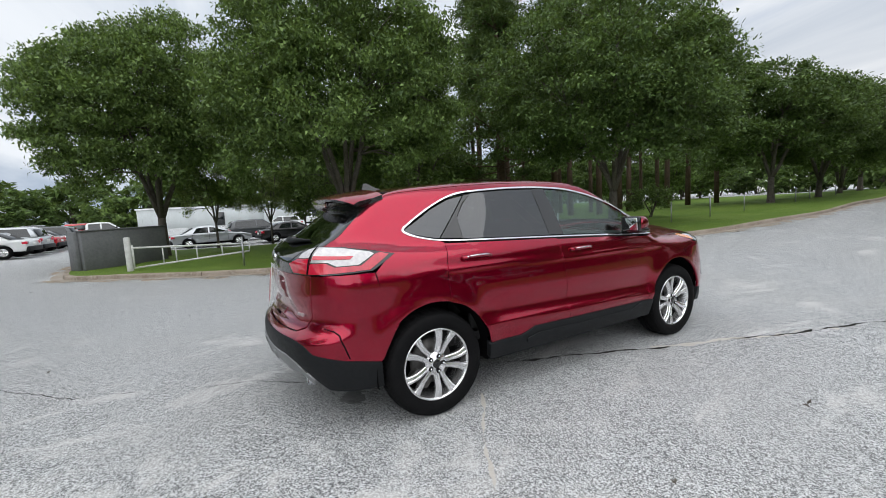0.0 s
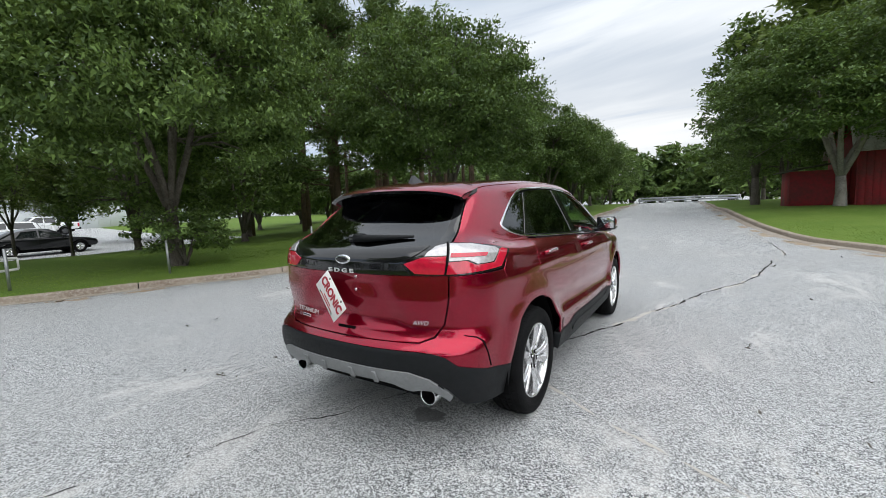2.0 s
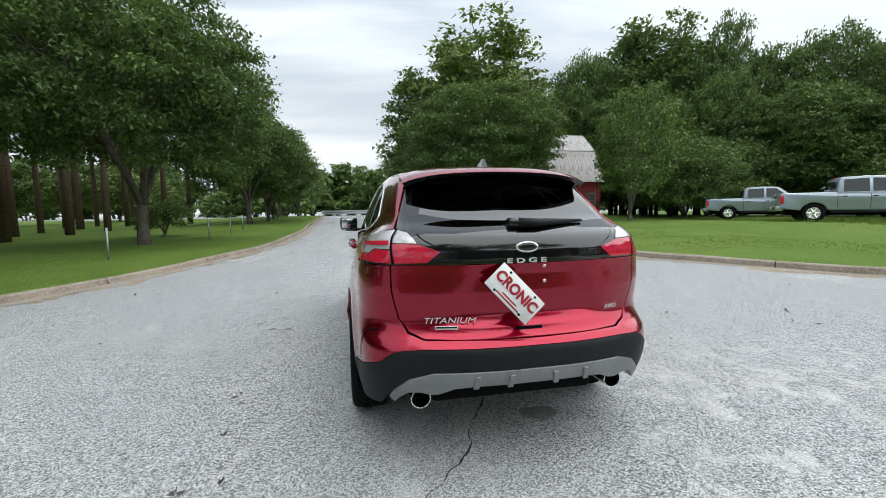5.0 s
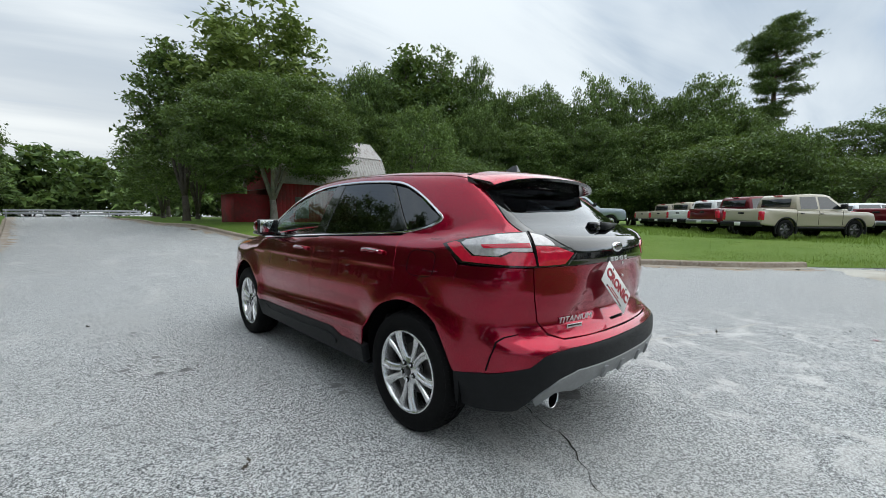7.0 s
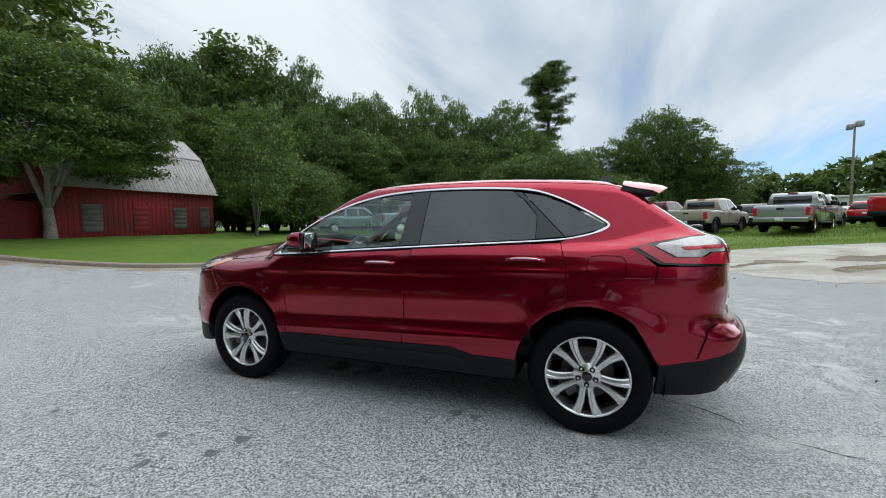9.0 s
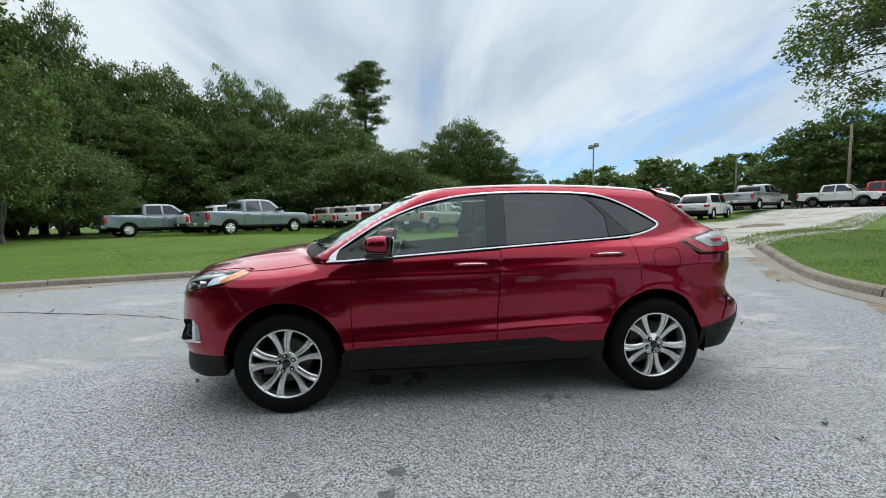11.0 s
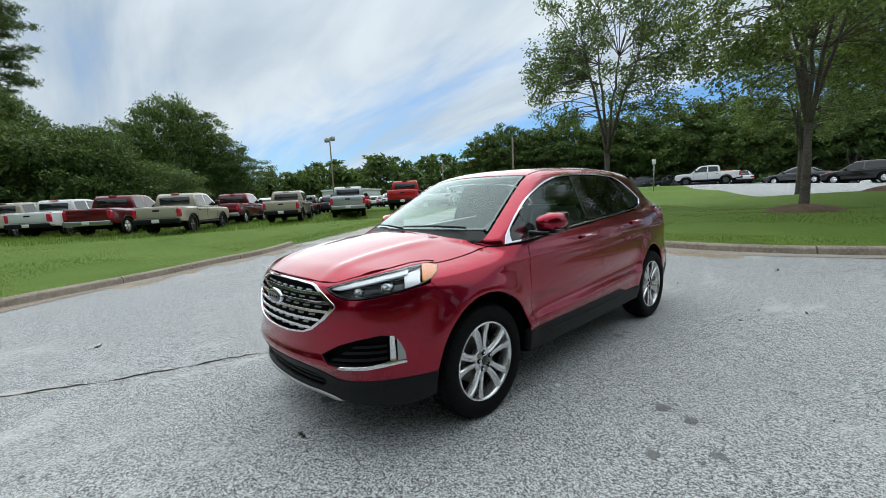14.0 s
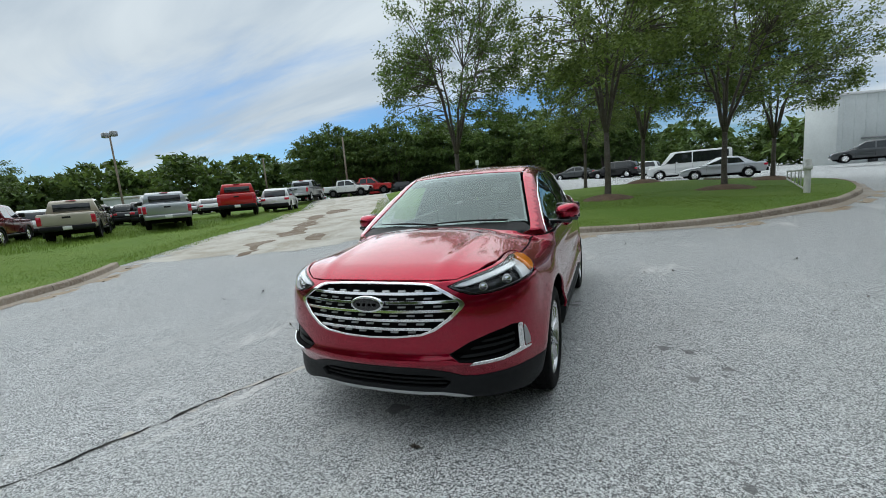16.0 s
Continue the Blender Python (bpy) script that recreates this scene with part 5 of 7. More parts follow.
for s in (1, -1):
    head = deg((23.8, .956), (27, .979), (33, 1.008), (41, 1.037), (48, 1.050), (54, 1.052), (58.2, 1.040), (57.4, 1.012), (55, .985), (50, .957), (45, .939), (40, .923), (35, .911), (30, .909), (26.5, .931))
    hd = panel("head_lamp", [head], nose, LAMP_INNER, off=-.05, rim=0, mirror=s, label="angular head lamp with amber corner")
    panel("lamp_bezel", [head, [tuple(p) for p in shrink(densify(head, .02), .006)]], nose, GLOSS_BLACK, hd, off=.001, rim=.055, mirror=s)
    panel("lamp_cover", [head], nose, LENS_GLASS, hd, off=.003, rim=.004, gap=.003, mirror=s)
    panel("daytime_strip", [deg((25, .958), (28, .977), (34, 1.006), (42, 1.033), (47.5, 1.043), (47.5, 1.026), (42, 1.012), (35, .985), (28.5, .956))], nose, LIGHT_GUIDE, hd, off=-.006, rim=.015, mirror=s, label="pale light strip")
    panel("amber_marker", [deg((52.2, 1.050), (54.5, 1.050), (57.9, 1.039), (57.1, 1.014), (54.8, .990), (52.6, .976), (52.0, .99))], nose, LENS_AMBER, hd, off=.0015, rim=.02, mirror=s, label="amber side marker")
    panel("lamp_silver", [deg((46.5, 1.030), (51.6, 1.044), (51.3, .99), (51.8, .970), (46.9, .952), (47.0, .98))], nose, LIGHT_GUIDE, hd, off=-.016, rim=.02, mirror=s)
    for a, z, r in ((41.5, .972, .030), (33.5, .950, .026)):
        p = nose(np.array(deg((a, z))))[0]
        n = grad(p[None])[0]
        dirn = np.array((.93, .36, .06))
        v, f = lathe([(r, -.04), (r, -.002), (r * .92, .004), (r * .88, -.004), (r * .6, .012), (.001, .016)], 24, "x")
        ang = math.atan2(dirn[1], dirn[0])
        R = np.array([[math.cos(ang), -math.sin(ang), 0], [math.sin(ang), math.cos(ang), 0], [0, 0, 1]])
        v = np.array(v) @ R.T + p - n * .035
        if s < 0:
            v[:, 1] *= -1
            f = [t[::-1] for t in f]
        child("lamp_projector", mesh_np("lamp_projector", v, f, CHROME), hd)
    fog = deg((22.4, .582), (28, .645), (33.5, .683), (40, .710), (43.2, .703), (44.6, .65), (43.8, .562), (36, .533), (29, .522), (24.8, .535))
    low_edge = deg((0, .510), (12, .508), (18, .493), (21.5, .474), (26, .438), (30, .434), (37, .442), (45, .452)) + ARCH_LOW
    fascia = low_edge + ARCH_UP + deg((54.4, .962), (50, .949), (45, .931), (40, .915), (35, .903), (30, .901), (26.1, .925), (23.2, .957), (25.8, .979), (19.6, .987), (0, .990)) + grille_loop(.99)
    panel("front_bumper_cover", [fascia, fog], nose, RED, gap=.0012, rim=.02, mirror=s, step=.025)
    # nose strip between lamp and bonnet
    panel("lamp_upper_trim", [deg((22.0, .984), (26, .986), (33, 1.018), (41, 1.047), (48, 1.060), (54, 1.061), (57.2, 1.052), (54, 1.054), (48, 1.053), (41, 1.040), (33, 1.011), (27, .982), (23.4, .962))], nose, RED, gap=.0, rim=.01, mirror=s, step=.015)
    panel("fog_pocket", [fog], nose, DARK, off=-.045, rim=0, mirror=s)
    panel("pocket_wall", [fog, [tuple(p) for p in shrink(densify(fog, .02), .006)]], nose, DARK, off=-.002, rim=.045, mirror=s, step=.02)
    for k in range(3):
        z0 = .56 + k * .034
        panel("pocket_slat", [deg((25 + k * 3.2, z0), (41.5, z0 + .010), (41.5, z0 + .020), (26 + k * 3.2, z0 + .012))], nose, PLASTIC, off=-.025, rim=.015, mirror=s, step=.03)
    chrome_l = deg((27.6, .512), (36, .522), (43, .543), (46.4, .548), (46.4, .556), (43.7, .562), (43.5, .702), (42.4, .702), (42.3, .562), (36, .538), (28.6, .528))
    panel("fog_chrome", [chrome_l], nose, CHROME, off=.004, rim=.02, mirror=s, step=.02, label="chrome fog lamp surround")
    panel("fog_lamp", [deg((44.2, .566), (46.2, .568), (46.0, .61), (45.0, .660), (44.2, .685))], nose, SATIN, off=.006, rim=.01, mirror=s, step=.015, label="small clear fog lamp")
    lower_p = deg((0, .506), (12, .504), (18, .489), (21.5, .470), (26, .434), (30, .430), (37, .438), (45, .448)) + ARCH_DOWN + deg((46, .285), (38, .300), (32, .303), (26, .318), (20, .334), (0, .338), (0, .372), (20.5, .366), (22.5, .40), (20, .435), (15, .452), (0, .455))
    panel("front_lower_bumper", [lower_p], nose, PLASTIC, off=.004, rim=.05, mirror=s, label="black textured lower bumper")
    panel("intake", [deg((0, .475), (17, .47), (24, .43), (25, .34), (0, .34))], nose, DARK, off=-.05, rim=0, mirror=s)
    for z in (.388, .41, .432):
        panel("intake_slat", [deg((0, z), (21, z - .004), (21, z + .004), (0, z + .008))], nose, PLASTIC, off=-.02, rim=.02, mirror=s, step=.03)
    panel("lip_strip", [deg((0, .350), (20, .345), (25, .330), (28, .312), (25.5, .312), (20, .332), (0, .337))], nose, SATIN, off=.012, rim=.012, mirror=s, step=.02, label="silver lip strip")
gr = new("radiator_grille")
gr.parent = car
gr["label"] = "chrome bar radiator grille"
outer = grille_loop(1.012)
inner = grille_loop(.965)
outer = outer + [(-a, z) for a, z in outer[::-1][1:-1]]
inner = inner + [(-a, z) for a, z in inner[::-1][1:-1]]
panel("grille_surround", [outer, inner], nose, CHROME, gr, off=.008, rim=.012, step=.02, label="chrome grille surround")
backing = grille_loop(1.10)
panel("grille_back", [backing + [(-a, z) for a, z in backing[::-1][1:-1]]], nose, DARK, gr, off=-.045, rim=0)


def grille_half(z):
    q = [(a * .965, .83 + (h - .83) * .965) for a, h in GRILLE[1:-1]][::-1]
    return float(np.interp(z, [h for a, h in q], [a for a, h in q]))


for z in (.728, .778, .828, .878, .926):
    w = grille_half(z) - .3
    panel("grille_bar", [deg((-w, z - .0055), (w, z - .005), (w, z + .0075), (-w, z + .0075))], nose, CHROME, gr, off=.002, rim=.01, step=.025)
for k, z in enumerate((.707, .754, .804, .854, .903, .949)):
    w = grille_half(z) - 1.2
    for a in np.arange(-24 + (k % 2) * 2.6, 25, 5.2):
        if abs(a) < w - .8:
            panel("grille_tab", [deg((a - 1.15, z - .005), (a + 1.05, z - .005), (a + 1.15, z + .003), (a - 1.05, z + .003))], nose, SATIN, gr, off=-.020, rim=.012, step=.03)


def oval_badge(x, z, w, h, sign):
    b = child("oval_badge", mesh_np("oval_badge", *oval(x, z, w, h, sign, 0.0), CHROME), car, "chrome rimmed dark oval badge")
    child("badge_field", mesh_np("badge_field", *oval(x + sign * .004, z, w - .011, h - .011, sign, .0), GLOSS_BLACK), b)
    for k, (dy, ww) in enumerate(((-.030, .016), (-.008, .014), (.014, .014), (.034, .016))):
        bm = boxed(x + sign * .011, x + sign * .014, (dy - ww / 2) * w / .065, (dy + ww / 2) * w / .065, z - h * .2, z + h * .2, .0015, 1)
        part("badge_mark", bm, CHROME, b)


def oval(x, z, w, h, sign, lift):
    v, f, n = [], [], 40
    for r, d in ((1.0, -.006), (1.0, .004), (.93, .009), (.8, .010)):
        v += [(x + sign * (d + lift), w * r * math.cos(a), z + h * r * math.sin(a)) for a in np.linspace(0, 2 * math.pi, n, endpoint=False)]
    for k in range(3):
        f += [(k * n + i, k * n + (i + 1) % n, (k + 1) * n + (i + 1) % n, (k + 1) * n + i) for i in range(n)]
    f.append(tuple(3 * n + i for i in range(n)))
    if sign < 0:
        f = [t[::-1] for t in f]
    return v, f


oval_badge(2.392, .876, .108, .050, 1)
oval_badge(-2.318, 1.168, .064, .030, -1)


def lettering(text, size, mat, place, parent, name="lettering", sheer=0.0, wide=1.0, depth=.002, label="", bold=0.0):
    """Raised letters as a mesh, facing rearwards (-x) with their baseline along -y."""
    cu = bpy.data.curves.new("text", "FONT")
    cu.body, cu.size, cu.extrude, cu.offset, cu.align_x, cu.align_y, cu.shear = text, size, depth, bold, "CENTER", "CENTER", sheer
    tmp = bpy.data.objects.new("text", cu)
    scene.collection.objects.link(tmp)
    bpy.context.view_layer.update()
    me = bpy.data.meshes.new_from_object(tmp.evaluated_get(bpy.context.evaluated_depsgraph_get()))
    bpy.data.objects.remove(tmp)
    bpy.data.curves.remove(cu)
    me.transform(place @ Matrix.Diagonal((wide, 1, 1, 1)))
    me.materials.clear()
    me.materials.append(mat)
    return child(name, me, parent, label)


REARWARD = Matrix(((0, 0, -1, 0), (-1, 0, 0, 0), (0, 1, 0, 0), (0, 0, 0, 1)))


def on_rear(y, z, lift=.004):
    p = behind(np.array([(y, z)]))[0]
    n = grad(p[None])[0]
    turn = Matrix.Rotation(-math.atan2(n[1], -n[0]), 4, "Z")
    return Matrix.Translation(Vector(p) + Vector(n) * lift) @ turn @ REARWARD


lettering("E D G E", .034, BRIGHT, on_rear(.008, 1.099, .012), car, wide=1.95, depth=.003, bold=.001, label="spaced chrome model lettering")
lettering("TITANIUM", .045, BRIGHT, on_rear(.415, .790, .004), car, sheer=.25, wide=1.32, label="chrome slanted trim lettering")
lettering("AWD", .036, BRIGHT, on_rear(-.535, .806, .004), car, sheer=.25, wide=1.1)
pl = on_rear(.43, .752, .002)
sticker = part("dealer_sticker", boxed(-.06, .06, -.012, .012, -.001, .001), WHITE, car, "small white dealer sticker", m=pl)
part("sticker_print", boxed(-.056, .056, .0, .009, .001, .0016), PLASTIC, sticker)
# dealer plate, hanging askew
turned = Matrix.Rotation(radians(9), 4, "Y") @ Matrix.Rotation(radians(-4), 4, "Z") @ REARWARD @ Matrix.Rotation(radians(-48), 4, "Z")
grid = [turned @ Vector((a, b, 0)) for a in np.linspace(-.15, .15, 7) for b in (-.075, 0, .075)]
skin = behind(np.array([(p.y + .085, p.z + .933) for p in grid]))
hang = Matrix.Translation((min(float(q[0]) - p.x for p, q in zip(grid, skin)) - .012, .085, .933)) @ turned
plate = new("dealer_plate")
plate.parent, plate.matrix_basis = car, hang
plate["label"] = "white dealer plate with crimson lettering, hanging askew by one corner"
part("plate_board", boxed(-.152, .152, -.076, .076, -.002, .002, .0018, 1), WHITE, plate)
lettering("CRONIC", .078, DECAL_RED, Matrix.Translation((0, .012, .004)), plate, wide=.92, depth=.001, bold=.003)
for y0, w in ((-.042, .10), (-.058, .16)):
    part("print_bar", boxed(-w / 2, w / 2, y0 - .004, y0 + .004, .002, .003), DECAL_RED, plate)
for xx in (-.09, .09):
    for yy2 in (-.062, .062):
        v, f = lathe([(.0001, .003), (.007, .003), (.007, -.001)], 12, "z")
        child("plate_hole", mesh_np("plate_hole", np.array(v) + (xx, yy2, 0), f, DARK), plate)
# latch pocket and screws on the tailgate
part("latch_grip", boxed(-.075, .075, -.014, .014, -.004, .003, .003, 1), DARK, car, m=on_rear(-.01, .735, .0))
for z in (1.065, .985):
    part("plate_screw", boxed(-.009, .009, -.009, .009, -.002, .012, .003, 1), CHROME, car, m=on_rear(-.10, z, -.015))
# rear wiper
wp = behind(np.array([(.0, 1.29), (-.10, 1.29), (-.42, 1.298)]))
v, f = tube([wp[0] + (-.035, 0, 0), wp[1] + (-.045, 0, 0), wp[2] + (-.02, 0, 0)], [.03, .024, .008], 8)
wiper = child("rear_wiper", mesh_np("rear_wiper", v, f, PLASTIC), car, "black rear wiper with covered arm")
part("wiper_pivot", boxed(wp[0][0] - .055, wp[0][0] + .02, -.06, .06, 1.262, 1.318, .02, 3), GLOSS_BLACK, wiper)
# windscreen wipers
for y0, y1 in ((.58, .02), (.05, -.55)):
    ps = ahead(np.array([(y0, 1.212), ((y0 + y1) / 2, 1.228), (y1, 1.222)]))
    v, f = tube(ps + (.018, 0, .008), [.008, .007, .005], 6)
    child("windscreen_wiper", mesh_np("windscreen_wiper", v, f, PLASTIC), car)
# shark fin
fz = float(above(np.array([(-1.50, 0.0)]))[0, 2])
bmf = bmesh.new()
prof = [(-1.38, 0), (-1.46, .03), (-1.53, .068), (-1.56, .07), (-1.59, 0)]
for s in (1, -1):
    vs = [bmf.verts.new((x, s * (.028 * (1 - z / .085)), fz - .005 + z)) for x, z in prof]
    bmf.faces.new(vs if s > 0 else vs[::-1])
bmf.verts.ensure_lookup_table()
for i in range(4):
    bmf.faces.new((bmf.verts[i], bmf.verts[i + 5], bmf.verts[i + 6], bmf.verts[i + 1]))
part("antenna_fin", bmf, GLOSS_BLACK, car, "dark shark fin antenna", smooth=False)

# mirrors
for s in (1, -1):
    prof = [(.0, 0.01), (.02, .055), (.10, .075), (.17, .072), (.20, .04), (.205, -.01), (.18, -.055), (.10, -.068), (.02, -.05)]
    bmm = bmesh.new()
    rows = []
    for x, k in ((.84, .45), (.815, .78), (.775, .95), (.73, 1.0), (.685, 1.0), (.668, .96)):
        rows.append([bmm.verts.new((x - .12 * yv * (1 if x > .7 else .5), (.885 + .1 + (yv - .1) * k), 1.225 + zv * k * .98)) for yv, zv in prof])
    for a, b in zip(rows, rows[1:]):
        for i in range(len(prof)):
            j = (i + 1) % len(prof)
            bmm.faces.new((a[i], a[j], b[j], b[i]))
    bmm.faces.new(rows[0][::-1])
    bmm.faces.new(rows[-1])
    if s < 0:
        bmesh.ops.scale(bmm, vec=(1, -1, 1), verts=bmm.verts)
    bmesh.ops.recalc_face_normals(bmm, faces=bmm.faces)
    mi = part("door_mirror", bmm, RED, car, "red door mirror with black base")
    part("mirror_base", boxed(.69, .82, s * .84 if s > 0 else -1.03, 1.03 if s > 0 else s * .84, 1.135, 1.172, .014, 3), GLOSS_BLACK, mi)
    part("mirror_bezel", boxed(.628, .664, .888 if s > 0 else -1.084, 1.084 if s > 0 else -.888, 1.158, 1.298, .016, 3), GLOSS_BLACK, mi)
    part("mirror_glass", boxed(-.004, .004, -.084, .084, -.057, .057, .003, 1), CHROME, mi, "silvered mirror glass", m=pose(.628, s * .986, 1.229, 0, -5, s * 9))
    part("mirror_lower_shell", boxed(.672, .79, .90 if s > 0 else -1.078, 1.078 if s > 0 else -.90, 1.153, 1.185, .012, 3), GLOSS_BLACK, mi)

# wheels


def build_wheel(parent):
    v, f = lathe([(.262, -.095), (.275, -.112), (.30, -.118), (.33, -.118), (.352, -.112), (.366, -.098), (.372, -.078), (.3735, -.03), (.3735, .03), (.372, .078), (.366, .098), (.352, .112), (.33, .118), (.30, .118), (.275, .112), (.262, .095), (.255, .08)], 72)
    ty = child("tyre", mesh_np("tyre", v, f, TYRE), parent, "black rubber tyre")
    # tread grooves as raised blocks on the shoulder
    tb = bmesh.new()
    for i in range(64):
        a = 2 * math.pi * i / 64
        for y, dz in ((-.086, .003), (.086, .003), (0.0, .0025), (-.045, .0025), (.045, .0025)):
            off = (i % 2) * .02
            bmesh.ops.create_cube(tb, size=1, matrix=Matrix.Rotation(-(a + off), 4, "Y") @ Matrix.Translation((.3715 if abs(y) < .08 else .3655, y, 0)) @ Matrix.Rotation(radians(22 if y > 0 else -22), 4, "Z") @ Matrix.Diagonal((.010, .034, .024, 1)))
    part("tread", tb, TYRE, ty, smooth=False)
    v, f = lathe([(.262, .098), (.258, .105), (.25, .104), (.244, .085), (.232, .04), (.225, -.09), (.255, -.1)], 72)
    rim = child("rim", mesh_np("rim", v, f, ALLOY), parent, "bright machined alloy rim with split spokes")
    # ten spokes in five pairs, each a ridged blade that splits from the hub
    bs = bmesh.new()
    for k in range(5):
        base = 2 * math.pi * k / 5 + math.pi / 2
        for sgn in (1, -1):
            path = [(.046, .34, .021, .080), (.070, .290, .0200, .085), (.098, .245, .0195, .089), (.130, .215, .0205, .093), (.165, .208, .0225, .097), (.195, .222, .0245, .100), (.222, .245, .027, .101), (.243, .262, .030, .100), (.254, .268, .035, .098)]
            rows = []
            for r, da, w, y in path:
                a = base + sgn * da
                ca, sa = math.cos(a), math.sin(a)
                ring = []
                for t, dy in ((-1, -.034), (-.97, -.010), (-.78, -.001), (-.2, .001), (.0, -.006), (.72, -.010), (1, -.016), (1, -.040)):
                    ring.append(bs.verts.new((ca * r - sa * t * sgn * w, y + dy, sa * r + ca * t * sgn * w)))
                rows.append(ring if sgn > 0 else ring[::-1])
            for p, q in zip(rows, rows[1:]):
                for i in range(7):
                    bs.faces.new((p[i], p[i + 1], q[i + 1], q[i]))
    bmesh.ops.recalc_face_normals(bs, faces=bs.faces)
    part("spokes", bs, ALLOY, rim, smooth=False)
    v, f = lathe([(.0001, .086), (.03, .086), (.034, .082), (.082, .080), (.088, .07), (.088, .03)], 40)
    child("hub_face", mesh_np("hub_face", v, f, ALLOY), rim)
    v, f = lathe([(.0001, .092), (.026, .092), (.031, .088), (.032, .08)], 32)
    child("hub_cap", mesh_np("hub_cap", v, f, GLOSS_BLACK), rim)
    for k in range(5):
        a = 2 * math.pi * k / 5 + math.pi / 2
        v, f = lathe([(.0001, .082), (.008, .082), (.0085, .095), (.0001, .097)], 6)
        child("wheel_nut", mesh_np("wheel_nut", np.array(v) + (math.cos(a) * .056, 0, math.sin(a) * .056), f, CHROME), rim)
        # dark ring laid on the flat hub face for the shade round each nut
        v, f = lathe([(.0090, .0835), (.0165, .0835), (.0165, .0865), (.0090, .0865)], 16)
        child("nut_recess", mesh_np("nut_recess", np.array(v) + (math.cos(a) * .056, 0, math.sin(a) * .056), f, DARK), rim)
    v, f = lathe([(.06, .0), (.165, .0), (.165, -.02), (.06, -.02)], 48)
    child("brake_disc", mesh_np("brake_disc", v, f, BRAKE), parent)
    part("brake_caliper", boxed(.10, .19, -.04, .045, -.07, .09, .015, 2), BRAKE, parent)
    v, f = lathe([(.0001, -.05), (.235, -.05)], 32)
    child("wheel_back", mesh_np("wheel_back", v, f, DARK), parent)


w0 = new("wheel")
w0.parent = car
w0["label"] = "alloy wheel with black tyre"
build_wheel(w0)
w0.matrix_basis = Matrix.Translation((WB, .825, AXLE_Z)) @ Matrix.Rotation(radians(8), 4, "Y")
for x, s, a in ((-WB, 1, 36), (WB, -1, 15), (-WB, -1, 50)):
    m = Matrix.Translation((x, s * .825, AXLE_Z)) @ Matrix.Rotation(radians(180 if s < 0 else 0), 4, "Z") @ Matrix.Rotation(radians(a), 4, "Y")
    copy_thing(w0, m)
# wheel housings, underbody and cabin
for hx, cz in ((1.42, .395), (-1.415, .385)):
    for s in (1, -1):
        rr = .452
        a = np.linspace(radians(-12), radians(192), 30)
        v = [(hx + rr * math.cos(t), y * s, cz + rr * math.sin(t)) for t in a for y in (.55, .90 if hx > 0 else .905)]
        f = [(2 * i, 2 * i + 1, 2 * i + 3, 2 * i + 2) for i in range(len(a) - 1)]
        child("wheel_housing", mesh_np("wheel_housing", v, f, DARK), car)
        v = [(hx + rr * math.cos(t), .55 * s, cz + rr * math.sin(t)) for t in a]
        child("wheel_housing", mesh_np("wheel_housing", v, [tuple(range(len(v)))], DARK), car)
part("underbody", boxed(-2.15, 2.1, -.50, .50, .28, .46, .04, 2), DARK, car)
part("underbody", boxed(-.93, .93, -.88, .88, .26, .40, .03, 2), DARK, car)
part("cabin_floor", boxed(-2.1, 1.0, -.80, .80, .42, .55, .02, 1), SEAT, car)
part("dashboard", boxed(.78, 1.22, -.74, .74, .80, 1.12, .09, 4), SEAT, car, "dark dashboard")
part("bulkhead", boxed(1.1, 1.25, -.80, .80, .45, 1.08, .02, 1), DARK, car)
for s in (1, -1):
    rim_line = [(-1.05, .5), (.95, .5)] + [(x, float(lo_line(x)) + .016) for x in np.linspace(.95, -1.05, 14)]
    bml = bmesh.new()
    front = [bml.verts.new((x, s * .80, z)) for x, z in rim_line]
    rear = [bml.verts.new((x, s * .77, z)) for x, z in rim_line]
    bml.faces.new(front), bml.faces.new(rear[::-1])
    for i in range(len(front)):
        bml.faces.new((front[i], rear[i], rear[i - 1], front[i - 1]))
    bmesh.ops.recalc_face_normals(bml, faces=bml.faces)
    part("door_lining", bml, SEAT, car, smooth=False)
for x in (.05, -.85):
    for y in (.38, -.38):
        st = new("seat")
        st.parent = car
        st["label"] = "dark fabric seat"
        part("seat_cushion", boxed(x - .25, x + .28, y - .26, y + .26, .60, .78, .06, 3), SEAT, st)
        part("seat_back", boxed(-.09, .09, -.26, .26, 0, .60, .07, 3), SEAT, st, m=pose(x - .25, y, .72, 0, -14, 0))
        part("head_rest", boxed(-.05, .05, -.14, .14, .62, .80, .045, 3), SEAT, st, m=pose(x - .25, y, .74, 0, -14, 0))
ringp = [(0, .185 * math.cos(a), .185 * math.sin(a)) for a in np.linspace(0, 2 * math.pi, 33)]
v, f = tube(ringp, [.016] * 33, 8)
child("steering_wheel", mesh_np("steering_wheel", v, f, GLOSS_BLACK), car, m=pose(.62, .38, 1.06, 0, -22, 0))
part("steering_boss", boxed(-.02, .03, -.16, .16, -.05, .05, .02, 2), GLOSS_BLACK, car, m=pose(.62, .38, 1.06, 0, -22, 0))
part("inner_mirror", boxed(.40, .43, -.12, .12, 1.46, 1.53, .012, 2), GLOSS_BLACK, car)
part("roof_lining", boxed(-1.6, .35, -.52, .52, 1.60, 1.62, .005, 1), SEAT, car)

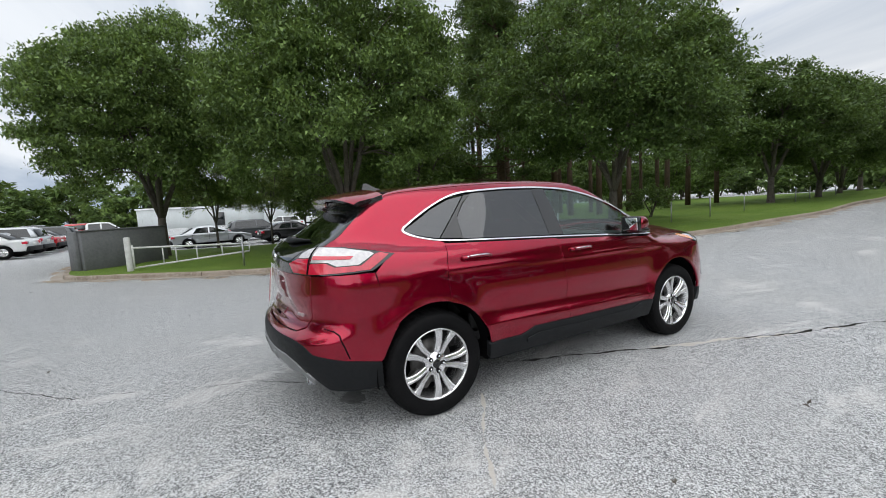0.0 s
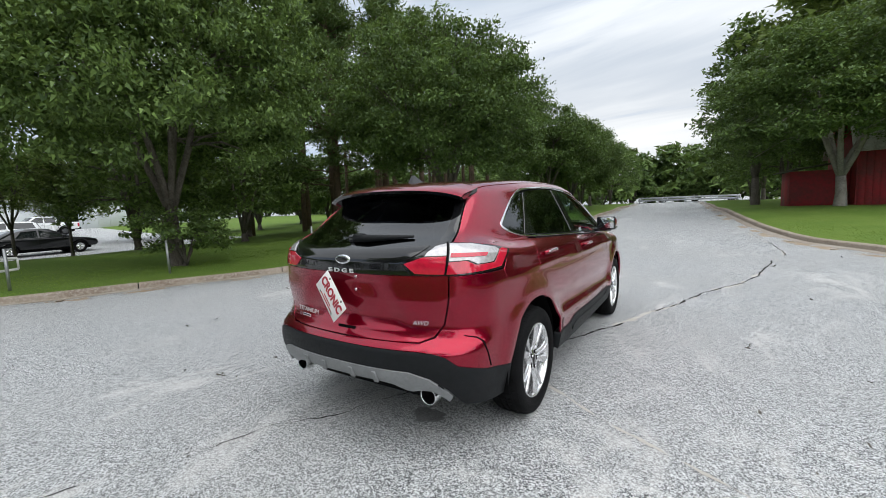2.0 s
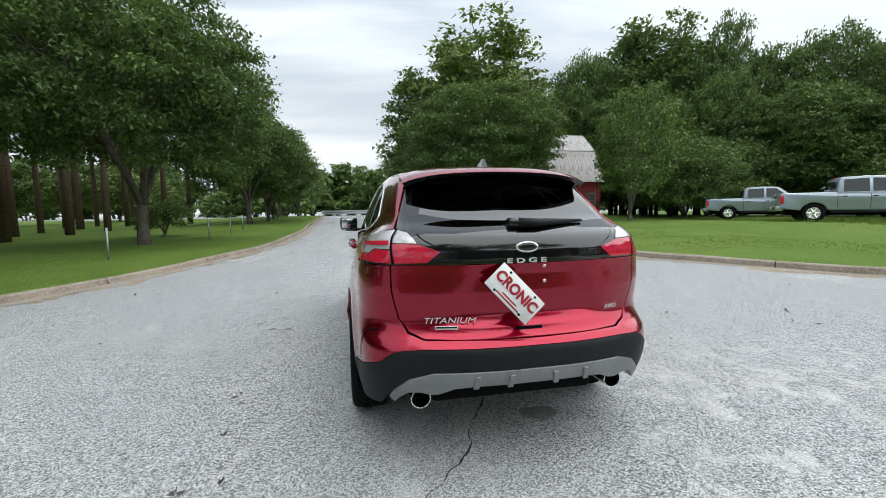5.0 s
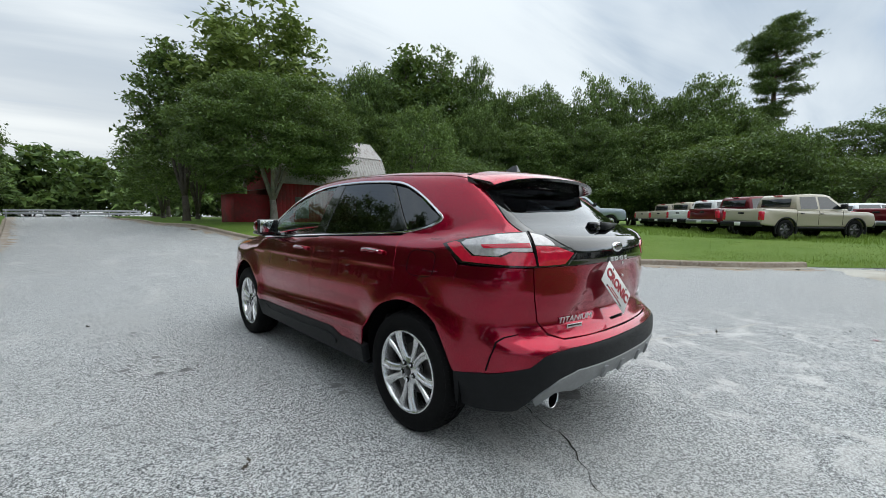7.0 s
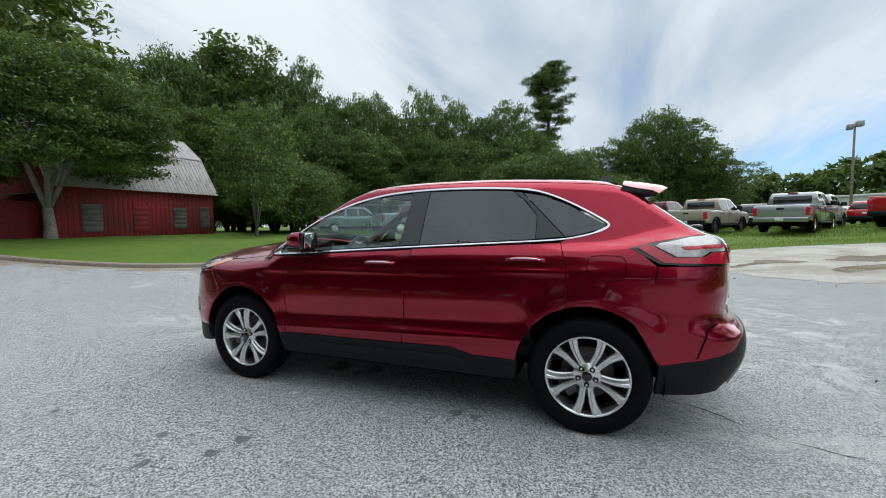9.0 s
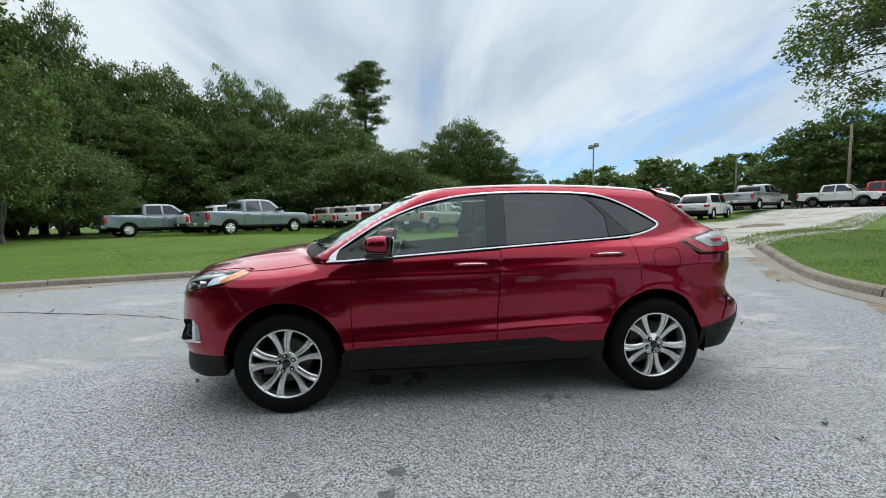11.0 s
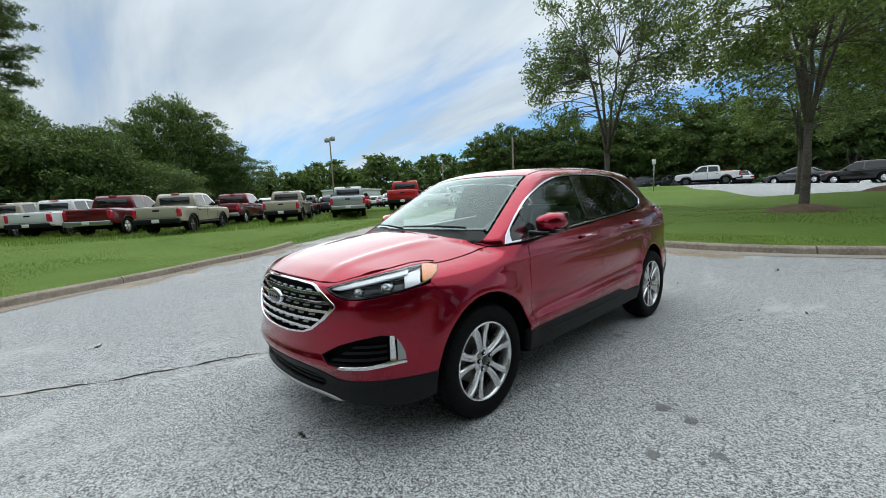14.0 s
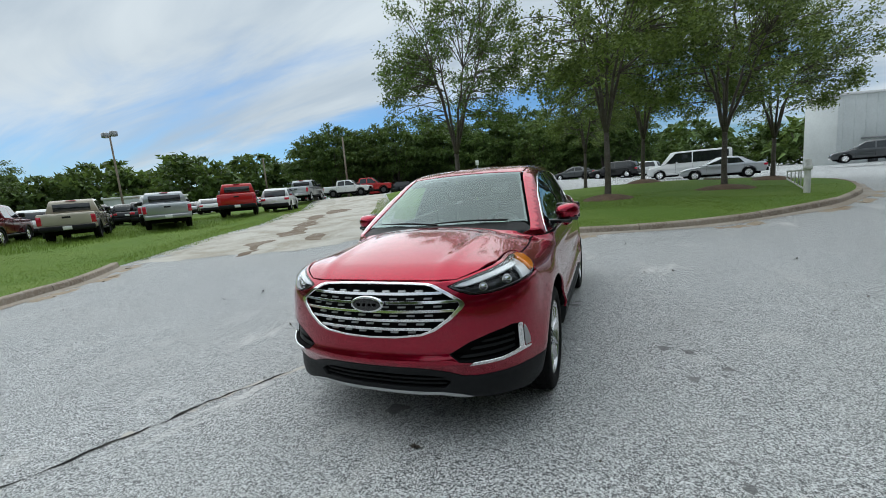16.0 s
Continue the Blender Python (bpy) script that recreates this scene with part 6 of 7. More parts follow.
# ---- marks on the road ----
CRACK = blend_material("crack_filling", (0.030, 0.028, 0.026), (0.07, 0.065, 0.058), (0.016, 0.016, 0.016), 6.0, 40.0, 0.8)
SILT = blend_material("pale_silt", (0.55, 0.52, 0.47), (0.48, 0.45, 0.40), (0.60, 0.58, 0.54), 5.0, 60.0, 0.6)
STAIN = blend_material("oil_stain", (0.13, 0.13, 0.132), (0.20, 0.20, 0.20), (0.36, 0.36, 0.36), 9.0, 120.0, 0.6)


def ribbon(name, line, width, seed, mat, label, lift, chance=1.0, wander=0.03):
    """A ragged strip that follows a line on the road."""
    c = smooth_line(line, 0.03)
    c = c + wander * np.array([(noise.noise((p[0] * 2.1, p[1] * 2.1, seed)), noise.noise((p[0] * 2.1, p[1] * 2.1, seed + 3))) for p in c])
    c = c + wander * .35 * np.array([(noise.noise((p[0] * 11, p[1] * 11, seed)), noise.noise((p[0] * 11, p[1] * 11, seed + 3))) for p in c])
    v, f = [], []
    a = left_of(c, 1) - c
    for i, p in enumerate(c):
        w = width * max(0.1, 1 + 1.7 * noise.noise((p[0] * 7, p[1] * 7, seed + 7)) + noise.noise((p[0] * 25, p[1] * 25, seed + 9)))
        if chance < 1 and noise.noise((p[0] * 1.1, p[1] * 1.1, seed + 11)) > chance - 0.5:
            w = 0.0005
        for s in (1, -1):
            q = p + a[i] * s * w / 2
            v.append((q[0], q[1], gz(q[0], q[1]) + lift))
    f = [(2 * i, 2 * i + 1, 2 * i + 3, 2 * i + 2) for i in range(len(c) - 1)]
    me = mesh_np(name, v, f, mat)
    if me.polygons[0].normal.z < 0:
        me.flip_normals()
    tagged(new(name, me), label, "road crack", kind="stuff")


MAIN = [(-7.2, 4.6), (-5.3, 2.5), (-4.3, 1.5), (-3.8, 1.12), (-3.0, .83), (-2.2, .36), (-1.86, .17), (-.33, -.5), (.87, -1.02), (2.06, -1.51), (3.46, -2.02), (4.58, -2.6), (6.9, -3.1), (9.0, -3.55), (14, -3.2)]
ribbon("road_crack", MAIN[:8], .0065, 1, CRACK, "fine dark crack across the asphalt", .004, .66, .09)
ribbon("road_crack", MAIN[7:], .022, 2, CRACK, "dark crack wandering across the asphalt", .004, .74, .07)
ribbon("crack_silt", MAIN[8:], .05, 4, SILT, "pale silt along the crack", .0025, .56, .07)
BACK = [(-1.0, -.85), (-1.09, -1.0), (-1.27, -1.26), (-1.41, -1.46), (-1.6, -1.8), (-1.82, -2.28), (-2.1, -2.9), (-2.5, -4.0)]
ribbon("road_joint", BACK, .016, 8, SILT, "pale sealed joint in the asphalt", .003, .85)


def blotch(x, y, r, seed, mat=STAIN, label="dark oil spot on the asphalt", name="oil_stain", lift=.003, stretch=1.0):
    n = 22
    pts = []
    for k in range(n):
        a = 2 * math.pi * k / n
        q = r * (1 + 0.75 * noise.noise((math.cos(a) * 1.3 + seed, math.sin(a) * 1.3, seed)))
        pts.append((x + q * math.cos(a) * stretch, y + q * math.sin(a)))
    v = [(x, y, gz(x, y) + lift)] + [(a, b, gz(a, b) + lift) for a, b in pts]
    me = mesh_np(name, v, [(0, 1 + i, 1 + (i + 1) % n) for i in range(n)], mat)
    tagged(new(name, me), label, "stain", kind="stuff")


for i, (x, y, r) in enumerate(((-1.86, -.30, .10), (.80, .42, .12), (.45, .38, .09), (.62, 1.72, .045), (.66, 1.90, .04), (.94, 2.11, .04), (1.15, 1.85, .035), (-.55, .92, .05), (-.70, .95, .04), (2.03, -.09, .07), (2.25, 1.9, .03), (-.15, 2.3, .02), (3.4, 4.3, .06), (9.6, 2.9, .08), (.55, .50, .05))):
    blotch(x, y, r, i * 3.1)
rng2 = np.random.default_rng(77)
for i in range(26):
    a, d = rng2.random() * 2 * math.pi, rng2.uniform(2.6, 8)
    blotch(math.cos(a) * d, math.sin(a) * d, rng2.uniform(.01, .022), i * 1.7 + 50)
# loose stones on the drive
def stones(name, spots, size, seed, mat, label):
    r = np.random.default_rng(seed)
    base = np.array([(1, 0, 0), (-1, 0, 0), (0, 1, 0), (0, -1, 0), (0, 0, 1), (0, 0, -.4)], float)
    faces = np.array([(0, 2, 4), (2, 1, 4), (1, 3, 4), (3, 0, 4), (2, 0, 5), (1, 2, 5), (3, 1, 5), (0, 3, 5)])
    out = []
    for x, y in spots:
        v = base * r.uniform(.5, 1.4, (6, 1)) * size * r.uniform(.4, 1.5) * (1, 1, .6)
        a = r.random() * 6.28
        v = v @ np.array(((math.cos(a), math.sin(a), 0), (-math.sin(a), math.cos(a), 0), (0, 0, 1))) + (x, y, gz(x, y) + .012)
        out.append(v[faces])
    tagged(new(name, quads_np(name, np.concatenate(out), mat, n=3)), label, "gravel", kind="stuff")


STONE = material("pale_gravel_stone", (0.52, 0.49, 0.44), .85, vary=.35, scale=12)
u = rng2.random((1100, 2))
stones("gravel_stones", [(-4.6 - 12 * a + 2.4 * (b - .5), -7.6 - 5.2 * a + 5.5 * (b - .5) * (1 - .3 * a)) for a, b in u], .013, 5, STONE, "loose pale stones scattered over the drive")
bits = []
for i in range(150):
    a, d = rng2.random() * 2 * math.pi, rng2.uniform(2, 12)
    x, y = math.cos(a) * d, math.sin(a) * d
    bits.append((x, y))
lv = leaves(np.array([(x, y, gz(x, y) + .012) for x, y in bits]), np.array([.01]), 220, .045, rng2, 0.0, .5)
tagged(new("fallen_leaves", quads_np("fallen_leaves", lv, BARK)), "scattered dry brown leaves and bark bits", "leaf litter", kind="stuff")
paper = quads_np("paper_scrap", np.array([[(.755, 1.03, .008), (.795, 1.04, .012), (.79, 1.075, .006), (.76, 1.065, .010)]]), WHITE)
tagged(new("paper_scrap", paper), "small white scrap of paper on the asphalt", "litter")
chip = quads_np("plastic_scrap", np.array([[(-3.56, -4.05, .008), (-3.49, -4.06, .014), (-3.48, -4.01, .010), (-3.55, -4.0, .02)]]), LENS_RED)
tagged(new("plastic_scrap", chip), "small red scrap of plastic on the asphalt", "litter")
# bare earth and grass breaking through the drive
for i, (x, y, rx, ry) in enumerate(((-5.6, -9.4, 1.0, .35), (-8.2, -10.2, 1.3, .4), (-6.9, -8.2, .8, .3), (-10.5, -11.6, 1.6, .5), (-13.5, -13.4, 1.5, .5), (-4.4, -8.4, .6, .25), (-17.0, -14.6, 2.0, .6))):
    loop = [(x + rx * math.cos(q) * .86 - ry * math.sin(q) * .5, y + rx * math.cos(q) * .5 + ry * math.sin(q) * .86) for q in np.linspace(0, 2 * math.pi, 20, endpoint=False)]
    strip("earth_patch", ragged(loop, .5, i * 2.3), EARTH, "damp brown earth showing through the gravel", "bare earth", .011, kind="stuff", step=.25)

# sediment along the gutters
for line, side_, seed in ((KERB_N, 1, 3), (KERB_S, -1, 5), (KERB_W, 1, 7)):
    ribbon("gutter_sediment", left_of(line, -side_ * .36)[::8], .22, seed, DIRT, "reddish sand washed along the gutter", .0035, .50, .15)

# ---- grass blades near the road ----


def blades(name, loop, count, near, seed, label, height=.055):
    r = np.random.default_rng(seed)
    lo, hi = loop.min(0), loop.max(0)
    lo, hi = np.maximum(lo, -near), np.minimum(hi, near)
    p = r.random((count * 6, 2)) * (hi - lo) + lo
    p = p[inside(loop, p)]
    p = p[r.random(len(p)) < np.clip(1.25 - np.hypot(p[:, 0], p[:, 1]) / near, 0, 1)][:count]
    z = ground_z(p[:, 0], p[:, 1]) + KERB_H - .02
    a = r.random(len(p)) * 2 * np.pi
    w = .005 + .006 * r.random(len(p))
    h = height * (.5 + r.random(len(p)))
    b = np.c_[p, z]
    sx = np.c_[np.cos(a) * w, np.sin(a) * w, np.zeros(len(p))]
    tip = b + np.c_[r.normal(0, .025, (len(p), 2)), h]
    tagged(new(name, quads_np(name, np.stack([b - sx, b + sx, tip], 1), GRASS_BLADE, n=3)), label, "grass", kind="stuff")


blades("grass_north", LAWN_N, 45000, 17, 1, "short green grass blades", .028)
blades("grass_south", LAWN_S, 45000, 17, 2, "short green grass blades", .028)
blades("verge_grass", np.array([(-2.6, -10.4), (-6, -12.0), (-14, -15.4), (-24, -21.5), (-24, -23.2), (-14, -17.0), (-6, -13.6), (-2.2, -11.8)], float), 9000, 34, 6, "rough grass creeping over the drive's edge", .07)
blades("verge_grass", np.array([(-8.6, -6.1), (-12, -7.6), (-17, -10.2), (-24, -14.4), (-24, -15.8), (-17, -11.8), (-12, -9.0), (-9.0, -7.2)], float), 7000, 34, 7, "rough grass creeping over the drive's edge", .07)
blades("grass_west", LAWN_W, 45000, 15, 3, "short green grass blades", .028)
TALL = np.array([(14, -17.5), (-12, -17.0), (-20, -22), (-12, -30), (14, -32)])
blades("long_grass", TALL, 26000, 32, 4, "longer rough grass under the parked trucks", .16)

# ---- vehicles ----
BODY = {
    "grey": paint("blue_grey_paint", (0.32, 0.37, 0.42), .35, .4), "tan": paint("sand_paint", (0.44, 0.395, 0.32), .45, .1), "white": paint("white_paint", (0.72, 0.73, 0.73), .4, .0),
    "maroon": paint("maroon_paint", (0.14, .008, .015), .35, .4), "red": paint("bright_red_paint", (0.45, .012, .015), .35, .1), "silver": paint("silver_paint", (0.42, 0.44, 0.46), .3, .7), "black": paint("black_paint", (.012, .012, .014), .3, .3), "darkgrey": paint("dark_grey_paint", (.07, .075, .08), .35, .5),
}
CAR_GLASS = material("dark_car_glass", (0.012, 0.015, 0.017), 0.04, spec=0.8)


def slab(profile, width, inset=.06, tumble=None):
    """A body from a side profile (x, z): full depth with softened edges. width(z) is half the width."""
    p = np.array(profile, float)
    q = shrink(p, inset)
    n = len(p)
    rings = []
    for s in (1, -1):
        for pts, d in ((p, inset), (shrink(p, inset * .35), inset * .3), (q, 0)):
            rings.append([(x, s * (width(z) - d), z) for x, z in pts])
    order = [rings[2], rings[1], rings[0], rings[3], rings[4], rings[5]]
    v = [c for r in order for c in r]
    f = []
    for k in range(5):
        f += [(k * n + i, k * n + (i + 1) % n, (k + 1) * n + (i + 1) % n, (k + 1) * n + i) for i in range(n)]
    f += [tuple(range(n))[::-1], tuple(5 * n + i for i in range(n))]
    bm = bmesh.new()
    vs = [bm.verts.new(c) for c in v]
    for t in f:
        bm.faces.new([vs[i] for i in t])
    bmesh.ops.recalc_face_normals(bm, faces=bm.faces)
    return bm


def side_pane(bm, poly, width, s):
    vs = [bm.verts.new((x, s * (width(z) + .004), z)) for x, z in poly]
    back = [bm.verts.new((x, s * (width(z) - .03), z)) for x, z in poly]
    bm.faces.new(vs)
    for i in range(len(vs)):
        j = (i + 1) % len(vs)
        bm.faces.new((vs[i], vs[j], back[j], back[i]))
    bmesh.ops.recalc_face_normals(bm, faces=bm.faces)


TYRES = {}


def simple_wheel(parent, x, y, r, dark):
    key = (r, dark)
    if key not in TYRES:
        v, f = lathe([(r * .62, -.10), (r * .7, -.125), (r * .92, -.125), (r, -.10), (r, .10), (r * .92, .125), (r * .7, .125), (r * .62, .10), (r * .6, .03)], 32)
        ty = mesh_np("tyre", v, f, TYRE)
        pieces = [lathe([(r * .62, .095), (r * .58, .10), (r * .55, .04), (r * .1, .03)], 24), lathe([(.001, .085), (r * .16, .08), (r * .17, .03)], 16)]
        for k in range(6):
            a = k * math.pi / 3
            c, s_ = math.cos(a), math.sin(a)
            vv = []
            for q, w in ((.1 * r, .16 * r), (.6 * r, .10 * r)):
                for t, yy3 in ((-w, .055), (0, .088), (w, .055)):
                    vv.append((c * q - s_ * t, yy3, s_ * q + c * t))
            pieces.append((vv, [(0, 1, 4, 3), (1, 2, 5, 4)]))
        TYRES[key] = (ty, mesh_np("rim", *join_np(pieces), ALLOY_DARK if dark else ALLOY, smooth=False))
    m = pose(x, y, r, 0, 0, 180 if y < 0 else 0)
    w = new("wheel")
    w.parent, w.matrix_basis = parent, m
    child("tyre", TYRES[key][0], w)
    child("rim", TYRES[key][1], w)


def arch(cx, r, z0):
    h = math.acos(min(1, max(-1, (z0 - r * .98) / (r * 1.16))))
    return [(cx + r * 1.16 * math.sin(a), r * .98 + r * 1.16 * math.cos(a)) for a in np.linspace(-h, h, 12)][::-1]


def pickup(color, label, L=5.6, W=1.96, H=1.9, r=.40, dark=False, flares=True):
    root = empty("pickup_truck", label, "truck", group="parked trucks")
    h, hw = L / 2, W / 2
    belt = H * .64
    z0 = .52
    fx, rx = h - .95, -h + 1.15

    def width(z):
        return hw * (1 - .02 * max(0, .9 - z)) - max(0, z - belt) * .30

    low = [(-h + .02, z0 + .08), (-h, z0 + .16), (-h + .015, belt + .02), (-h + .05, belt + .045), (-1.12, belt + .045), (-1.06, belt), (1.15, belt - .01), (1.45, belt - .03), (h - .30, belt - .06), (h - .10, belt - .12), (h - .01, belt - .30), (h, z0 + .25), (h - .02, z0 + .1), (h - .12, z0)]
    low = low + arch(fx, r, z0) + arch(rx, r, z0)
    part("body", slab(low, width, .05), BODY[color], root)
    cab = [(-1.10, belt - .05), (-1.03, H - .15), (-.92, H - .035), (-.2, H), (.42, H - .025), (.60, H - .07), (1.34, belt - .03)]
    part("cab", slab(cab, width, .05), BODY[color], root)
    for s in (1, -1):
        for nm, poly in (("rear_window", [(-.90, belt + .05), (-.86, H - .14), (-.10, H - .10), (-.10, belt + .05)]), ("front_window", [(.0, belt + .05), (.0, H - .10), (.46, H - .125), (1.04, belt + .10), (1.04, belt + .05)])):
            bm = bmesh.new()
            side_pane(bm, poly, width, s)
            part(nm, bm, CAR_GLASS, root, smooth=False)
        part("tail_lamp", boxed(-h - .012, -h + .14, s * hw - .15 if s > 0 else -hw - .008, hw + .008 if s > 0 else -hw + .15, belt - .42, belt - .06, .02, 2), LENS_RED, root, "red tail lamp")
        part("door_mirror", boxed(.93, 1.05, hw - .02 if s > 0 else -hw - .22, hw + .22 if s > 0 else -hw + .02, belt + .05, belt + .27, .03, 2), GLOSS_BLACK, root)
        part("front_lamp", boxed(h - .35, h - .03, hw - .32 if s > 0 else -hw + .02, hw - .02 if s > 0 else -hw + .32, belt - .36, belt - .24, .02, 2), LENS_CLEAR, root)
        part("sill_step", boxed(rx + .55, fx - .55, hw - .10 if s > 0 else -hw - .02, hw + .02 if s > 0 else -hw + .10, .42, .50, .02, 2), PLASTIC, root)
        for x in (fx, rx):
            simple_wheel(root, x, s * (hw - .13), r, dark)
            if flares:
                a = np.linspace(radians(-20), radians(200), 18)
                v = [(x + (r * q) * math.cos(t), s * (hw + d), r * .98 + r * q * math.sin(t)) for t in a for q, d in ((1.17, -.05), (1.17, .022), (1.30, .022), (1.30, -.02))]
                f = [(4 * i + k, 4 * i + 4 + k, 4 * i + 5 + k, 4 * i + 1 + k) for i in range(len(a) - 1) for k in range(3)]
                if s > 0:
                    f = [t[::-1] for t in f]
                child("wheel_arch", mesh_np("wheel_arch", v, f, PLASTIC), root)
        for x in (.16, -.76):
            part("door_handle", boxed(x - .16, x, hw - .01 if s > 0 else -hw - .03, hw + .03 if s > 0 else -hw + .01, belt - .16, belt - .12, .01, 1), PLASTIC, root)
        for x in (1.10, -.05, -1.06):
            part("door_gap", boxed(x - .006, x + .006, hw - .04 if s > 0 else -hw - .004, hw + .004 if s > 0 else -hw + .04, z0 + .08, belt - .03), DARK, root)
    part("back_window", boxed(-.02, .02, -hw + .30, hw - .30, -.17, .17, .01, 1), CAR_GLASS, root, m=pose(-1.085, 0, (belt + H) / 2 - .03, 0, 7, 0))
    part("windscreen", boxed(-.012, .012, -hw + .22, hw - .22, -.41, .41, .01, 1), CAR_GLASS, root, m=pose(.985, 0, (belt + H) / 2 - .03, 0, -49, 0))
    part("tailgate", boxed(-h - .018, -h + .03, -hw + .17, hw - .17, z0 + .22, belt - .01, .015, 2), BODY[color], root)
    part("tailgate_handle", boxed(-h - .028, -h, -.14, .14, belt - .17, belt - .09, .01, 1), PLASTIC, root)
    part("rear_bumper", boxed(-h - .16, -h + .12, -hw + .04, hw - .04, z0 - .02, z0 + .19, .035, 2), PLASTIC if dark else SATIN, root)
    part("dealer_tag", boxed(-h - .175, -h - .16, -.15, .15, z0 + .02, z0 + .17, .005, 1), WHITE, root)
    part("front_bumper", boxed(h - .12, h + .08, -hw + .05, hw - .05, z0 - .05, z0 + .20, .04, 2), PLASTIC, root)
    part("grille", boxed(h - .04, h + .02, -hw + .34, hw - .34, z0 + .22, belt - .24, .02, 2), GLOSS_BLACK, root)
    part("underbody", boxed(-h + .3, h - .3, -hw + .25, hw - .25, .32, z0 + .2, .03, 1), DARK, root)
    part("high_brake_lamp", boxed(-1.03, -.95, -.18, .18, H - .075, H - .045, .005, 1), LENS_RED, root)
    return root


def small_car(color, label, kind="suv"):
    L, W, H, r = {"suv": (4.7, 1.86, 1.66, .35), "sedan": (4.8, 1.84, 1.44, .33), "van": (5.7, 2.0, 2.1, .37)}[kind]
    root = empty("van" if kind == "van" else "parked_car", label, "van" if kind == "van" else "car", group="parked cars")
    h, hw = L / 2, W / 2
    belt = {"suv": 1.02, "sedan": .93, "van": 1.18}[kind]
    z0, fx, rx = .34, h - .9, -h + .95

    def width(z):
        return hw - max(0, z - belt) * (.30 if kind != "van" else .12) - max(0, .6 - z) * .08

    hood_z = {"suv": .98, "sedan": .88, "van": 1.12}[kind]
    low = [(-h + .08, z0), (-h, z0 + .25), (-h + .03, belt - .12), (-h + .10, belt), (-1.0, belt + .01), (.6, belt), (1.15 if kind != "van" else 1.7, belt - .02), (h - .5, hood_z - .06), (h - .12, hood_z - .16), (h, hood_z - .36), (h - .03, z0 + .1), (h - .12, z0)]
    low = low + arch(fx, r, z0) + arch(rx, r, z0)
    part("body", slab(low, width, .07), BODY[color], root)
    top = {"suv": [(-h + .16, belt - .05), (-h + .42, H - .16), (-h + .75, H - .03), (-.3, H), (.25, H - .02), (1.15, belt - .04)], "sedan": [(-h + .62, belt - .04), (-1.05, H - .10), (-.6, H - .01), (-.1, H), (.25, H - .04), (1.15, belt - .04)], "van": [(-h + .06, belt - .05), (-h + .10, H - .10), (-h + .22, H), (.9, H), (1.2, H - .05), (1.85, belt - .04)]}[kind]
    part("cabin", slab(top, width, .06), BODY[color], root)
    t = {"suv": (-h + .45, -h + .62, .12, .62, 1.0), "sedan": (-1.2, -.92, -.05, .30, .92), "van": (-h + .3, -h + .3, 1.0, 1.15, 1.6)}[kind]
    for s in (1, -1):
        bm = bmesh.new()
        side_pane(bm, [(t[0], belt + .04), (t[1], H - .14), (-.30, H - .10), (-.30, belt + .04)], width, s)
        part("rear_side_window", bm, CAR_GLASS, root, smooth=False)
        bm = bmesh.new()
        side_pane(bm, [(-.22, belt + .04), (-.22, H - .10), (t[3] - .30, H - .12), (t[4] - .04, belt + .04)], width, s)
        part("front_side_window", bm, CAR_GLASS, root, smooth=False)
        part("tail_lamp", boxed(-h - .006, -h + .22, hw - .30 if s > 0 else -hw - .002, hw + .002 if s > 0 else -hw + .30, belt - .24, belt - .08, .03, 2), LENS_RED, root)
        part("front_lamp", boxed(h - .42, h - .05, hw - .38 if s > 0 else -hw + .03, hw - .03 if s > 0 else -hw + .38, hood_z - .28, hood_z - .17, .03, 2), LENS_CLEAR, root)
        part("door_mirror", boxed(.72, .84, hw - .04 if s > 0 else -hw - .17, hw + .17 if s > 0 else -hw + .04, belt, belt + .14, .03, 2), BODY[color], root)
        for x in (fx, rx):
            simple_wheel(root, x, s * (hw - .13), r, False)
        for x in (.86, -.26, -1.22):
            part("door_gap", boxed(x - .005, x + .005, hw - .04 if s > 0 else -hw - .003, hw + .003 if s > 0 else -hw + .04, z0 + .12, belt - .03), DARK, root)
    rear_x0 = {"suv": (-h + .27, belt + .24, 24, .24), "sedan": (-h + .98, belt + .24, 58, .32), "van": (-h + .05, belt + .45, 3, .3)}[kind]
    part("rear_window", boxed(-.02, .02, -hw + .24, hw - .24, -rear_x0[3], rear_x0[3], .01, 1), CAR_GLASS, root, m=pose(rear_x0[0], 0, rear_x0[1], 0, rear_x0[2], 0))
    part("rear_bumper", boxed(-h - .07, -h + .12, -hw + .05, hw - .05, z0, z0 + .24, .05, 2), PLASTIC, root)
    part("dealer_tag", boxed(-h - .03, -h + .02, -.15, .15, belt - .32, belt - .18, .005, 1), WHITE, root)
    part("underbody", boxed(-h + .3, h - .3, -hw + .2, hw - .2, .2, z0 + .2, .03, 1), DARK, root)
    return root


FLEET = {}


def park(kind, color, x, y, heading, label, by="rear", lift=KERB_H - .01, **k):
    """Parks a vehicle with the middle of its rear bumper (or its own middle) at x, y."""
    key = (kind, color, tuple(sorted(k.items())))
    L = {"suv": 4.7, "sedan": 4.8, "van": 5.7}.get(kind, k.get("L", 5.6))
    a = radians(heading)
    cx, cy = (x + math.cos(a) * L / 2, y + math.sin(a) * L / 2) if by == "rear" else (x, y)
    m = pose(cx, cy, gz(cx, cy) + lift, 0, 0, heading)
    if key not in FLEET:
        FLEET[key] = pickup(color, label, **k) if kind == "pickup" else small_car(color, label, kind)
        FLEET[key].matrix_basis = m
        return FLEET[key]
    ob = copy_thing(FLEET[key], m)
    ob["label"] = label
    return ob


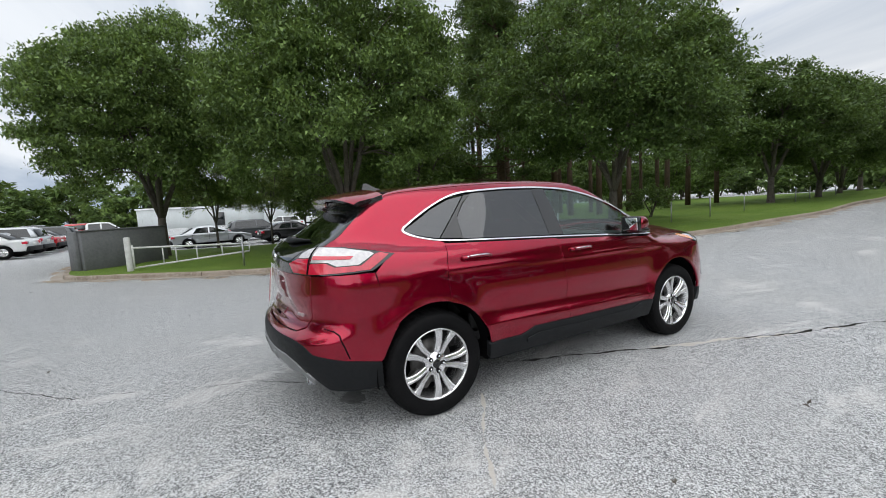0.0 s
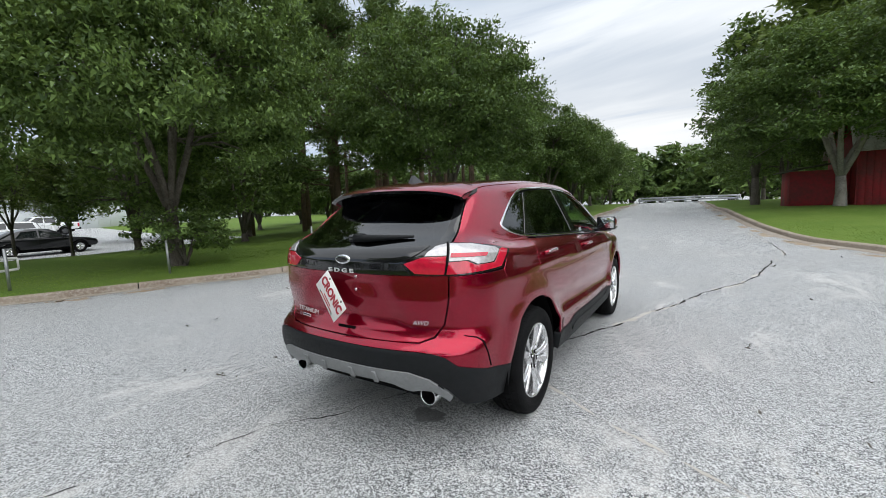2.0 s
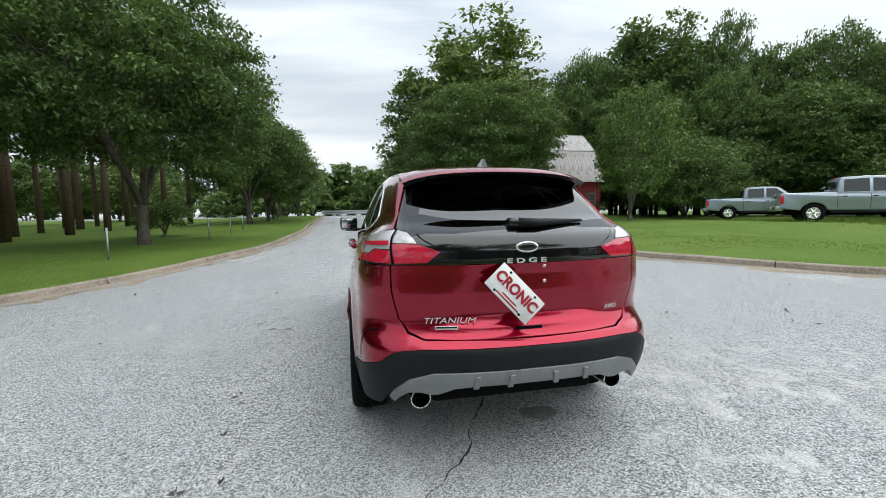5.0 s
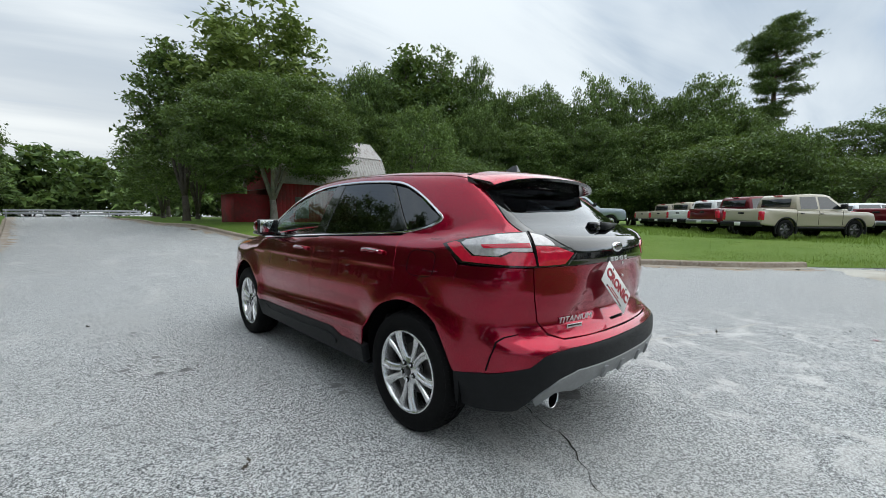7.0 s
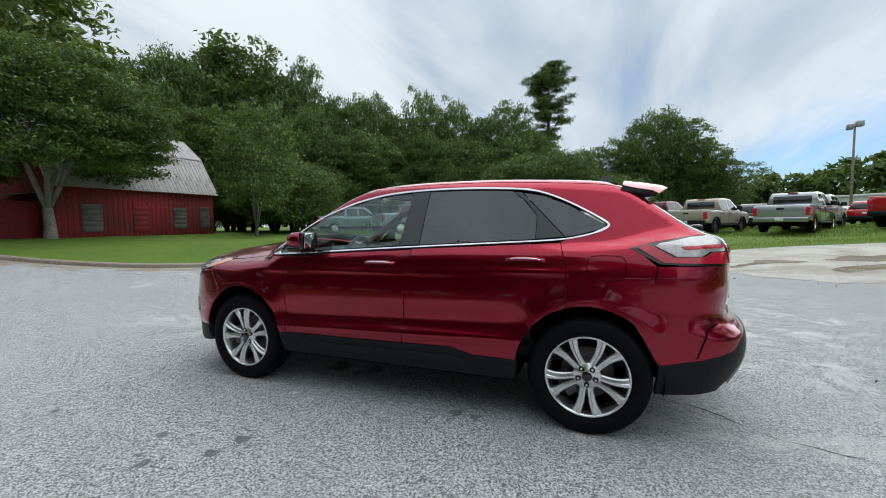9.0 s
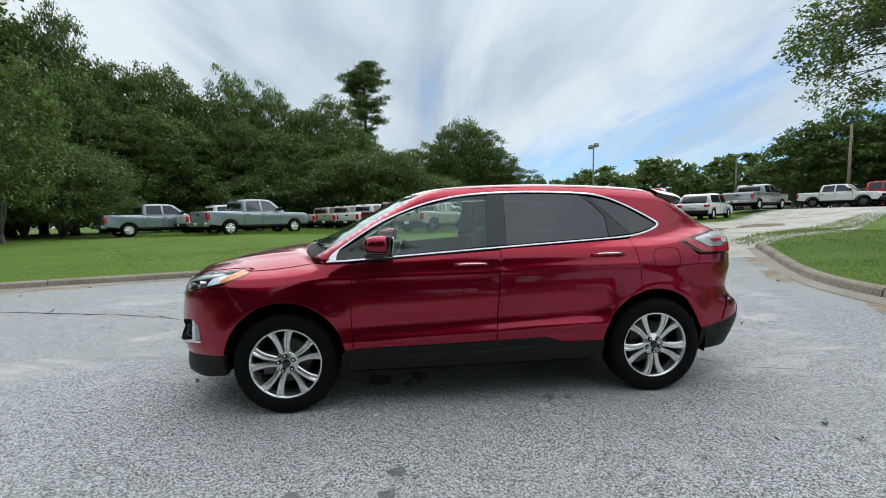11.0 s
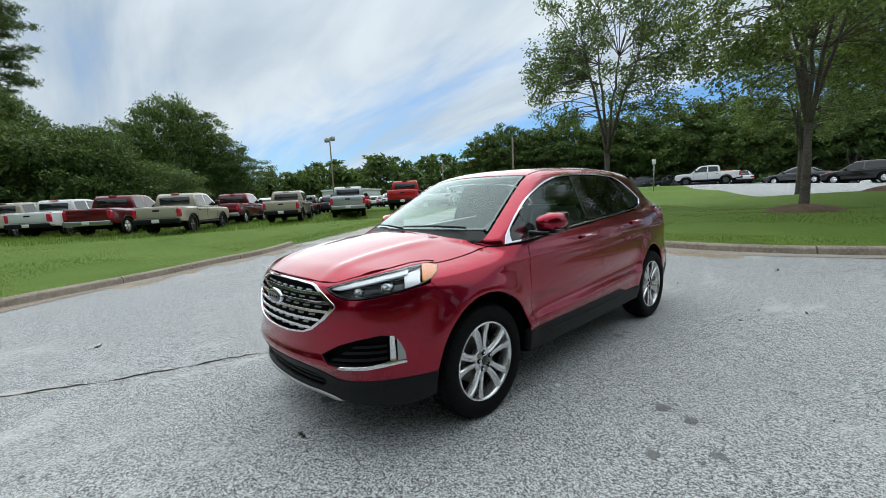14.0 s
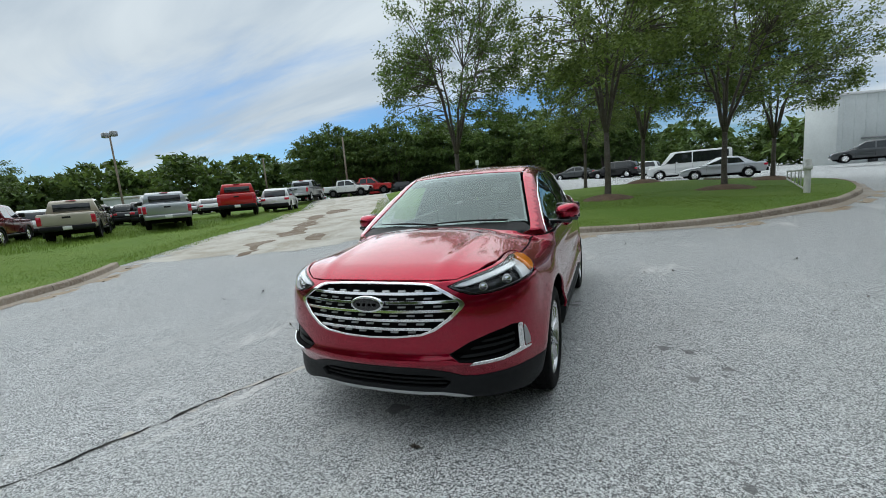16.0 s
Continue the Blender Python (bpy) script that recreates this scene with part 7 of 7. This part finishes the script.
H1 = 234
park("pickup", "tan", .35, -18.5, H1, "sand-coloured pickup truck with black wheels on grass", L=5.4, W=1.9, H=1.86, dark=True)
park("pickup", "maroon", 2.5, -21.4, H1, "maroon pickup truck parked on grass", L=5.7)
park("pickup", "white", 4.5, -24.4, H1, "white pickup truck parked on grass", L=5.4, W=1.9, H=1.86, dark=True)
park("pickup", "tan", 6.5, -27.2, H1, "sand-coloured pickup truck parked on grass", L=5.4, W=1.9, H=1.86, dark=True)
park("pickup", "tan", 8.6, -30.0, H1, "sand-coloured pickup truck at the wood's edge", L=5.4, W=1.9, H=1.86, dark=True)
park("pickup", "grey", 11.2, -18.2, 228, "blue-grey pickup truck parked on the lawn", L=5.9, W=2.05, H=1.95, flares=False)
park("pickup", "white", 14.3, -22.5, 225, "white pickup truck parked on the lawn", L=5.4, W=1.9, H=1.86, dark=True)
park("pickup", "grey", 18.0, -21.0, 228, "blue-grey pickup truck parked near the wood", L=5.9, W=2.05, H=1.95, flares=False)
park("pickup", "maroon", -3.6, -23.8, H1, "maroon pickup truck in the second row", L=5.7)
park("pickup", "tan", -5.6, -20.0, 236, "sand-coloured pickup truck seen from behind", L=5.4, W=1.9, H=1.86, dark=True)
park("pickup", "silver", -9.0, -18.6, 238, "grey pickup truck seen from behind", L=5.8, W=2.0, H=1.9, flares=False)
park("pickup", "white", -11.4, -23.0, 238, "white pickup truck in the second row", L=5.4, W=1.9, H=1.86, dark=True)
park("pickup", "red", -12.9, -18.4, 226, "bright red lifted pickup truck", L=5.7, W=2.0, H=2.0, r=.43, dark=True)
park("suv", "white", -17.6, -20.2, 214, "white sport utility car parked beside the drive")
park("pickup", "silver", -23.5, -23.5, 205, "grey pickup truck parked beside the drive", L=5.8, W=2.0, H=1.9, flares=False)
park("pickup", "white", -35.6, -26.6, 105, "white pickup truck parked across the drive", by="middle", L=5.4, W=1.9, H=1.86, dark=True)
park("pickup", "red", -38.6, -25.6, 108, "bright red pickup truck beside a white one", by="middle", L=5.7, W=2.0, H=2.0, r=.43, dark=True)
# back rows of the lot
rng3 = np.random.default_rng(12)
kinds = (("suv", "white"), ("suv", "silver"), ("suv", "black"), ("suv", "darkgrey"), ("sedan", "white"), ("suv", "red"), ("sedan", "silver"))
words = {"white": "white", "silver": "silver", "black": "black", "darkgrey": "dark grey", "red": "red"}


def row(x0, y0, x1, y1, n, heading, where):
    for k in range(n):
        q = k / max(1, n - 1)
        kd, c = kinds[rng3.integers(0, len(kinds))]
        park(kd, c, x0 + (x1 - x0) * q + rng3.normal(0, .25), y0 + (y1 - y0) * q + rng3.normal(0, .25), heading + rng3.normal(0, 2), f"{words[c]} parked car in {where}")


row(0.5, -27.5, -14, -28.5, 6, 238, "the back row of a grass lot")
row(-2, -33.5, -26, -33, 8, 235, "a far row of the car lot")
row(-12, -41, -40, -38, 9, 235, "a far row of the car lot")
row(-24, -49, -52, -44, 9, 235, "a far row of the car lot")
for k, (kd, c) in enumerate((("sedan", "red"), ("suv", "black"), ("suv", "darkgrey"), ("suv", "black"), ("suv", "darkgrey"), ("suv", "black"), ("sedan", "darkgrey"))):
    park(kd, c, -45.5 - .94 * k, -29.0 + 2.81 * k, 318 + 4 * (k % 3), f"{words[c]} parked car beyond the lawn", by="middle")
row(-46, -6, -52, -16, 6, 200, "the car park beyond the lawn")
park("pickup", "white", -43.5, -9.0, 291, "white pickup truck parked beyond the lawn", by="middle", L=5.4, W=1.9, H=1.86, dark=True)
# car park north-west of the island
park("sedan", "silver", -28.4, 8.3, 265, "silver saloon car parked behind young trees", by="middle", lift=0.0)
park("van", "white", -33.2, 7.2, 262, "white passenger van in the car park", by="middle", lift=0.0)
park("suv", "black", -41.0, 2.0, 250, "black car in the car park", by="middle", lift=0.0)
park("sedan", "darkgrey", -44.0, -2.0, 250, "dark grey saloon in the car park", by="middle", lift=0.0)
park("suv", "white", -46.0, 4.5, 250, "white car in the car park", by="middle", lift=0.0)
park("suv", "darkgrey", -40.0, 21.0, 255, "dark grey car parked beside a pale building", by="middle", lift=0.35)
# car park north of the lawn
park("sedan", "silver", -2.9, 28.6, 8, "silver saloon in the north car park", by="middle", lift=.02)
park("sedan", "black", 2.4, 29.0, 8, "black saloon in the north car park", by="middle", lift=.02)
park("suv", "darkgrey", 0.4, 33, 8, "dark grey car in the north car park", by="middle", lift=.02)
park("suv", "white", 4.0, 46, 170, "white car far off in the north car park", by="middle", lift=.02)
park("pickup", "white", 7.5, 52, 185, "white pickup far off in the north car park", by="middle", lift=.05, L=5.4, W=1.9, H=1.86, dark=True)
for k, (kd, c) in enumerate((("sedan", "white"), ("suv", "silver"), ("sedan", "red"), ("sedan", "white"), ("suv", "darkgrey"))):
    park(kd, c, -13.6 - .15 * k, 26.5 + 2.9 * k, 178, f"{words[c]} parked car in the north car park", by="middle", lift=.02)
park("pickup", "white", -11.2, 42, 10, "white pickup truck in the north car park", by="middle", lift=.02, L=5.4, W=1.9, H=1.86, dark=True)
row(-26, 44, -14, 47, 5, 100, "the north car park")

# ---- barn ----
BARN_RED = material("faded_barn_red", (0.28, .014, .022), .8, vary=.45, scale=.8, tint=(0.14, .03, .03), bump=.4, bump_scale=14)
TIN = blend_material("rusty_tin_roof", (0.44, 0.42, 0.41), (0.30, 0.26, 0.24), (0.55, 0.54, 0.53), 1.4, 7.0, 0.3, .5)
GREY_BOARD = blend_material("weathered_board", (0.15, 0.14, 0.125), (0.10, 0.09, 0.085), (0.20, 0.19, 0.17), 2.0, 16.0, .6)
barn = empty("barn", "faded red wooden barn with rusty tin roof and boarded windows", "barn", pose(23.2, -12.35, gz(23.2, -12.35) + .06))
BW, BD, BE = 4.35, 5.6, 2.75
part("barn_wall", boxed(0, .12, -BW, BW, 0, BE), BARN_RED, barn)
part("barn_wall", boxed(BD - .12, BD, -BW, BW, 0, BE), BARN_RED, barn)
gable = [(0, 0), (BD, 0), (BD, BE), (BD - 1.1, BE + 2.3), (BD / 2, BE + 3.7), (1.1, BE + 2.3), (0, BE)]
for y in (-BW, BW):
    bm = bmesh.new()
    a = [bm.verts.new((x, y - .06, z)) for x, z in gable]
    b = [bm.verts.new((x, y + .06, z)) for x, z in gable]
    bm.faces.new(a), bm.faces.new(b[::-1])
    for i in range(7):
        bm.faces.new((a[i], a[(i + 1) % 7], b[(i + 1) % 7], b[i]))
    bmesh.ops.recalc_face_normals(bm, faces=bm.faces)
    part("gable_wall", bm, BARN_RED, barn, smooth=False)
for k in range(34):
    y = -BW + .2558 * k
    part("plank", boxed(-.02, .0, y + .004, y + .2518, .02, BE - .02, .004, 1), BARN_RED, barn)
slopes = [((-.28, BE - .12), (1.15, BE + 2.35)), ((1.05, BE + 2.30), (BD / 2, BE + 3.75)), ((BD / 2, BE + 3.75), (BD - 1.05, BE + 2.30)), ((BD - 1.15, BE + 2.35), (BD + .28, BE - .12))]
for (x0, z0_), (x1, z1_) in slopes:
    ln = math.hypot(x1 - x0, z1_ - z0_)
    ang = math.degrees(math.atan2(z1_ - z0_, x1 - x0))
    for k in range(13):
        y0 = -BW - .25 + k * (2 * BW + .5) / 13
        w = (2 * BW + .5) / 13
        bm = boxed(0, ln, 0, w + .03, -.012, .012)
        for j in range(3):
            box(bm, 0, ln, w * (.12 + .36 * j) - .02, w * (.12 + .36 * j) + .02, .012, .035)
        part("roof_sheet", bm, TIN, barn, "rust-streaked tin sheet", smooth=False, m=pose(x0, y0, z0_ + (k % 2) * .006, 0, -ang, 0))
for y, z, w, h_ in ((2.75, .35, .95, 1.45), (.35, .30, .85, 1.5), (-2.0, .45, .85, 1.3), (-3.7, .5, .7, 1.35)):
    win = part("boarded_window", boxed(-.06, -.02, y - w / 2, y + w / 2, z, z + h_, .01, 1), GREY_BOARD if y != .35 else BARN_RED, barn, "boarded barn window")
    for k in range(5):
        part("board", boxed(-.075, -.058, y - w / 2 + .04, y + w / 2 - .04, z + .05 + k * h_ / 5.2, z + .02 + (k + 1) * h_ / 5.2, .004, 1), GREY_BOARD if y != .35 else BARN_RED, win)
part("lean_to_wall", boxed(.9, 3.6, BW + .06, BW + 2.4, 0, 1.9, .02, 1), BARN_RED, barn)
part("lean_to_roof", boxed(0, 3.2, 0, 2.8, -.02, .02, .005, 1), GREY_BOARD, barn, m=pose(.7, BW, 2.36, -9, 0, 0))

# ---- walls, gates, posts, poles, far buildings ----
WALL_GREY = material("grey_rendered_wall", (0.15, 0.155, 0.16), .85, vary=.22, scale=1.5, bump=.3, bump_scale=40)
PALE = material("pale_cladding", (0.50, 0.53, 0.53), .6, vary=.1, scale=.6)
ROOF_WHITE = material("white_metal_roof", (0.72, 0.73, 0.73), .5, vary=.1, scale=.5)
wall_a, wall_b = np.array((-6.6, 14.1)), np.array((-4.45, 15.9))
d = wall_b - wall_a
wm = pose(wall_a[0], wall_a[1], gz(*wall_a), 0, 0, math.degrees(math.atan2(d[1], d[0])))
yard = empty("screen_wall", "low dark grey rendered screen wall beside the gate", "wall", wm)
part("wall_face", boxed(0, np.linalg.norm(d), -.1, .1, -.05, 1.42, .01, 1), WALL_GREY, yard)
part("wall_cap", boxed(-.03, np.linalg.norm(d) + .03, -.13, .13, 1.42, 1.47, .01, 1), WALL_GREY, yard)
part("wall_return", boxed(-.1, .1, .1, .5, -.05, 1.42, .01, 1), WALL_GREY, yard)


def bar_gate(name, x, y, heading, label, length=3.6, drop=.45):
    g = empty(name, label, "gate", pose(x, y, gz(x, y) + KERB_H, 0, 0, heading))
    v, f = lathe([(.085, -.1), (.085, 1.0), (.07, 1.03), (.001, 1.03)], 20, "z")
    child("gate_post", mesh_np("gate_post", v, f, WHITE_STEEL), g)

    def rail(nm, a, b, r=.028):
        v, f = tube([a, b], [r, r], 8)
        child(nm, mesh_np(nm, v, f, WHITE_STEEL), g)

    rail("hinge_upright", (.13, 0, .05), (.13, 0, .78))
    rail("top_rail", (.10, 0, .70), (length, 0, .62))
    rail("bottom_rail", (.10, 0, .08), (length, 0, drop * .85))
    for k in (.25, .36, .54, .76, 1.0):
        x1 = .13 + (length - .13) * k
        rail("gate_bar", (x1, 0, .08 + (drop * .85 - .08) * (x1 - .1) / (length - .1)), (x1, 0, .70 - .08 * (x1 - .1) / (length - .1)), .02)
    return g


bar_gate("bar_gate", -5.05, 12.0, -22, "open white steel bar gate on a white post", 3.5, .45)
g2 = bar_gate("bar_gate", -11.6, 7.0, 170, "open white steel bar gate seen end on", 3.4, .40)
part("lock_box", boxed(-.12, .12, -.10, .10, .70, .82, .015, 1), WHITE_STEEL, g2)


def post(x, y, hgt, label, lean=0.0, mat=GALV, r=.03, name="fence_post"):
    v, f = tube([(0, 0, -.1), (lean * hgt, 0, hgt)], [r, r], 8)
    p = new(name, mesh_np(name, v, f, mat))
    p.matrix_basis = pose(x, y, gz(x, y) + KERB_H)
    tagged(p, label, "post", "lawn posts")


for x, y, h_ in ((.75, 9.75, .85), (4.3, 8.5, .95), (8.6, 7.8, .9), (15.2, 7.4, .9), (18.6, 7.5, .95), (23.5, 8.2, .9), (29.5, 8.0, .9), (35.5, 9.3, .9), (40, 9.2, .9), (-2.0, 10.6, .9)):
    post(x, y, h_, "thin grey steel post on the lawn edge", (random.random() - .5) * .08)
# guard rail across the far end of the road
rail_root = empty("guard_rail", "low grey steel guard rail across the far road end", "guard rail", pose(66, -6, gz(66, -6)))
for k in range(2):
    part("rail_beam", boxed(-.04, .04, 0, 13, .35 + .35 * k, .60 + .35 * k, .02, 1), GALV, rail_root)
for k in range(5):
    part("rail_post", boxed(-.06, .06, .3 + 3.1 * k, .42 + 3.1 * k, 0, .95), GALV, rail_root)


def lamp_pole(x, y, hgt, label, heads=2, lean=0.0):
    p = empty("light_pole", label, "light pole", pose(x, y, gz(x, y), 0, lean, 0))
    v, f = tube([(0, 0, 0), (0, 0, hgt)], [.14, .09], 10)
    child("pole", mesh_np("pole", v, f, WOOD_POLE), p)
    if heads:
        part("cross_arm", boxed(-.06, .06, -.8, .8, hgt - .2, hgt - .08), GALV, p)
        for s in (1, -1):
            part("flood_lamp", boxed(-.3, .3, s * .8 - .35, s * .8 + .35, hgt - .25, hgt + .35, .08, 2), GALV, p)
    return p


lamp_pole(-26.9, -53.2, 10.4, "wooden pole with twin flood lamps in the lot")
lamp_pole(-45, -48.3, 7.8, "bare wooden utility pole", 0)
lamp_pole(-56.7, -50.4, 8.4, "bare wooden utility pole", 0)
lamp_pole(-39, -29, 7.5, "bare wooden utility pole", 0)
sg = empty("street_sign", "small white sign on a thin post beyond the lawn", "sign", pose(-31.5, -9.6, gz(-31.5, -9.6)))
part("sign_post", boxed(-.03, .03, -.03, .03, 0, 2.6), GALV, sg)
part("sign_board", boxed(-.01, .04, -.14, .14, 2.25, 2.65, .01, 1), WHITE, sg)
sg2 = empty("street_sign", "small white post on the north lawn", "sign", pose(4.2, 33.5, gz(4.2, 33.5)))
part("sign_post", boxed(-.08, .08, -.08, .08, 0, 1.5, .01, 1), WHITE, sg2)


def building(name, x, y, heading, w, dp, hgt, label, doors=()):
    b = empty(name, label, "building", pose(x, y, gz(x, y), 0, 0, heading))
    part("wall", boxed(-w / 2, w / 2, -dp / 2, dp / 2, -.2, hgt, .02, 1), PALE, b)
    part("roof_edge", boxed(-w / 2 - .15, w / 2 + .15, -dp / 2 - .15, dp / 2 + .15, hgt, hgt + .25, .03, 1), ROOF_WHITE, b)
    for k in range(int(w / 1.2)):
        xx = -w / 2 + .6 + k * 1.2
        part("wall_rib", boxed(xx - .02, xx + .02, -dp / 2 - .03, -dp / 2, 0, hgt), PALE, b)
    for xx, ww, z_, hh, dark in doors:
        part("window" if z_ > .3 else "door", boxed(xx - ww / 2, xx + ww / 2, -dp / 2 - .06, -dp / 2 - .03, z_, z_ + hh, .01, 1), CAR_GLASS if dark else ROOF_WHITE, b)
    return b


pale_b = building("warehouse", -59.7, 35.4, 112, 26, 4, 7.2, "large pale grey warehouse beside the car park", ((-9, 1.1, 0, 2.2, True), (-6, 1.6, 1.0, 1.3, True), (0, 1.6, 1.0, 1.3, True)))
part("door_canopy", boxed(-10.4, -7.6, -3.4, -2, 2.5, 2.65, .02, 1), GALV, pale_b)
building("showroom", 4, 80, 3, 34, 14, 2.9, "long low white showroom far across the car park", ((-6, 1.2, 0, 2.1, True), (5, 1.2, 0, 2.1, True)))
building("showroom", 18, 70, -8, 26, 14, 3.2, "long low white building beyond the trees", ((-5, 3, .6, 2, True), (3, 3, .6, 2, True)))
shed = building("storage_shed", -33, -58, 30, 9, 6, 3.0, "white metal shed in the lot", ())
